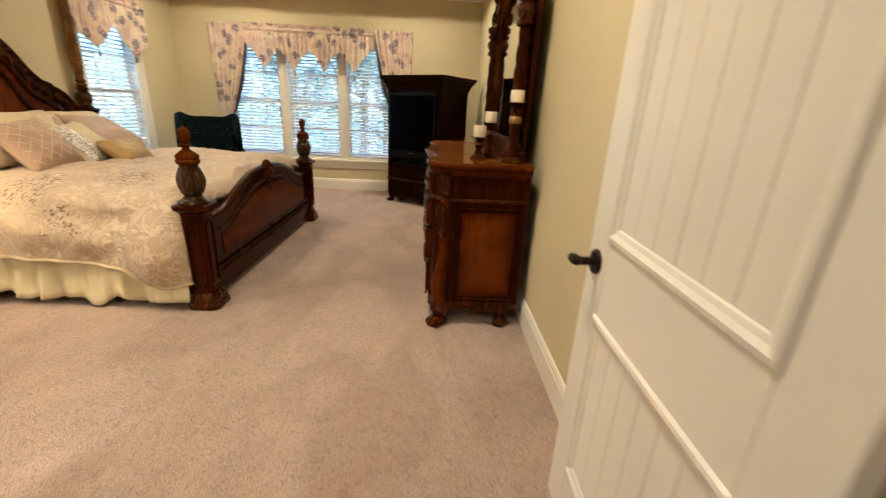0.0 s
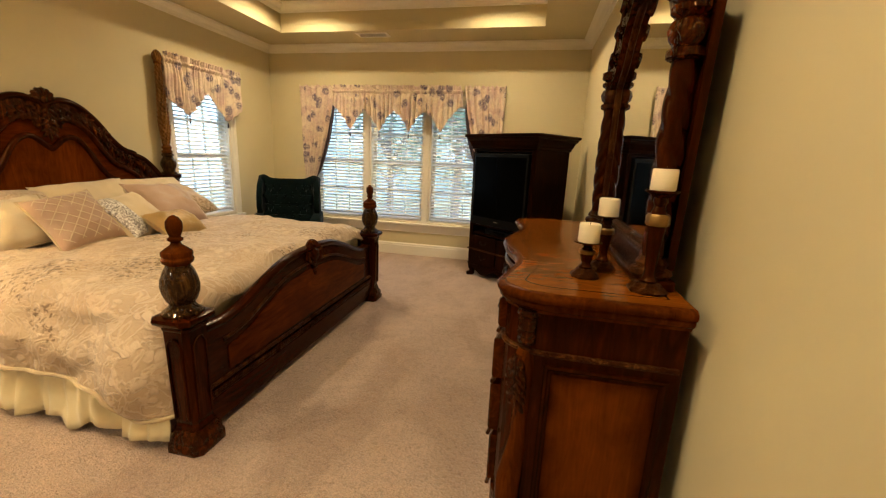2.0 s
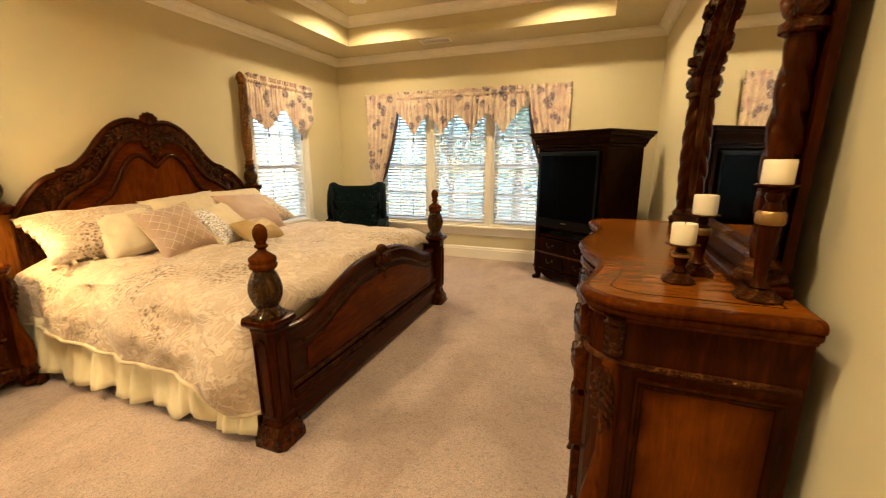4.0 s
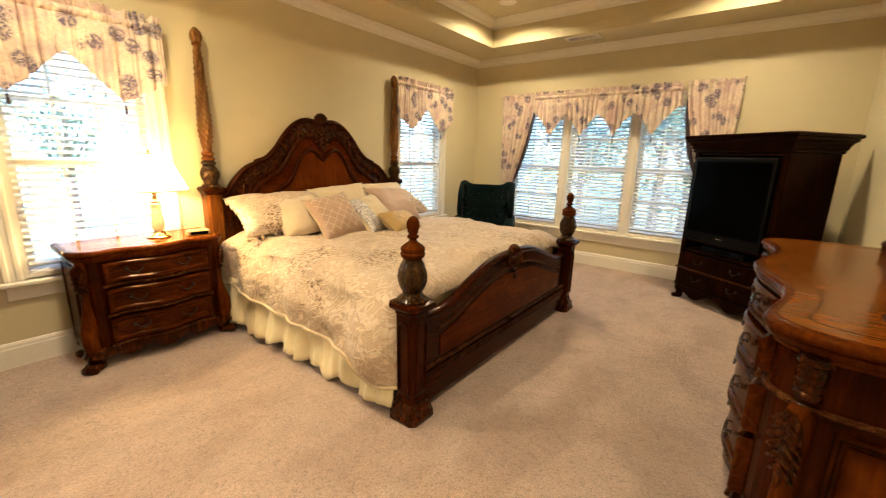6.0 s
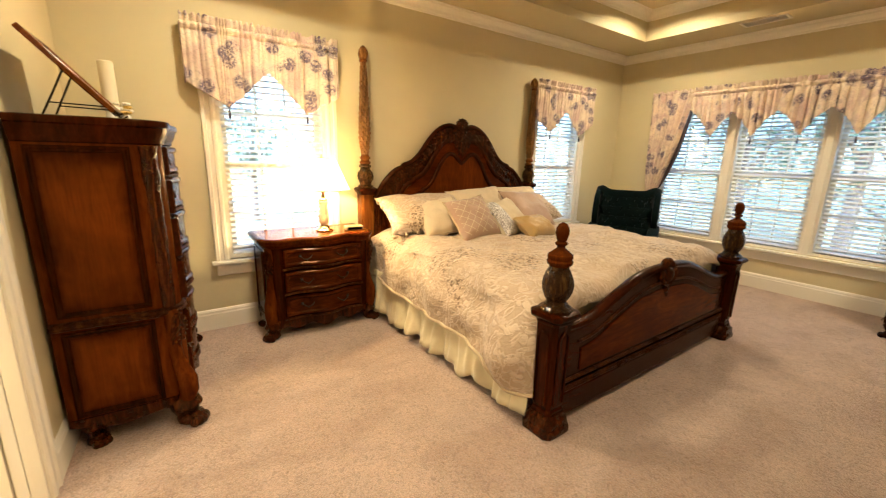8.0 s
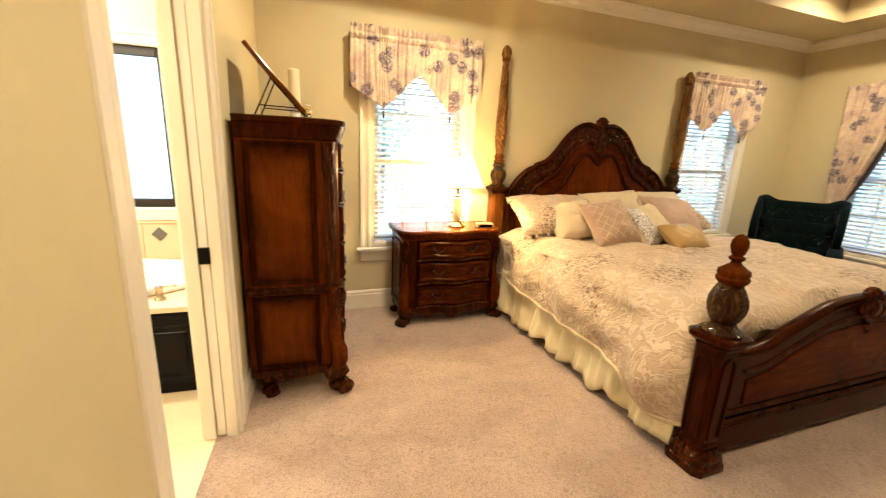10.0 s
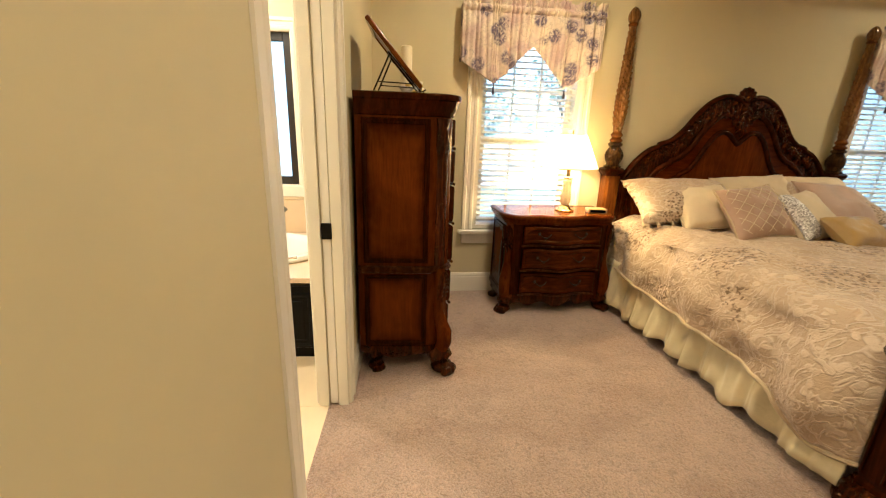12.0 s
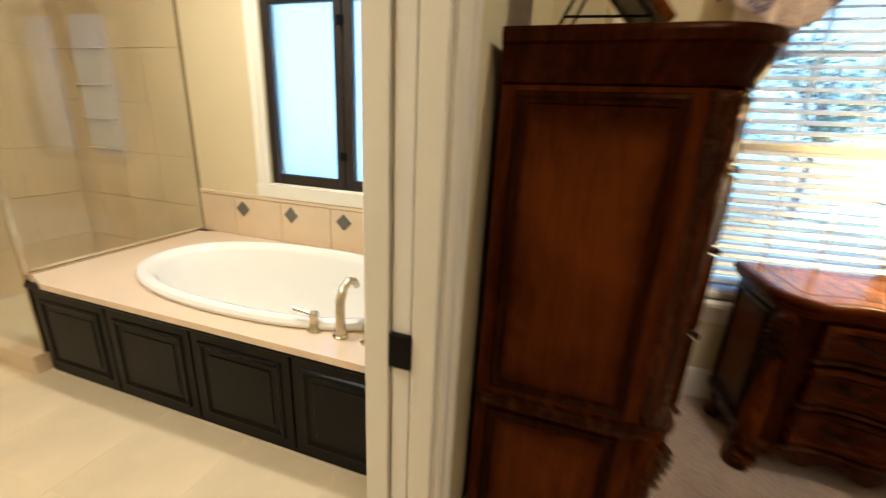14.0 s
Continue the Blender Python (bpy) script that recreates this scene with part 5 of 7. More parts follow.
    for sx in (-1, 1):
        for (za, zb) in panels:
            side_panel(c, sx, w, -(d - 0.085), -0.03, za, zb)
        # carved corner: scrolled console running down into the paw
        x, y = sx * (w / 2 - 0.036), -(d - 0.036)
        q = sx * 0.7071
        bm = bmesh.new()
        ts = [0, 0.06, 0.14, 0.24, 0.36, 0.5, 0.62, 0.74, 0.86, 1.0]
        outs = [0.012, 0.016, 0.016, 0.013, 0.011, 0.013, 0.025, 0.040, 0.042, 0.026]
        rad = [0.028, 0.034, 0.036, 0.033, 0.029, 0.029, 0.035, 0.044, 0.043, 0.038]
        zt, zb = (rope or (h * 0.62 if crown else h - 0.06)), leg * 0.95
        if crown:
            zt = splits[0]
        line = [(x + q * o * swell, y - 0.7071 * o * swell, zt - (zt - zb) * t) for t, o in zip(ts, outs)]
        tube(bm, line, rad, 14)
        part("corner_scroll", bm, M_STILE, c, "scrolled corner console", True)
        bm = bmesh.new()
        path = spline([(px + q * r * 0.92, py - 0.7071 * r * 0.92, pz) for (px, py, pz), r in zip(line, rad)], 2)
        acanthus(bm, path[1:9], (q, -0.7071, 0), 0.062)
        part("corner_leaf", bm, M_CARVE, c, "carved acanthus leaf", True)
        if rope or crown:
            bm = bmesh.new()
            za, zb2 = (rope or splits[0]) + 0.02, h - (0.11 if crown else 0.06)
            zs = [za + (zb2 - za) * k / 16 for k in range(17)]
            tube(bm, [(x + q * 0.012, y - 0.7071 * 0.012, z) for z in zs], [0.030 + 0.010 * abs(math.sin(5.5 * k / 16 * math.pi)) * (1 if k > 12 else 0.45) for k in range(17)], 12)
            part("corner_carving", bm, M_CARVE, c, "carved leaf corner", True)
        bm = bmesh.new()
        paw_foot(bm, x + q * 0.02 * (swell - 1), y - 0.02 * (swell - 1), leg, q, -0.7071, 1.05 + 0.2 * swell)
        part("front_foot", bm, M_CARVE, c, "carved paw foot", True)
        bm = bmesh.new()
        paw_foot(bm, sx * (w / 2 - 0.045), -0.075, leg, sx * 0.6, -0.3)
        part("back_foot", bm, M_CARVE, c, "carved paw foot", True)
    return c


DR = pose(2.962, 6.27, 0, 0, 0, -90)
case_piece("dresser", DR, 1.58, 0.475, 0.965, 0.135, 0.075, 2.0,
           [(0.175, 0.36), (0.385, 0.57), (0.595, 0.745), (0.79, 0.895)], [(0, 0.3), (0.3, 0.7), (0.7, 1)],
           "carved mahogany dresser with serpentine front and paw feet", "dresser", panels=((0.17, 0.73),), rope=0.765, body_mat=M_WOOD, corner=0.11)
case_piece("nightstand", pose(-1.105, 5.10, 0, 0, 0, 90), 0.80, 0.40, 0.755, 0.12, 0.045, 2.0,
           [(0.165, 0.325), (0.36, 0.51), (0.545, 0.675)], [(0, 1)],
           "carved mahogany three-drawer nightstand beside the bed", "nightstand", panels=((0.16, 0.66),), rope=None, bombe=0.03, body_mat=M_WOOD)
case_piece("chest_of_drawers", pose(-0.48, 3.722, 0, 0, 0, 177), 0.98, 0.445, 1.475, 0.13, 0.05, 2.0,
           [(0.17, 0.36), (0.385, 0.565), (0.63, 0.82), (0.845, 1.03), (1.055, 1.21), (1.235, 1.365)], [(0, 1)],
           "tall carved mahogany chest of drawers with paneled sides", "chest", splits=(0.605,), panels=((0.165, 0.575), (0.64, 1.36)), crown=True, swell=1.7, bombe=0.015)


# ---- dresser mirror ----
def dresser_mirror():
    """Local as the dresser: x along the wall, front towards -y, stands on the dresser's top."""
    mr = thing("dresser_mirror", DR @ pose(0, 0, 0.966), "tall carved mahogany mirror with twisted columns and arched top", "mirror")
    H, hw = 0.88, 0.60
    part("base_rail", B((-hw - 0.07, -0.125, 0.0, hw + 0.07, -0.015, 0.035), (-hw - 0.02, -0.095, 0.035, hw + 0.02, -0.02, 0.10), bev=0.01, seg=2), M_WOOD, mr)
    for s in (-1, 1):
        bm = bmesh.new()
        lathe(bm, [(0.060, 0.035), (0.066, 0.045), (0.060, 0.058), (0.045, 0.066), (0.050, 0.078), (0.042, 0.09), (0.036, 0.10)], 20, at=(s * hw, -0.075, 0))
        part("column_base", bm, M_ROPE, mr, "", True)
        bm = bmesh.new()
        rows = [(0.031 + 0.009 * math.sin(math.pi * k / 80), 0.10 + 0.58 * k / 80) for k in range(81)]
        lathe(bm, rows, 36, at=(s * hw, -0.075, 0), wave=lambda a, z: 1 + 0.22 * abs(math.sin(1.5 * a + s * 30 * z)) - 0.12)
        part("column", bm, M_WOOD, mr, "spiral twisted column", True)
        bm = bmesh.new()
        lathe(bm, [(0.036, 0.68), (0.052, 0.69), (0.052, 0.71), (0.038, 0.72), (0.050, 0.735), (0.056, 0.76), (0.048, 0.785), (0.036, 0.795), (0.056, 0.81), (0.056, 0.825), (0.040, 0.835), (0.062, 0.85), (0.062, H)], 20, at=(s * hw, -0.075, 0), wave=lambda a, z: 1 + (0.05 * math.sin(7 * a) if 0.72 < z < 0.80 else 0))
        part("capital", bm, M_CARVE, mr, "carved column capital", True)
    for s in (-1, 1):
        bm = bmesh.new()
        pts = [(s * (hw + 0.012 + 0.050 * (1 - 0.05 * k) * math.cos(0.5 * k - 1.2)), -0.085, H + 0.055 + 0.050 * (1 - 0.05 * k) * math.sin(0.5 * k - 1.2)) for k in range(16)]
        tube(bm, pts, [0.024 * (1 - 0.035 * k) for k in range(16)], 8)
        part("bracket_scroll", bm, M_CARVE, mr, "rolled scroll over the column", True)
    k = [(0.0, 1.30), (0.10, 1.295), (0.24, 1.245), (0.36, 1.14), (0.46, 1.01), (0.56, 0.92), (hw + 0.06, 0.89)]
    r = [(p.x, p.y) for p in spline(k, 6)]
    arch_t = [(-x, z) for x, z in reversed(r)][:-1] + r
    ki = [(0.0, 1.14), (0.12, 1.13), (0.26, 1.07), (0.36, 0.97), (0.45, 0.86), (hw - 0.05, 0.79)]
    ri = [(p.x, p.y) for p in spline(ki, 6)]
    arch_i = [(-x, z) for x, z in reversed(ri)][:-1] + ri
    bm = bmesh.new()
    n = len(arch_t)
    def resample(a, n):
        s = np.linspace(0, len(a) - 1, n)
        return [(float(np.interp(q, range(len(a)), [p[0] for p in a])), float(np.interp(q, range(len(a)), [p[1] for p in a]))) for q in s]
    ai = resample(arch_i, n)
    rings(bm, [[Vector((a[0], -0.105, a[1])), Vector((a[0], -0.03, a[1])), Vector((b[0], -0.03, b[1])), Vector((b[0], -0.095, b[1]))] for a, b in zip(arch_t, ai)])
    hd = part("arched_head", bm, M_CARVE, mr, "carved arched head with leaf scrolls")
    bm = bmesh.new()
    tube(bm, [(x, -0.075, z) for x, z in arch_t], 0.036, 10, flat=0.8)
    part("head_moulding", bm, M_WOOD, hd, "", True)
    bm = bmesh.new()
    for kk in range(9):
        a = radians(-72 + 18 * kk)
        blob(bm, (0.06 * math.sin(a), -0.105, 1.30 + 0.055 * math.cos(a)), (0.017, 0.026, 0.028), 8, 6)
    blob(bm, (0, -0.115, 1.26), (0.06, 0.03, 0.06), 10, 8)
    for s in (-1, 1):
        for q in range(5):
            leaf = bmesh.new()
            x, z = s * (0.13 + 0.085 * q), float(np.interp(0.13 + 0.085 * q, [p[0] for p in r], [p[1] for p in r])) - 0.085
            tube(leaf, [(x - s * 0.04, -0.10, z - 0.01), (x, -0.115, z + 0.03), (x + s * 0.035, -0.115, z), (x + s * 0.01, -0.11, z - 0.03)], [0.006, 0.014, 0.015, 0.007], 7)
            part("leaf_scroll", leaf, M_CARVE, hd, "", True)
    part("crest", bm, M_CARVE, hd, "carved shell crest", True)
    gl = [(-(hw - 0.045), 0.10), (hw - 0.045, 0.10)] + list(reversed(ai))
    bm = bmesh.new()
    prism(bm, gl, "y", -0.048, -0.042)
    part("mirror_glass", bm, M_MIRROR, mr, "clear silvered glass")
    bm = bmesh.new()
    prism(bm, [(-(hw + 0.02), 0.06), (hw + 0.02, 0.06)] + list(reversed(arch_t)), "y", -0.035, -0.012)
    part("backboard", bm, M_WOOD, mr)
    bm = bmesh.new()
    tube(bm, [(x, -0.052, z) for x, z in gl], 0.014, 8, True)
    part("inner_bead", bm, M_ROPE, mr, "", True)


dresser_mirror()


# ---- candlesticks on the dresser ----
def candlestick(x, y, h, s):
    z = 0.966
    c = thing("candlestick", pose(x, y, z), "dark turned candlestick with gilt bands and ivory pillar candle", "candlestick", "candlesticks on the dresser")
    hh = h - 0.062
    bm = bmesh.new()
    rings(bm, [square_ring(r, q, 0.55) for r, q in ((0.044 * s, 0.0), (0.046 * s, 0.006), (0.042 * s, 0.012), (0.034 * s, 0.018), (0.030 * s, 0.026), (0.020 * s, 0.032))])
    part("foot", bm, M_ROPE, c, "", True)
    bm = bmesh.new()
    lathe(bm, [(0.020 * s, 0.030), (0.024 * s, 0.036), (0.016 * s, 0.045), (0.013 * s, 0.06), (0.017 * s, hh * 0.45), (0.022 * s, hh * 0.62), (0.024 * s, hh * 0.72), (0.018 * s, hh * 0.80), (0.013 * s, hh * 0.85), (0.018 * s, hh * 0.89), (0.016 * s, hh * 0.93), (0.030 * s, hh * 0.97)], 20)
    part("stem", bm, M_WOOD, c, "", True)
    bm = bmesh.new()
    lathe(bm, [(0.0245 * s, hh * 0.66), (0.0275 * s, hh * 0.68), (0.0275 * s, hh * 0.75), (0.0235 * s, hh * 0.775)], 20, wave=lambda a, zz: 1 + 0.05 * math.sin(12 * a))
    part("gilt_band", bm, M_GILT, c, "", True)
    bm = bmesh.new()
    lathe(bm, [(0.028 * s, hh * 0.965), (0.044, hh * 0.975), (0.048, hh - 0.003), (0.046, hh), (0.0, hh)], 24)
    part("dish", bm, M_WOOD, c, "", True)
    bm = bmesh.new()
    lathe(bm, [(0.034, hh), (0.035, hh + 0.003), (0.035, h - 0.004), (0.033, h), (0.016, h - 0.003), (0.0, h - 0.004)], 24, wave=lambda a, zz: 1 + 0.01 * math.sin(3 * a + 40 * zz))
    cd = part("candle", bm, M_WAX, c, "ivory pillar candle", True)
    bm = bmesh.new()
    tube(bm, [(0, 0, h - 0.005), (0.001, 0, h + 0.008)], 0.0013, 5)
    part("wick", bm, M_BLACK, cd)


candlestick(2.69, 5.70, 0.185, 1.0)
candlestick(2.765, 5.83, 0.262, 1.05)
candlestick(2.865, 5.60, 0.375, 1.2)


# ---- things on the tall chest ----
fr = thing("picture_on_easel", pose(-0.26, 3.97, 1.476, 0, 0, 177), "wooden picture frame tilted back on a thin metal easel", "picture frame")
R = pose(0, -0.055, 0.032, -41, 0, 0)
for bx in ((-0.17, -0.011, 0, -0.135, 0.011, 0.40), (0.135, -0.011, 0, 0.17, 0.011, 0.40), (-0.135, -0.011, 0, 0.135, 0.011, 0.04), (-0.135, -0.011, 0.36, 0.135, 0.011, 0.40)):
    f = part("frame_rail", B(bx, bev=0.004), M_TOP, fr)
    f.matrix_basis = R
f = part("picture", B((-0.135, -0.004, 0.04, 0.135, 0.004, 0.36)), M_PAPER, fr, "faded paper print")
f.matrix_basis = R
bm = bmesh.new()
for s in (-1, 1):
    tube(bm, [(s * 0.10, -0.08, 0.03), (s * 0.10, -0.055, 0.018), (s * 0.10, 0.04, 0.122), (s * 0.085, 0.11, 0.20)], 0.004, 6)
    tube(bm, [(s * 0.085, 0.105, 0.19), (s * 0.09, 0.15, 0.09), (s * 0.10, 0.19, 0.004)], 0.004, 6)
    tube(bm, [(s * 0.10, -0.065, 0.022), (s * 0.105, -0.07, 0.004)], 0.004, 6)
    tube(bm, [(s * 0.095, 0.165, 0.06), (s * 0.10, -0.02, 0.055)], 0.003, 6)
tube(bm, [(-0.085, 0.11, 0.20), (0.085, 0.11, 0.20)], 0.004, 6)
tube(bm, [(-0.10, 0.19, 0.004), (0.10, 0.19, 0.004)], 0.004, 6)
part("easel", bm, M_BRONZE, fr, "thin bronze wire easel", True)
cn = thing("pillar_candle", pose(-0.86, 3.97, 1.476), "tall white pillar candle on a low holder", "candle")
bm = bmesh.new()
lathe(bm, [(0.055, 0), (0.058, 0.01), (0.035, 0.02), (0.03, 0.08), (0.05, 0.10), (0.05, 0.11), (0.0, 0.11)], 20)
part("holder", bm, M_PORCELAIN, cn, "", True)
bm = bmesh.new()
lathe(bm, [(0.036, 0.11), (0.037, 0.12), (0.037, 0.348), (0.030, 0.355), (0.0, 0.352)], 22)
part("candle", bm, M_WAX, cn, "", True)
fl = thing("silk_flowers", pose(-0.66, 4.03, 1.476), "small yellow and white silk flower arrangement", "flowers")
bm = bmesh.new()
lathe(bm, [(0.03, 0), (0.035, 0.01), (0.03, 0.05), (0.025, 0.055), (0.0, 0.05)], 16)
part("vase", bm, M_PORCELAIN, fl, "", True)
M_YELLOW, M_PALE = fabric("yellow silk petal", (0.70, 0.50, 0.08)), fabric("white silk petal", (0.75, 0.70, 0.60))
for k in range(9):
    a, rr, z = k * 2.4, 0.02 + 0.018 * (k % 3), 0.065 + 0.016 * (k % 4)
    bm = bmesh.new()
    for j in range(6):
        b = j * math.pi / 3
        blob(bm, (rr * math.cos(a) + 0.011 * math.cos(b), rr * math.sin(a) + 0.011 * math.sin(b), z), (0.010, 0.010, 0.008), 7, 5)
    part("blossom", bm, (M_YELLOW, M_PALE)[k % 2], fl, "", True)


# ---- table lamp and clock on the nightstand ----
lp = thing("table_lamp", pose(-0.88, 5.185, 0.756), "lit ivory and brass table lamp with cream coolie shade", "lamp")
bm = bmesh.new()
lathe(bm, [(0.070, 0), (0.072, 0.008), (0.062, 0.016), (0.048, 0.022), (0.036, 0.034), (0.030, 0.045)], 24)
part("foot", bm, M_BRASS, lp, "polished brass foot", True)
bm = bmesh.new()
lathe(bm, [(0.026, 0.045), (0.036, 0.06), (0.040, 0.09), (0.034, 0.15), (0.030, 0.20), (0.038, 0.225), (0.030, 0.24)], 10)
part("column", bm, M_WAX, lp, "faceted ivory glass column")
bm = bmesh.new()
lathe(bm, [(0.032, 0.24), (0.036, 0.248), (0.016, 0.26), (0.012, 0.29), (0.016, 0.30), (0.016, 0.37), (0.0, 0.371)], 18)
part("socket", bm, M_BRASS, lp, "", True)
bm = bmesh.new()
tube(bm, [(0.012, 0, 0.29), (0.05, 0, 0.34), (0.055, 0, 0.46), (0.03, 0, 0.545), (0, 0, 0.56), (-0.03, 0, 0.545), (-0.055, 0, 0.46), (-0.05, 0, 0.34), (-0.012, 0, 0.29)], 0.0025, 6)
tube(bm, [(0, 0, 0.555), (0, 0, 0.59)], 0.006, 8)
part("harp", bm, M_BRASS, lp, "", True)
bm = bmesh.new()
n = 48
rings(bm, [[Vector((r * math.cos(2 * math.pi * k / n), r * math.sin(2 * math.pi * k / n), z)) for k in range(n)] for r, z in ((0.205, 0.325), (0.156, 0.435), (0.098, 0.56))], cap=False)
sh = part("shade", bm, M_SHADE, lp, "glowing cream fabric shade", True)
for r, z in ((0.205, 0.326), (0.098, 0.559)):
    bm = bmesh.new()
    tube(bm, [(r * math.cos(2 * math.pi * k / n), r * math.sin(2 * math.pi * k / n), z) for k in range(n)], 0.004, 6, True)
    part("shade_trim", bm, M_CREAM, sh, "", True)
bulb = new("table_lamp_bulb", bpy.data.lights.new("table_lamp_bulb", "POINT"))
bulb.data.energy, bulb.data.color, bulb.data.shadow_soft_size = LAMP_WATTS, (1.0, 0.64, 0.24), 0.035
bulb.matrix_world = pose(-0.88, 5.185, 0.756 + 0.42)
ck = thing("clock_radio", pose(-0.80, 5.40, 0.756, 0, 0, 80), "small tan clock radio on the nightstand", "clock")
part("case", B((-0.07, -0.05, 0, 0.07, 0.05, 0.035), bev=0.01, seg=2), M_TAN, ck)
part("face", B((-0.055, -0.0515, 0.008, 0.055, -0.0495, 0.028)), M_SCREEN, ck)

# ---- television armoire across the north-east corner ----
def armoire():
    m = pose(2.17, 8.595, 0, 0, 0, -36)
    a = thing("television_armoire", m, "brown wooden corner armoire with stepped cornice and open cavity", "armoire")
    w, d, h = 0.84, 0.57, 1.60
    x, t = w / 2, 0.03
    for s in (-1, 1):
        xs = sorted((s * x, s * (x - t)))
        part("side", B((xs[0], 0, 0.12, xs[1], d, 1.46), bev=0.003), M_ARMOIRE, a)
        xs = sorted((s * (x - 0.001), s * (x - 0.055)))
        part("stile", B((xs[0], -0.012, 0.12, xs[1], 0.012, 1.46), bev=0.005), M_ARMOIRE, a)
    part("back_panel", B((-x + t, d - 0.015, 0.12, x - t, d, 1.46)), M_ARMOIRE, a)
    for z in (0.135, 0.50, 0.60, 1.42):
        part("shelf", B((-x + t, 0.0, z, x - t, d - 0.016, z + 0.025), bev=0.002), M_ARMOIRE, a)
    bm = bmesh.new()
    stack(bm, [(-x, -0.01), (x, -0.01), (x, d), (-x, d)], [(0.0, 1.445), (0.012, 1.452), (0.012, 1.472), (0.022, 1.48), (0.026, 1.50), (0.040, 1.53), (0.058, 1.548), (0.060, 1.565), (0.074, 1.572), (0.078, 1.592), (0.070, h), (0.0, h)])
    part("cornice", bm, M_ARMOIRE, a, "stepped crown cornice")
    for k, (z0, z1) in enumerate(((0.335, 0.49), (0.165, 0.315))):
        for s in (-1, 1):
            xs = sorted((s * 0.006, s * (x - 0.06)))
            dr = part("drawer_front", B((xs[0], -0.018, z0, xs[1], 0.008, z1), bev=0.006, seg=2), M_ARMOIRE, a)
            bail_pull(dr, (xs[0] + xs[1]) / 2, -0.018, (z0 + z1) / 2 + 0.012)
    bm = bmesh.new()
    tube(bm, [(-x - 0.004, d * 0.6, 0.325), (-x - 0.004, -0.016, 0.325), (x + 0.004, -0.016, 0.325), (x + 0.004, d * 0.6, 0.325)], 0.010, 7)
    part("bead_moulding", bm, M_ROPE, a, "", True)
    bm = bmesh.new()
    pts = [(-x + 0.05, 0.14)] + [(-x + 0.05 + (w - 0.1) * k / 24, 0.075 + 0.035 * math.cos(4 * math.pi * (k / 24 - 0.5))) for k in range(25)] + [(x - 0.05, 0.14)]
    prism(bm, pts, "y", -0.014, 0.010)
    part("apron", bm, M_ARMOIRE, a, "scalloped apron")
    for s in (-1, 1):
        for yy, dy in ((0.03, -0.5), (d - 0.05, 0.3)):
            bm = bmesh.new()
            paw_foot(bm, s * (x - 0.05), yy, 0.14, s * 0.5, dy, 0.95)
            part("foot", bm, M_ARMOIRE, a, "", True)
    tv = thing("television", m @ pose(-0.01, 0.03, 0.626), "large black television set standing in the armoire", "television")
    part("cabinet", B((-0.365, -0.07, 0.0, 0.365, 0.03, 0.78), (-0.25, 0.03, 0.06, 0.25, 0.36, 0.58), bev=0.012, seg=2), M_BLACK, tv)
    part("screen", B((-0.34, -0.0725, 0.09, 0.34, -0.069, 0.74)), M_SCREEN, tv, "dark glass screen")
    part("logo_bar", B((-0.03, -0.0725, 0.05, 0.03, -0.069, 0.058)), M_NICKEL, tv, "small silver badge")
    pl = thing("video_player", m @ pose(0, 0.02, 0.526), "flat black video player on the armoire shelf", "video player")
    part("case", B((-0.21, 0, 0.0, 0.21, 0.28, 0.055), bev=0.004), M_BLACK, pl)
    part("display", B((-0.08, -0.0015, 0.02, 0.08, 0.0005, 0.04)), M_SCREEN, pl)
    cord = bmesh.new()
    tube(cord, [(-x - 0.01, 0.10, 0.34), (-x - 0.035, 0.06, 0.27), (-x - 0.03, 0.05, 0.18), (-x - 0.05, 0.03, 0.12), (-x - 0.02, 0.06, 0.13)], 0.004, 6)
    part("power_cord", cord, M_BLACK, a, "black cord looped beside the cabinet", True)


armoire()


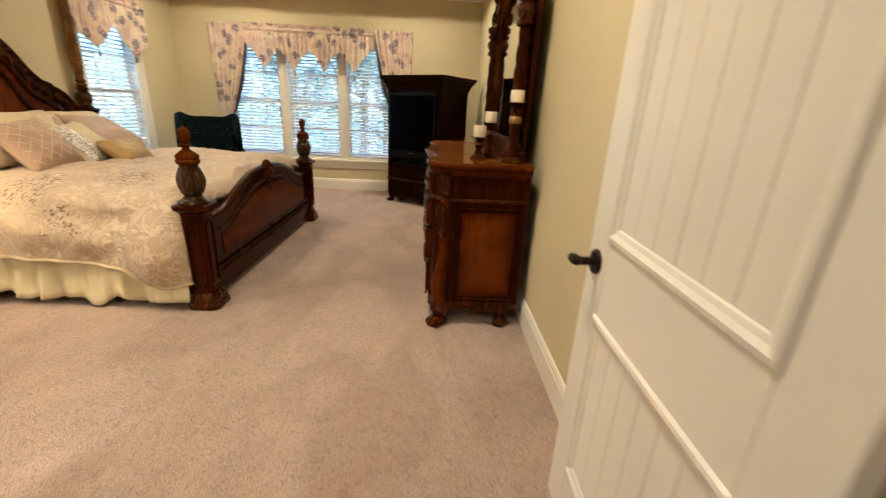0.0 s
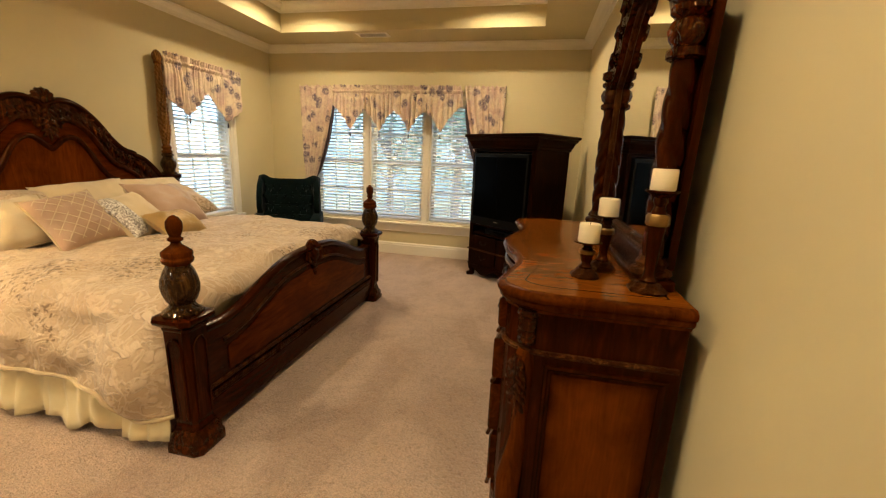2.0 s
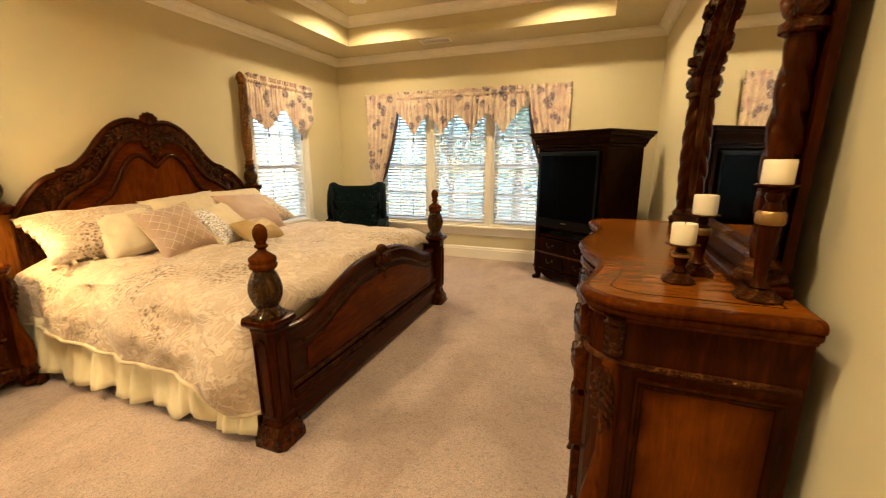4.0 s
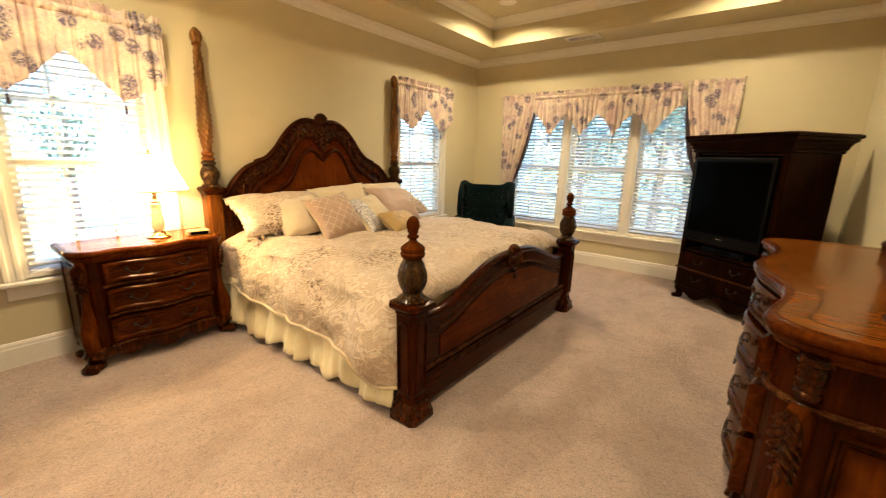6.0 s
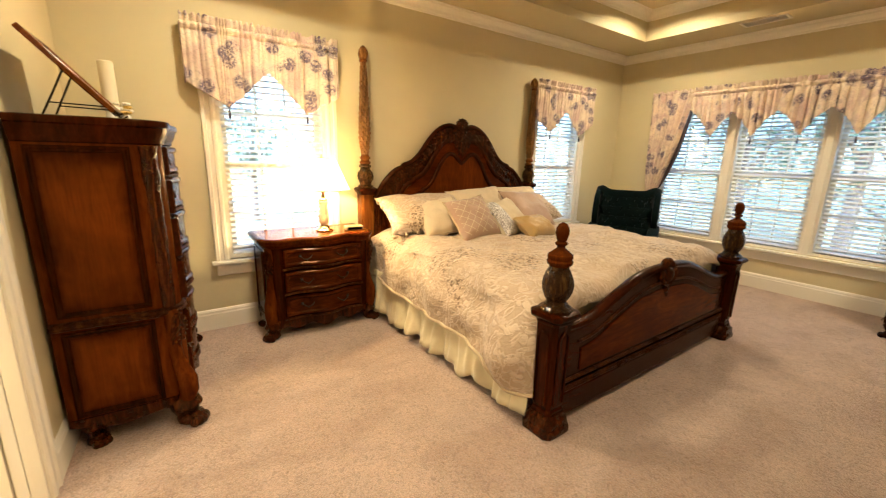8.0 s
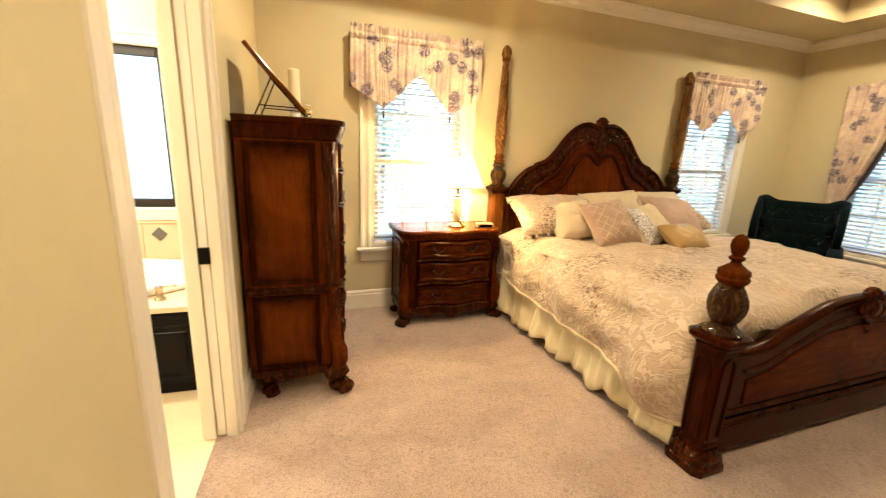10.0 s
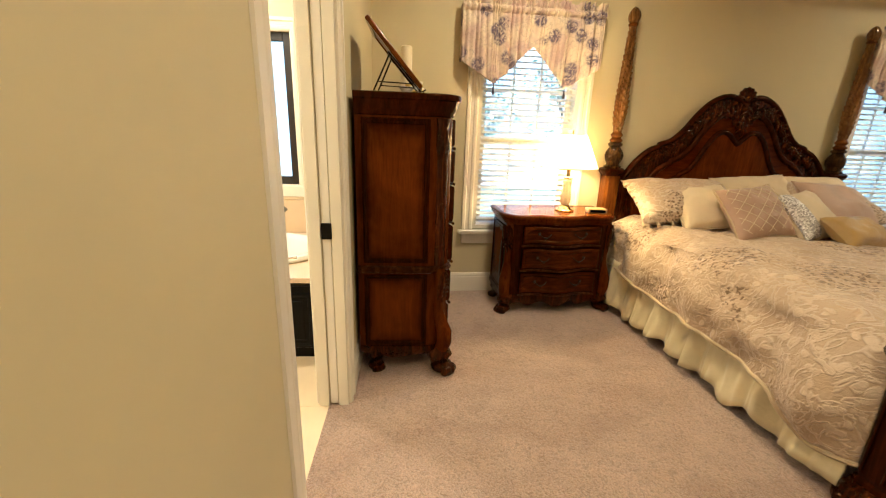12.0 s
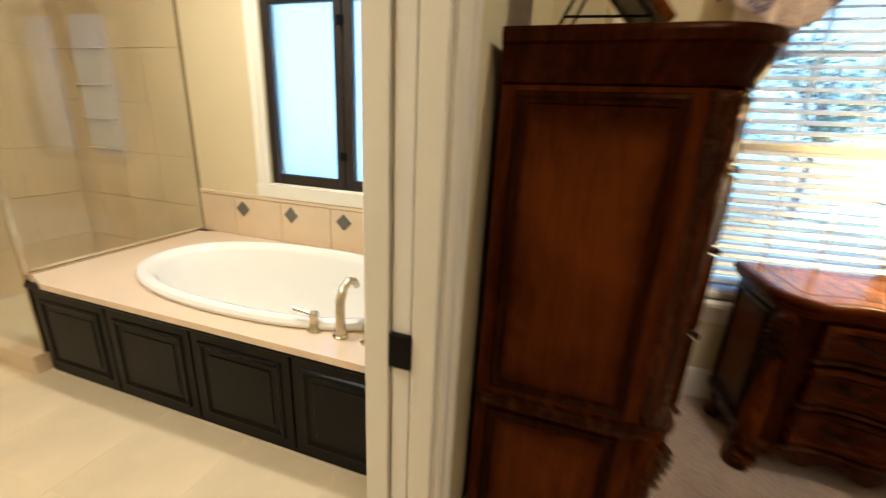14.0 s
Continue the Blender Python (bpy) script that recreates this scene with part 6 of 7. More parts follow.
# ---- tufted wing chair in the north-west corner ----
def wing_chair():
    c = thing("wing_chair", pose(-0.44, 8.72, 0, 0, 0, 26), "dark green velvet wing chair with button-tufted back", "armchair")
    def back(u, v):
        a, z = u * 2 - 1, 0.36 + 0.62 * v
        top = 0.0 if v < 0.85 else -0.05 * ((v - 0.85) / 0.15) ** 2 * (0.3 + abs(a) ** 3)
        tu, tv = (a * 3.2), (v * 5.2)
        q = tu + (0.5 if int(math.floor(tv)) % 2 else 0)
        dist = math.hypot((q - round(q)) / 1.0, (tv - math.floor(tv) - 0.5))
        puff = 0.030 * min(1, dist * 2.0) if v < 0.9 else 0.03
        return Vector((a * 0.31, 0.13 + 0.14 * v - puff + 0.05 * abs(a) ** 4 * -1, z + top))
    bm = bmesh.new()
    sheet(bm, 44, 44, back)
    solid(part("backrest", bm, M_GREEN, c, "deep button-tufted back", True), 0.12, 1)
    for k in range(5):
        for j in range(-3, 4):
            x = (j - (0.5 if k % 2 else 0)) / 3.2
            if abs(x) < 0.95:
                bm = bmesh.new()
                vv = (k + 0.5) / 5.2
                blob(bm, (x * 0.31, 0.13 + 0.14 * vv - 0.006, 0.36 + 0.62 * vv), (0.010, 0.007, 0.010), 7, 5)
                part("button", bm, M_GREEN, c, "", True)
    for s in (-1, 1):
        xs = sorted((s * 0.30, s * 0.37))
        bm = bmesh.new()
        prism(bm, [(0.30, 0.42), (0.30, 0.985), (0.20, 1.0), (0.08, 0.93), (0.00, 0.78), (-0.02, 0.66), (0.02, 0.58)], "x", *xs, 0.02)
        part("wing", bm, M_GREEN, c, "", True)
        bm = bmesh.new()
        prism(bm, [(0.26, 0.16), (0.26, 0.58), (-0.36, 0.58), (-0.42, 0.54), (-0.42, 0.16)], "x", *sorted((s * 0.28, s * 0.40)), 0.03)
        part("arm", bm, M_GREEN, c, "", True)
        for yy in (-0.36, 0.28):
            part("leg", B((s * 0.33 - 0.025, yy - 0.025, 0.0, s * 0.33 + 0.025, yy + 0.025, 0.17), bev=0.006), M_WOOD, c)
    part("seat_frame", B((-0.28, -0.40, 0.16, 0.28, 0.26, 0.32), bev=0.02, seg=2), M_GREEN, c)
    part("seat_cushion", B((-0.275, -0.43, 0.32, 0.275, 0.14, 0.46), bev=0.045, seg=3), M_GREEN, c, "", True)


wing_chair()


# ---- curtains ----
def tassel(bm, p, s=1.0):
    tube(bm, [p, (p[0], p[1], p[2] - 0.02 * s)], 0.002 * s, 5)
    blob(bm, (p[0], p[1], p[2] - 0.026 * s), (0.008 * s, 0.008 * s, 0.008 * s), 7, 5)
    lathe(bm, [(0.004 * s, -0.03 * s), (0.007 * s, -0.036 * s), (0.011 * s, -0.075 * s), (0.0, -0.076 * s)], 8, at=p)


def valance(name, m, w, top, low, points, label, rod_out=0.10, fold=0.024, freq=70):
    """Local x along the wall, y out into the room. low: bottom line as (x, z) knots; points: tassels."""
    v = thing(name, m, label, "valance", "floral valances")
    xs, zs = [k[0] for k in low], [k[1] for k in low]
    head = 0.045

    def f(u, t):
        x = -w / 2 + w * u
        b = float(np.interp(x, xs, zs))
        ph = x * freq + 6.0 * noise.noise(Vector((x * 4.2, 0.3 * t, 2)))
        crease = 1 - abs(math.sin(0.5 * ph)) ** 0.7
        gather = 0.35 + 1.3 * abs(noise.noise(Vector((x * 6, 3, 0.4 * t))))
        ruffle = math.sin(x * 160 + 9 * noise.noise(Vector((x * 14, 8, 0))))
        z = top + head - (top + head - b) * t
        d = (top + head - z)
        # stand-up frill, rod pocket, then the hanging folds
        frill = max(0.0, 1 - d / head)
        pocket = math.exp(-((d - head - 0.022) / 0.016) ** 2)
        seam = math.exp(-((d - head) / 0.007) ** 2) + math.exp(-((d - head - 0.048) / 0.008) ** 2)
        hang = min(1.0, max(0.0, (d - head - 0.045) / 0.05))
        depth = rod_out - 0.012 + 0.014 * pocket - 0.010 * seam
        depth += ruffle * (0.004 + 0.010 * frill + 0.004 * (1 - hang))
        depth += hang * (fold * 1.5 * (0.45 - crease) * gather + 0.024 * noise.noise(Vector((x * 4, t * 2, 7))))
        z += frill * (0.009 * ruffle + 0.010 * noise.noise(Vector((x * 40, 1, 1)))) + 0.012 * t * (crease - 0.4)
        return Vector((x, depth, z))
    bm = bmesh.new()
    sheet(bm, int(w * 230), 44, f)
    solid(part("gathered_cloth", bm, M_FLORAL, v, "gathered cream cotton with purple flowers", True), 0.003)
    for x, s in ((-w / 2, -1), (w / 2, 1)):
        bm = bmesh.new()
        def ret(u, t, x=x):
            b = float(np.interp(x, xs, zs))
            return Vector((x + 0.004 * math.sin(u * 9), 0.004 + (rod_out - 0.004) * u, top - (top - b) * t))
        sheet(bm, 6, 10, ret)
        solid(part("return", bm, M_FLORAL, v, "", True), 0.003)
    for x in points:
        bm = bmesh.new()
        tassel(bm, (x, rod_out, float(np.interp(x, xs, zs))))
        part("tassel", bm, M_PURPLE, v, "dark plum tassel", True)
    bm = bmesh.new()
    tube(bm, [(-w / 2 + 0.01, 0.0, top - 0.03), (-w / 2 + 0.01, rod_out - 0.03, top - 0.03), (w / 2 - 0.01, rod_out - 0.03, top - 0.03), (w / 2 - 0.01, 0.0, top - 0.03)], 0.008, 6)
    part("rod", bm, M_TRIM, v)


LOWW = [(-0.53, 1.80), (-0.40, 1.72), (-0.26, 1.645), (-0.18, 1.73), (-0.08, 1.84), (0.0, 1.91), (0.08, 1.84), (0.18, 1.73), (0.28, 1.65), (0.40, 1.72), (0.53, 1.80)]
valance("window_valance", pose(WX, 4.885, 0, 0, 0, -90), 1.04, 2.165, LOWW, (-0.26, 0.28), "gathered floral valance with pointed ends over the window")
valance("window_valance", pose(WX, 8.25, 0, 0, 0, -90), 1.04, 2.175, LOWW, (-0.26, 0.28), "gathered floral valance with pointed ends over the window")
tips = [0.10, 0.50, 0.895, 1.31]
lown = [(-0.14, 1.95)]
for k, tx in enumerate(tips):
    lown += [(tx - 0.10, 1.80), (tx, 1.635), (tx + 0.10, 1.80)]
    if k < 3:
        lown += [((tx + tips[k + 1]) / 2, 1.89)]
lown += [(1.55, 1.95)]
CXM = 0.705
valance("window_valance", pose(CXM, NY, 0, 0, 0, 180), 1.70, 2.145, sorted((CXM - x, z) for x, z in lown), [CXM - x for x in tips], "long floral valance with four tasselled points", 0.13, 0.042, 92)


def side_curtain(m, label, flip):
    """Local x: outer edge at 0, inner edge at 0.50; y out into the room."""
    c = thing("curtain", m, label, "curtain", "floral side curtains")
    ztie = 0.98
    def edge(z):
        return float(np.interp(z, [0.02, 0.70, 0.90, ztie, 1.15, 1.5, 1.9, 2.17], [0.20, 0.20, 0.19, 0.20, 0.26, 0.37, 0.46, 0.50]))
    def start(z):
        return float(np.interp(z, [0.02, 0.70, ztie, 1.3, 2.17], [0.06, 0.05, 0.06, 0.02, 0.0]))
    def f(u, t):
        z = 2.19 - 2.17 * t ** 1.5
        x = start(z) + (edge(z) - start(z)) * u
        frill = max(0.0, (z - 2.145) / 0.045)
        wave = math.sin(u * 60 + 5 * noise.noise(Vector((u * 6, 2, 2))))
        z += frill * (0.008 * wave + 0.008 * noise.noise(Vector((u * 20, 5, 5))))
        y = 0.085 - 0.012 * math.exp(-((z - 2.145) / 0.008) ** 2) - 0.010 * math.exp(-((z - 2.10) / 0.009) ** 2) + 0.008 * frill * wave + 0.022 * math.sin(u * 38 + 1.5 * noise.noise(Vector((u * 3, z, 4)))) + 0.010 * noise.noise(Vector((u * 6, z * 3, 1)))
        return Vector((x * flip, y, z))
    bm = bmesh.new()
    sheet(bm, 90, 80, f)
    solid(part("panel", bm, M_FLORAL, c, "pleated cream cotton with purple flowers", True), 0.003)
    def g(u, t):
        z = 2.05 - 1.15 * t
        x = edge(z) - 0.012 + (0.012 + 0.050 * math.sin(math.pi * min(1, t * 1.1)) ** 0.7) * u
        return Vector((x * flip, 0.075 + 0.012 * math.sin(u * 5 + z * 6), z))
    bm = bmesh.new()
    sheet(bm, 8, 40, g)
    solid(part("lining", bm, M_PURPLE, c, "dark plum lining turned out at the edge", True), 0.004)
    bm = bmesh.new()
    tube(bm, [((start(ztie) - 0.02) * flip, 0.02, ztie + 0.05), ((start(ztie) + 0.06) * flip, 0.125, ztie - 0.01), ((edge(ztie) + 0.005) * flip, 0.11, ztie - 0.02), ((edge(ztie) + 0.01) * flip, 0.05, ztie)], 0.012, 8, flat=2.0)
    part("tieback", bm, M_FLORAL, c, "", True)


side_curtain(pose(-0.635, NY, 0, 0, 0, 0) @ Matrix.Diagonal((1, -1, 1, 1)), "floral curtain drawn back with dark plum lining", 1)
side_curtain(pose(2.09, NY, 0, 0, 0, 180), "floral curtain drawn back behind the armoire", 1)

# ---- ceiling fittings ----
vt = thing("ceiling_vent", pose(0.54, 9.06, LOW), "white slotted air vent in the ceiling border", "vent")
bm = B((-0.19, -0.085, -0.008, 0.19, -0.06, 0.0), (-0.19, 0.06, -0.008, 0.19, 0.085, 0.0), (-0.19, -0.06, -0.008, -0.165, 0.06, 0.0), (0.165, -0.06, -0.008, 0.19, 0.06, 0.0), bev=0.002)
part("frame", bm, M_TRIM, vt)
# Black sheet in place of the shaded duct behind the slats.
part("duct_shade", B((-0.165, -0.06, -0.0015, 0.165, 0.06, -0.0005)), M_BLACK, vt)
for k in range(6):
    s = part("slat", B((-0.165, -0.006, -0.001, 0.165, 0.006, 0.001)), M_TRIM, vt)
    s.matrix_basis = pose(0, -0.05 + 0.02 * k, -0.006, 35, 0, 0)
first = None
for cx, cy in CANS:
    m = pose(cx, cy, HIGH)
    if first is None:
        first = thing("recessed_downlight", m, "small lit recessed ceiling downlight with white ring", "downlight", "ceiling downlights")
        bm = bmesh.new()
        lathe(bm, [(0.075, -0.0005), (0.095, -0.0005), (0.094, -0.008), (0.078, -0.010), (0.070, -0.004)], 28)
        part("trim_ring", bm, M_TRIM, first, "", True)
        bm = bmesh.new()
        lathe(bm, [(0.0, -0.003), (0.068, -0.003), (0.068, -0.0012), (0.0, -0.0012)], 24)
        part("lens", bm, M_LENS, first, "glowing lens")
    else:
        copy_thing(first, m)

# ---- bathroom ----
def bathm(x, y, z, rz=0):
    return SKEW @ pose(x, y, z, 0, 0, rz)


bw = thing("window_4", bathm(0, 0, 0), "dark framed double casement window with obscured glass", "window", "", "structure")
a0, a1, z0, z1 = BATHW
bm = bmesh.new()
casing(bm, a0, a1, z0, z1, lambda a, o, z: (WX + o, a, z))
part("casing", bm, M_TRIM, bw)
part("window_sill", B((WX - 0.08, a0, z0 - 0.02, WX, a1, z0 + 0.004), (WX, a0 - 0.10, z0 - 0.085, WX + 0.022, a1 + 0.10, z0 - 0.001), bev=0.004), M_TRIM, bw)
mid = (a0 + a1) / 2
for p, q in ((a0, mid - 0.002), (mid + 0.002, a1)):
    d0, d1 = WX - 0.055, WX - 0.012
    cs = part("casement", B((d0, p + 0.001, z0 + 0.005, d1, p + 0.055, z1 - 0.001), (d0, q - 0.055, z0 + 0.005, d1, q - 0.001, z1 - 0.001), (d0, p + 0.055, z0 + 0.005, d1, q - 0.055, z0 + 0.065), (d0, p + 0.055, z1 - 0.06, d1, q - 0.055, z1 - 0.001), bev=0.004), M_DARKFRAME, bw, "dark espresso casement")
    g = part("pane", B((WX - 0.036, p + 0.05, z0 + 0.06, WX - 0.030, q - 0.05, z1 - 0.055)), M_FROST, cs, "obscured rain glass")
    g.visible_shadow = False
for z in (1.05, 1.75):
    part("latch", B((WX - 0.012, mid - 0.03, z, WX + 0.004, mid + 0.012, z + 0.05), bev=0.004), M_BLACK, bw)

DX, DY0, DY1, DZ = -0.135, 1.46, 3.515, 0.505
tubm = thing("bathtub_surround", bathm(0, 0, 0), "oval white drop-in bathtub in a cream marble deck with black panels", "bathtub")
TCX, TCY, TRX, TRY = -0.625, 2.56, 0.425, 0.82
n = 64


def oval(rx, ry, z, e=2.25):
    out = []
    for k in range(n):
        a = 2 * math.pi * k / n
        c, s = math.cos(a), math.sin(a)
        out.append(Vector((TCX + rx * abs(c) ** (2 / e) * (1 if c > 0 else -1), TCY + ry * abs(s) ** (2 / e) * (1 if s > 0 else -1), z)))
    return out


def deck_edge(z):
    out = []
    for k in range(n):
        a = 2 * math.pi * k / n
        c, s = math.cos(a), math.sin(a)
        hx = (DX + 0.02 - TCX) if c > 0 else (TCX - WX - 0.001)
        hy = (DY1 - TCY) if s > 0 else (TCY - DY0)
        t = min(hx / max(abs(c), 1e-6), hy / max(abs(s), 1e-6))
        out.append(Vector((TCX + c * t, TCY + s * t, z)))
    return out


bm = bmesh.new()
rings(bm, [deck_edge(DZ - 0.028), deck_edge(DZ), oval(TRX - 0.03, TRY - 0.03, DZ), oval(TRX - 0.03, TRY - 0.03, DZ - 0.028)], wrap=True)
part("deck", bm, M_DECK, tubm, "cream cultured marble deck")
bm = bmesh.new()
rings(bm, [oval(TRX - 0.012, TRY - 0.012, DZ - 0.001), oval(TRX, TRY, DZ + 0.006), oval(TRX + 0.004, TRY + 0.004, DZ + 0.02), oval(TRX - 0.004, TRY - 0.004, DZ + 0.034), oval(TRX - 0.03, TRY - 0.03, DZ + 0.04), oval(TRX - 0.05, TRY - 0.05, DZ + 0.034), oval(TRX - 0.075, TRY - 0.085, DZ), oval(TRX - 0.10, TRY - 0.13, DZ - 0.15), oval(TRX - 0.13, TRY - 0.19, DZ - 0.32), oval(TRX - 0.18, TRY - 0.26, DZ - 0.37), oval(0.05, 0.08, DZ - 0.375)], cap=False)
part("tub_bowl", bm, M_PORCELAIN, tubm, "glossy white oval tub", True)
part("kick_frame", B((DX - 0.05, DY0 + 0.02, 0.0, DX - 0.012, DY1, DZ - 0.029)), M_BLACK, tubm)
pw = 0.49
for k in range(4):
    y0 = DY0 + 0.025 + pw * k
    bm = B((DX - 0.012, y0 + 0.006, 0.02, DX - 0.002, y0 + pw - 0.006, 0.455))
    lpz = []
    for yy, zz in ((y0 + 0.055, 0.075), (y0 + pw - 0.055, 0.075), (y0 + pw - 0.055, 0.40), (y0 + 0.055, 0.40)):
        ky, kz = (1 if yy < y0 + pw / 2 else -1), (1 if zz < 0.2 else -1)
        lpz.append([Vector((DX + o, yy + ky * i, zz + kz * i)) for o, i in ((-0.003, -0.012), (0.006, -0.006), (0.007, 0.004), (0.0, 0.016), (-0.003, 0.02))])
    rings(bm, lpz, wrap=True)
    box(bm, DX - 0.003, y0 + 0.095, 0.115, DX + 0.003, y0 + pw - 0.095, 0.36, 0.003)
    part("panel", bm, M_BLACK, tubm, "black painted raised panel")
part("deck_nosing", B((DX - 0.008, DY0, DZ - 0.052, DX + 0.012, DY1, DZ - 0.029), bev=0.005), M_BLACK, tubm)


def faucet():
    f = thing("tub_faucet", bathm(-0.25, 3.10, DZ), "brushed nickel tub faucet with two lever handles", "faucet")
    bm = bmesh.new()
    lathe(bm, [(0.030, 0), (0.030, 0.006), (0.022, 0.012), (0.020, 0.03)], 18)
    tube(bm, [(0, 0, 0.02), (0, 0, 0.09), (-0.004, 0, 0.14), (-0.03, 0, 0.185), (-0.07, -0.0, 0.20), (-0.105, 0, 0.185), (-0.12, 0, 0.16)], [0.020, 0.018, 0.017, 0.016, 0.015, 0.014, 0.015], 12)
    part("spout", bm, M_NICKEL, f, "tall arched spout", True)
    for dy, s in ((-0.115, -1), (0.115, 1)):
        bm = bmesh.new()
        lathe(bm, [(0.028, 0), (0.028, 0.006), (0.020, 0.014), (0.015, 0.05), (0.020, 0.06), (0.018, 0.075), (0.0, 0.08)], 18, at=(0, dy, 0))
        tube(bm, [(0, dy, 0.066), (0.004, dy + s * 0.04, 0.072), (0.006, dy + s * 0.085, 0.078)], [0.008, 0.006, 0.008], 8)
        part("handle", bm, M_NICKEL, f, "", True)


faucet()

# tile backsplash with slate diamonds
sp = thing("tile_backsplash", bathm(0, 0, 0), "cream travertine backsplash with grey slate diamonds", "tile", "", "structure")
part("backer", B((WX, DY0, DZ + 0.001, WX + 0.006, DY1, 0.79)), M_GROUT, sp)
part("trim_tile", B((WX + 0.006, DY0, 0.765, WX + 0.018, DY1, 0.789), bev=0.004), M_TILE, sp)
first = None
for k in range(6):
    y0 = DY0 + 0.03 + 0.3667 * (k - 0) - 0.11
    y0c, y1c = max(DY0, y0), min(DY1, y0 + 0.3667)
    if y1c - y0c > 0.02:
        part("tile", B((WX + 0.006, y0c + 0.0015, DZ + 0.002, WX + 0.014, y1c - 0.0015, 0.763), bev=0.0015), M_TILE, sp)
for k in range(5):
    bm = bmesh.new()
    yc, zc, r = 1.815 + 0.378 * k, 0.690, 0.052
    prism(bm, [(yc - r, zc), (yc, zc - r), (yc + r, zc), (yc, zc + r)], "x", WX + 0.0142, WX + 0.0185, 0.0015)
    part("diamond", bm, M_SLATE, sp, "grey slate diamond inset")

# shower: glass screen, tiled walls and a corner shelf niche
gs = thing("shower_screen", bathm(0, 0, 0), "clear frameless glass shower panel standing on the tub deck", "shower screen")
part("glass", B((WX + 0.012, DY0 - 0.012, DZ + 0.004, DX - 0.02, DY0 - 0.002, 2.15), bev=0.001), M_SHOWERGLASS, gs).visible_shadow = False
part("glass", B((DX - 0.012, 0.62, 0.10, DX - 0.002, DY0 - 0.002, 2.15), bev=0.001), M_SHOWERGLASS, gs).visible_shadow = False
part("channel", B((WX + 0.001, DY0 - 0.016, DZ + 0.001, WX + 0.012, DY0 + 0.002, 2.15), (WX + 0.012, DY0 - 0.016, DZ + 0.0005, DX - 0.012, DY0 + 0.002, DZ + 0.012), (DX - 0.019, DY0 - 0.014, 0.10, DX + 0.002, DY0 + 0.004, 2.15)), M_NICKEL, gs, "thin brushed nickel channel")
cb = thing("shower_curb", bathm(0, 0, 0), "tiled shower curb on the bathroom floor", "curb", "", "structure")
part("curb", B((DX - 0.07, BS, -0.005, DX + 0.05, DY0 - 0.001, 0.10), bev=0.006), M_TILE, cb)
part("knee_wall", B((WX + 0.001, DY0 - 0.10, 0.0, DX - 0.075, DY0 - 0.017, DZ - 0.001), bev=0.003), M_TILE, cb)
st = thing("shower_tiles", bathm(0, 0, 0), "large cream travertine tiles on the shower walls", "tile", "", "structure")
ts = 0.33
for i in range(4):
    y0 = DY0 - 0.018 - ts * (i + 1)
    for j in range(7):
        if y0 + ts > BS + 0.02:
            z = 0.002 + ts * j
            if i == 2 and j in (3, 4):
                continue
            part("tile", B((WX + 0.001, max(y0, BS + 0.001) + 0.0015, z + 0.0015, WX + 0.010, y0 + ts - 0.0015, z + ts - 0.0015), bev=0.001), M_TILE, st)
for i in range(4):
    x0 = WX + 0.011 + ts * i
    for j in range(7):
        part("tile", B((x0 + 0.0015, BS + 0.001, ts * j + 0.0035, x0 + ts - 0.0015, BS + 0.010, ts * (j + 1) + 0.0005), bev=0.001), M_TILE, st)
y0 = DY0 - 0.018 - ts * 3
for z in (0.995, 1.20, 1.42, 1.65):
    part("niche_shelf", B((WX + 0.001, y0 + 0.004, z, WX + 0.03, y0 + ts - 0.004, z + 0.012), bev=0.003), M_DECK, st)

# bathroom floor tiles
tsz = 0.44
me = None
for i in range(4):
    for j in range(8):
        x0, y0 = DX + 0.0 + tsz * i, SY - 0.075 - tsz * (j + 1)
        if x0 + tsz > BE or y0 < BS:
            continue
        if me is None:
            t0 = part("tile", B((0.0008, 0.0008, -0.006, tsz - 0.0008, tsz - 0.0008, 0.0), bev=0.0008), M_FLOORTILE, bath_floor)
            t0.location = (x0, y0, 0)
            me = t0
        else:
            again(me, pose(x0, y0, 0), bath_floor)

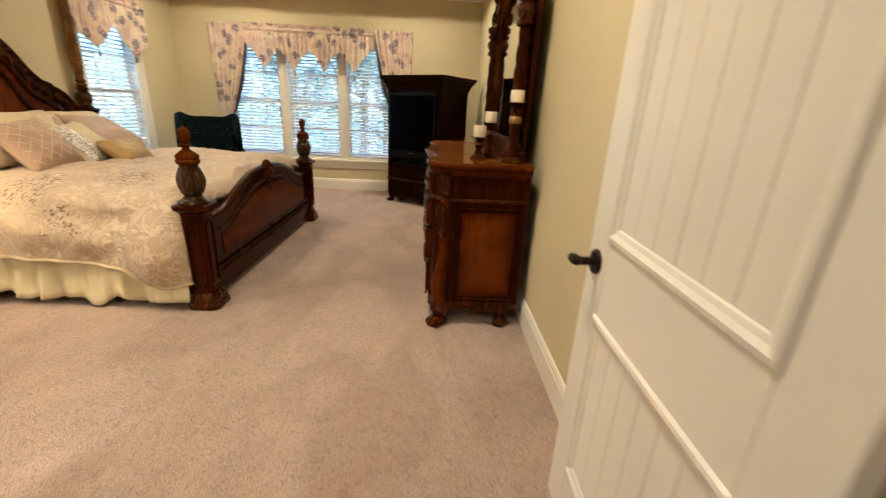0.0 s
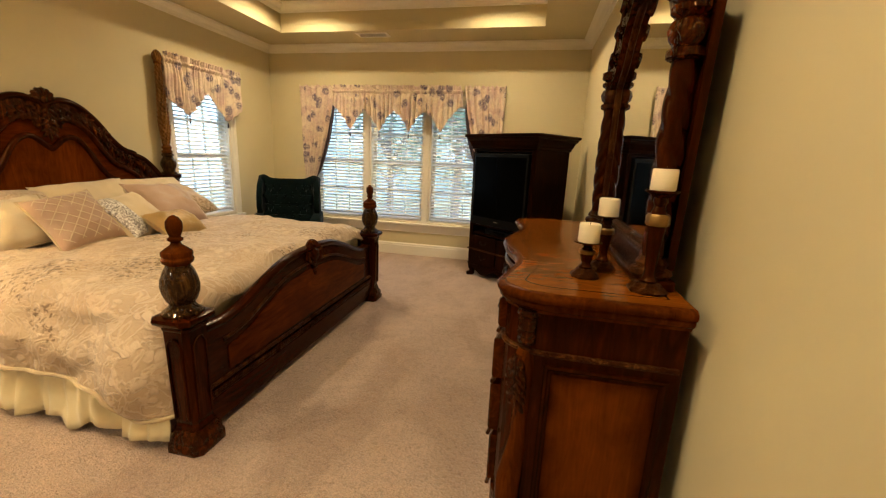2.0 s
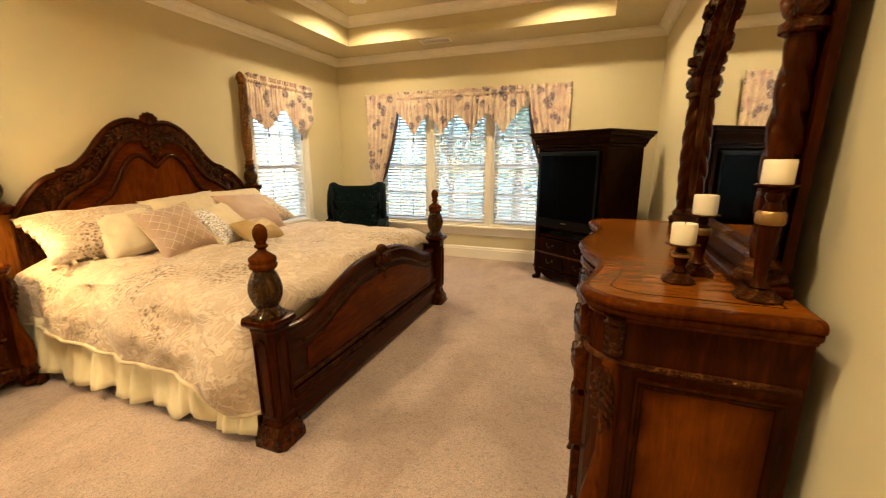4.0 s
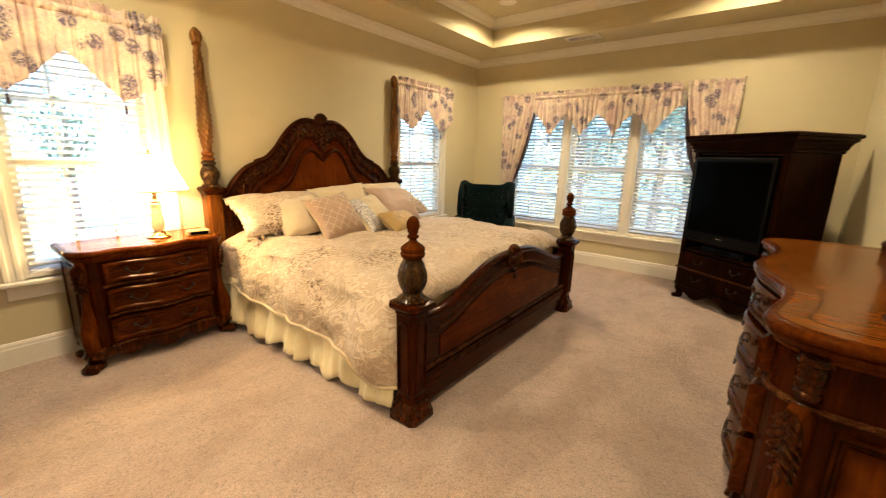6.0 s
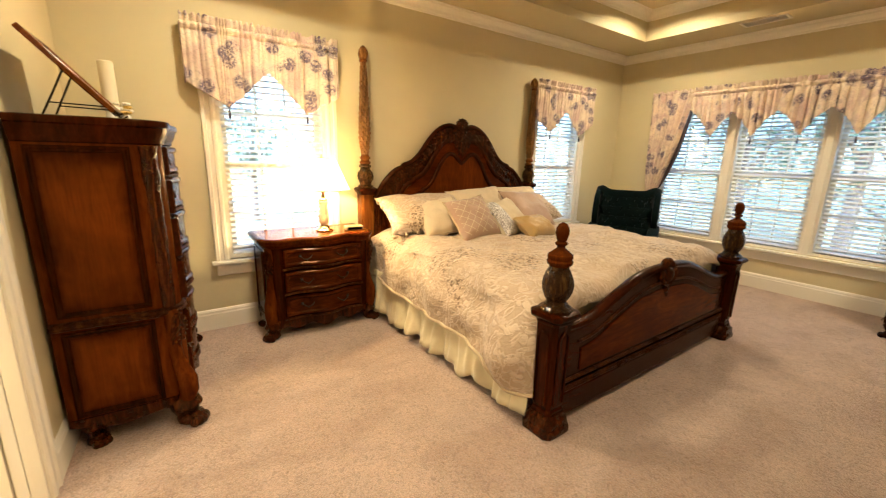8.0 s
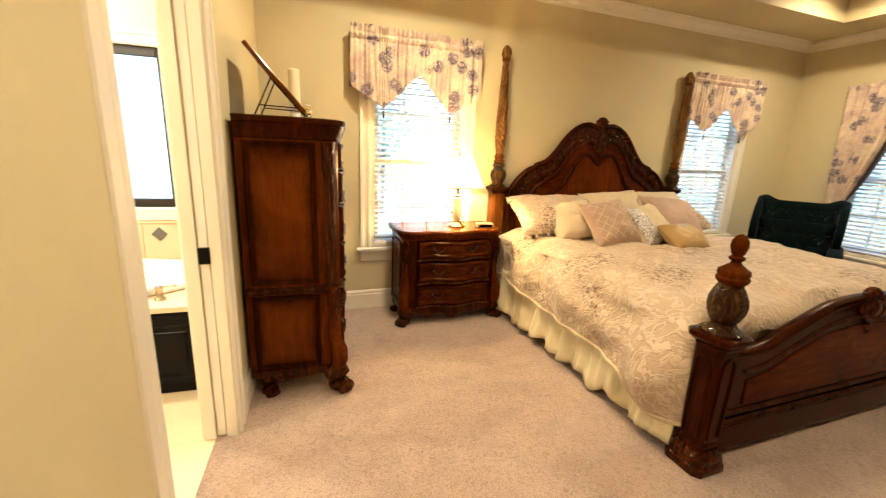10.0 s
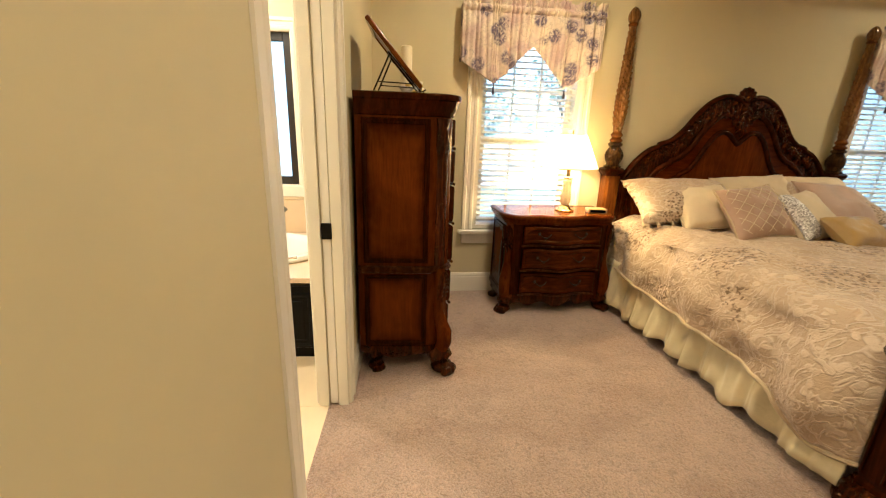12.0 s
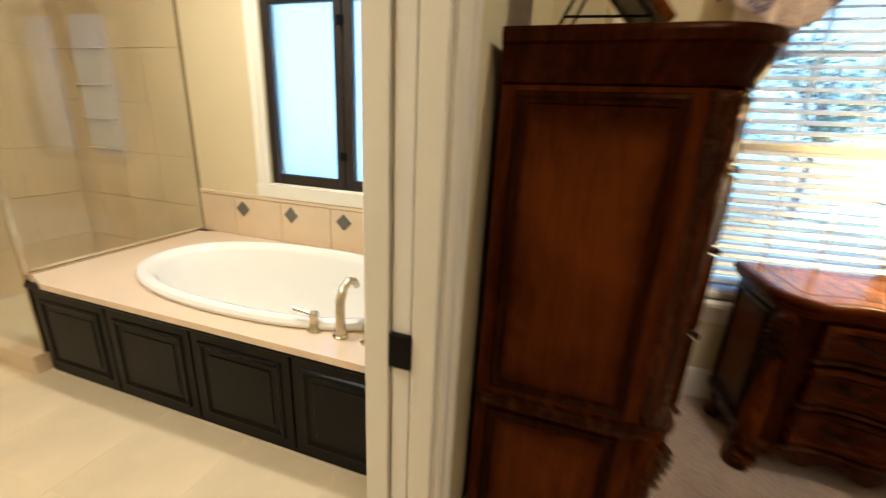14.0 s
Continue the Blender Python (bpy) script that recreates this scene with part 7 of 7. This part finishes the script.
# ---- beyond the windows ----
def shrub_mesh(name, trunk_h, spread, height, leaves, seed):
    rnd = random.Random(seed)
    tr = thing(name, pose(0, 0, 0), "leafy green tree with branching trunk outside the window", "tree", "trees outside")
    bm = bmesh.new()
    tips = []
    tube(bm, [(0, 0, -0.6), (0.05, 0.02, trunk_h * 0.5), (0.0, 0.06, trunk_h), (0.1, 0.0, trunk_h + height * 0.5)], [0.09, 0.07, 0.055, 0.02], 8)
    for k in range(11):
        a, r = k * 2.4 + rnd.random(), spread * (0.5 + 0.5 * rnd.random())
        z = trunk_h * (0.35 + 0.5 * rnd.random())
        e = Vector((r * math.cos(a), r * math.sin(a), z + height * (0.25 + 0.65 * rnd.random())))
        mid2 = Vector((e.x * 0.45 + 0.1 * rnd.random(), e.y * 0.45, z + (e.z - z) * 0.6))
        tube(bm, [(0.02, 0.02, z), mid2, e], [0.035, 0.022, 0.008], 6)
        tips += [e, mid2, (e + mid2) / 2]
    part("trunk", bm, M_BARK, tr, "", True)
    vs, fs = [], []
    for k in range(leaves):
        c = tips[rnd.randrange(len(tips))] + Vector((rnd.gauss(0, 0.24), rnd.gauss(0, 0.24), rnd.gauss(0, 0.22)))
        d = Vector((rnd.gauss(0, 1), rnd.gauss(0, 1), rnd.gauss(0, 0.6))).normalized()
        s = d.cross(Vector((rnd.gauss(0, 1), rnd.gauss(0, 1), rnd.gauss(0, 1)))).normalized()
        L, W = rnd.uniform(0.05, 0.10), rnd.uniform(0.02, 0.04)
        b = len(vs)
        vs += [c - d * L, c + s * W, c + d * L, c - s * W]
        fs.append((b, b + 1, b + 2, b + 3))
    mesh = bpy.data.meshes.new("crown")
    mesh.from_pydata(vs, [], fs)
    mesh.materials.append(M_LEAF)
    ob = new("crown", mesh)
    ob.parent = tr
    tagged(ob, "crown of many small leaves", kind="stuff")
    return tr


# Emissive panels added outside to brighten what the windows show.
for name, m, w, far in (("backdrop_west", pose(-12.5, 7.0, 3.0, 90, 0, 90), 30.0, M_WEST_GLOW), ("backdrop_north", pose(-1.0, 21.5, 3.0, 90, 0, 0), 30.0, M_NORTH_GLOW)):
    ob = setting(name, B((-w / 2, -3.8, -0.05, w / 2, 5.0, 0.0)), far, "self-lit backdrop panel of pale hazy woodland and sky glare", "backdrop")
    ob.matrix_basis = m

tree = shrub_mesh("tree", 1.3, 1.2, 2.0, 1200, 4)
tree.matrix_basis = pose(1.3, 12.9, 0)
for x, y, rz, s in ((-1.2, 14.5, 80, 1.1), (3.2, 13.5, 200, 1.1), (0.2, 16.5, 300, 1.7), (-10.4, 6.4, 20, 1.0), (-10.9, 9.6, 50, 1.2), (-11.2, 3.4, 170, 1.2)):
    copy_thing(tree, pose(x, y, -0.6 + 0.6 * s, 0, 0, rz) @ Matrix.Scale(s, 4))
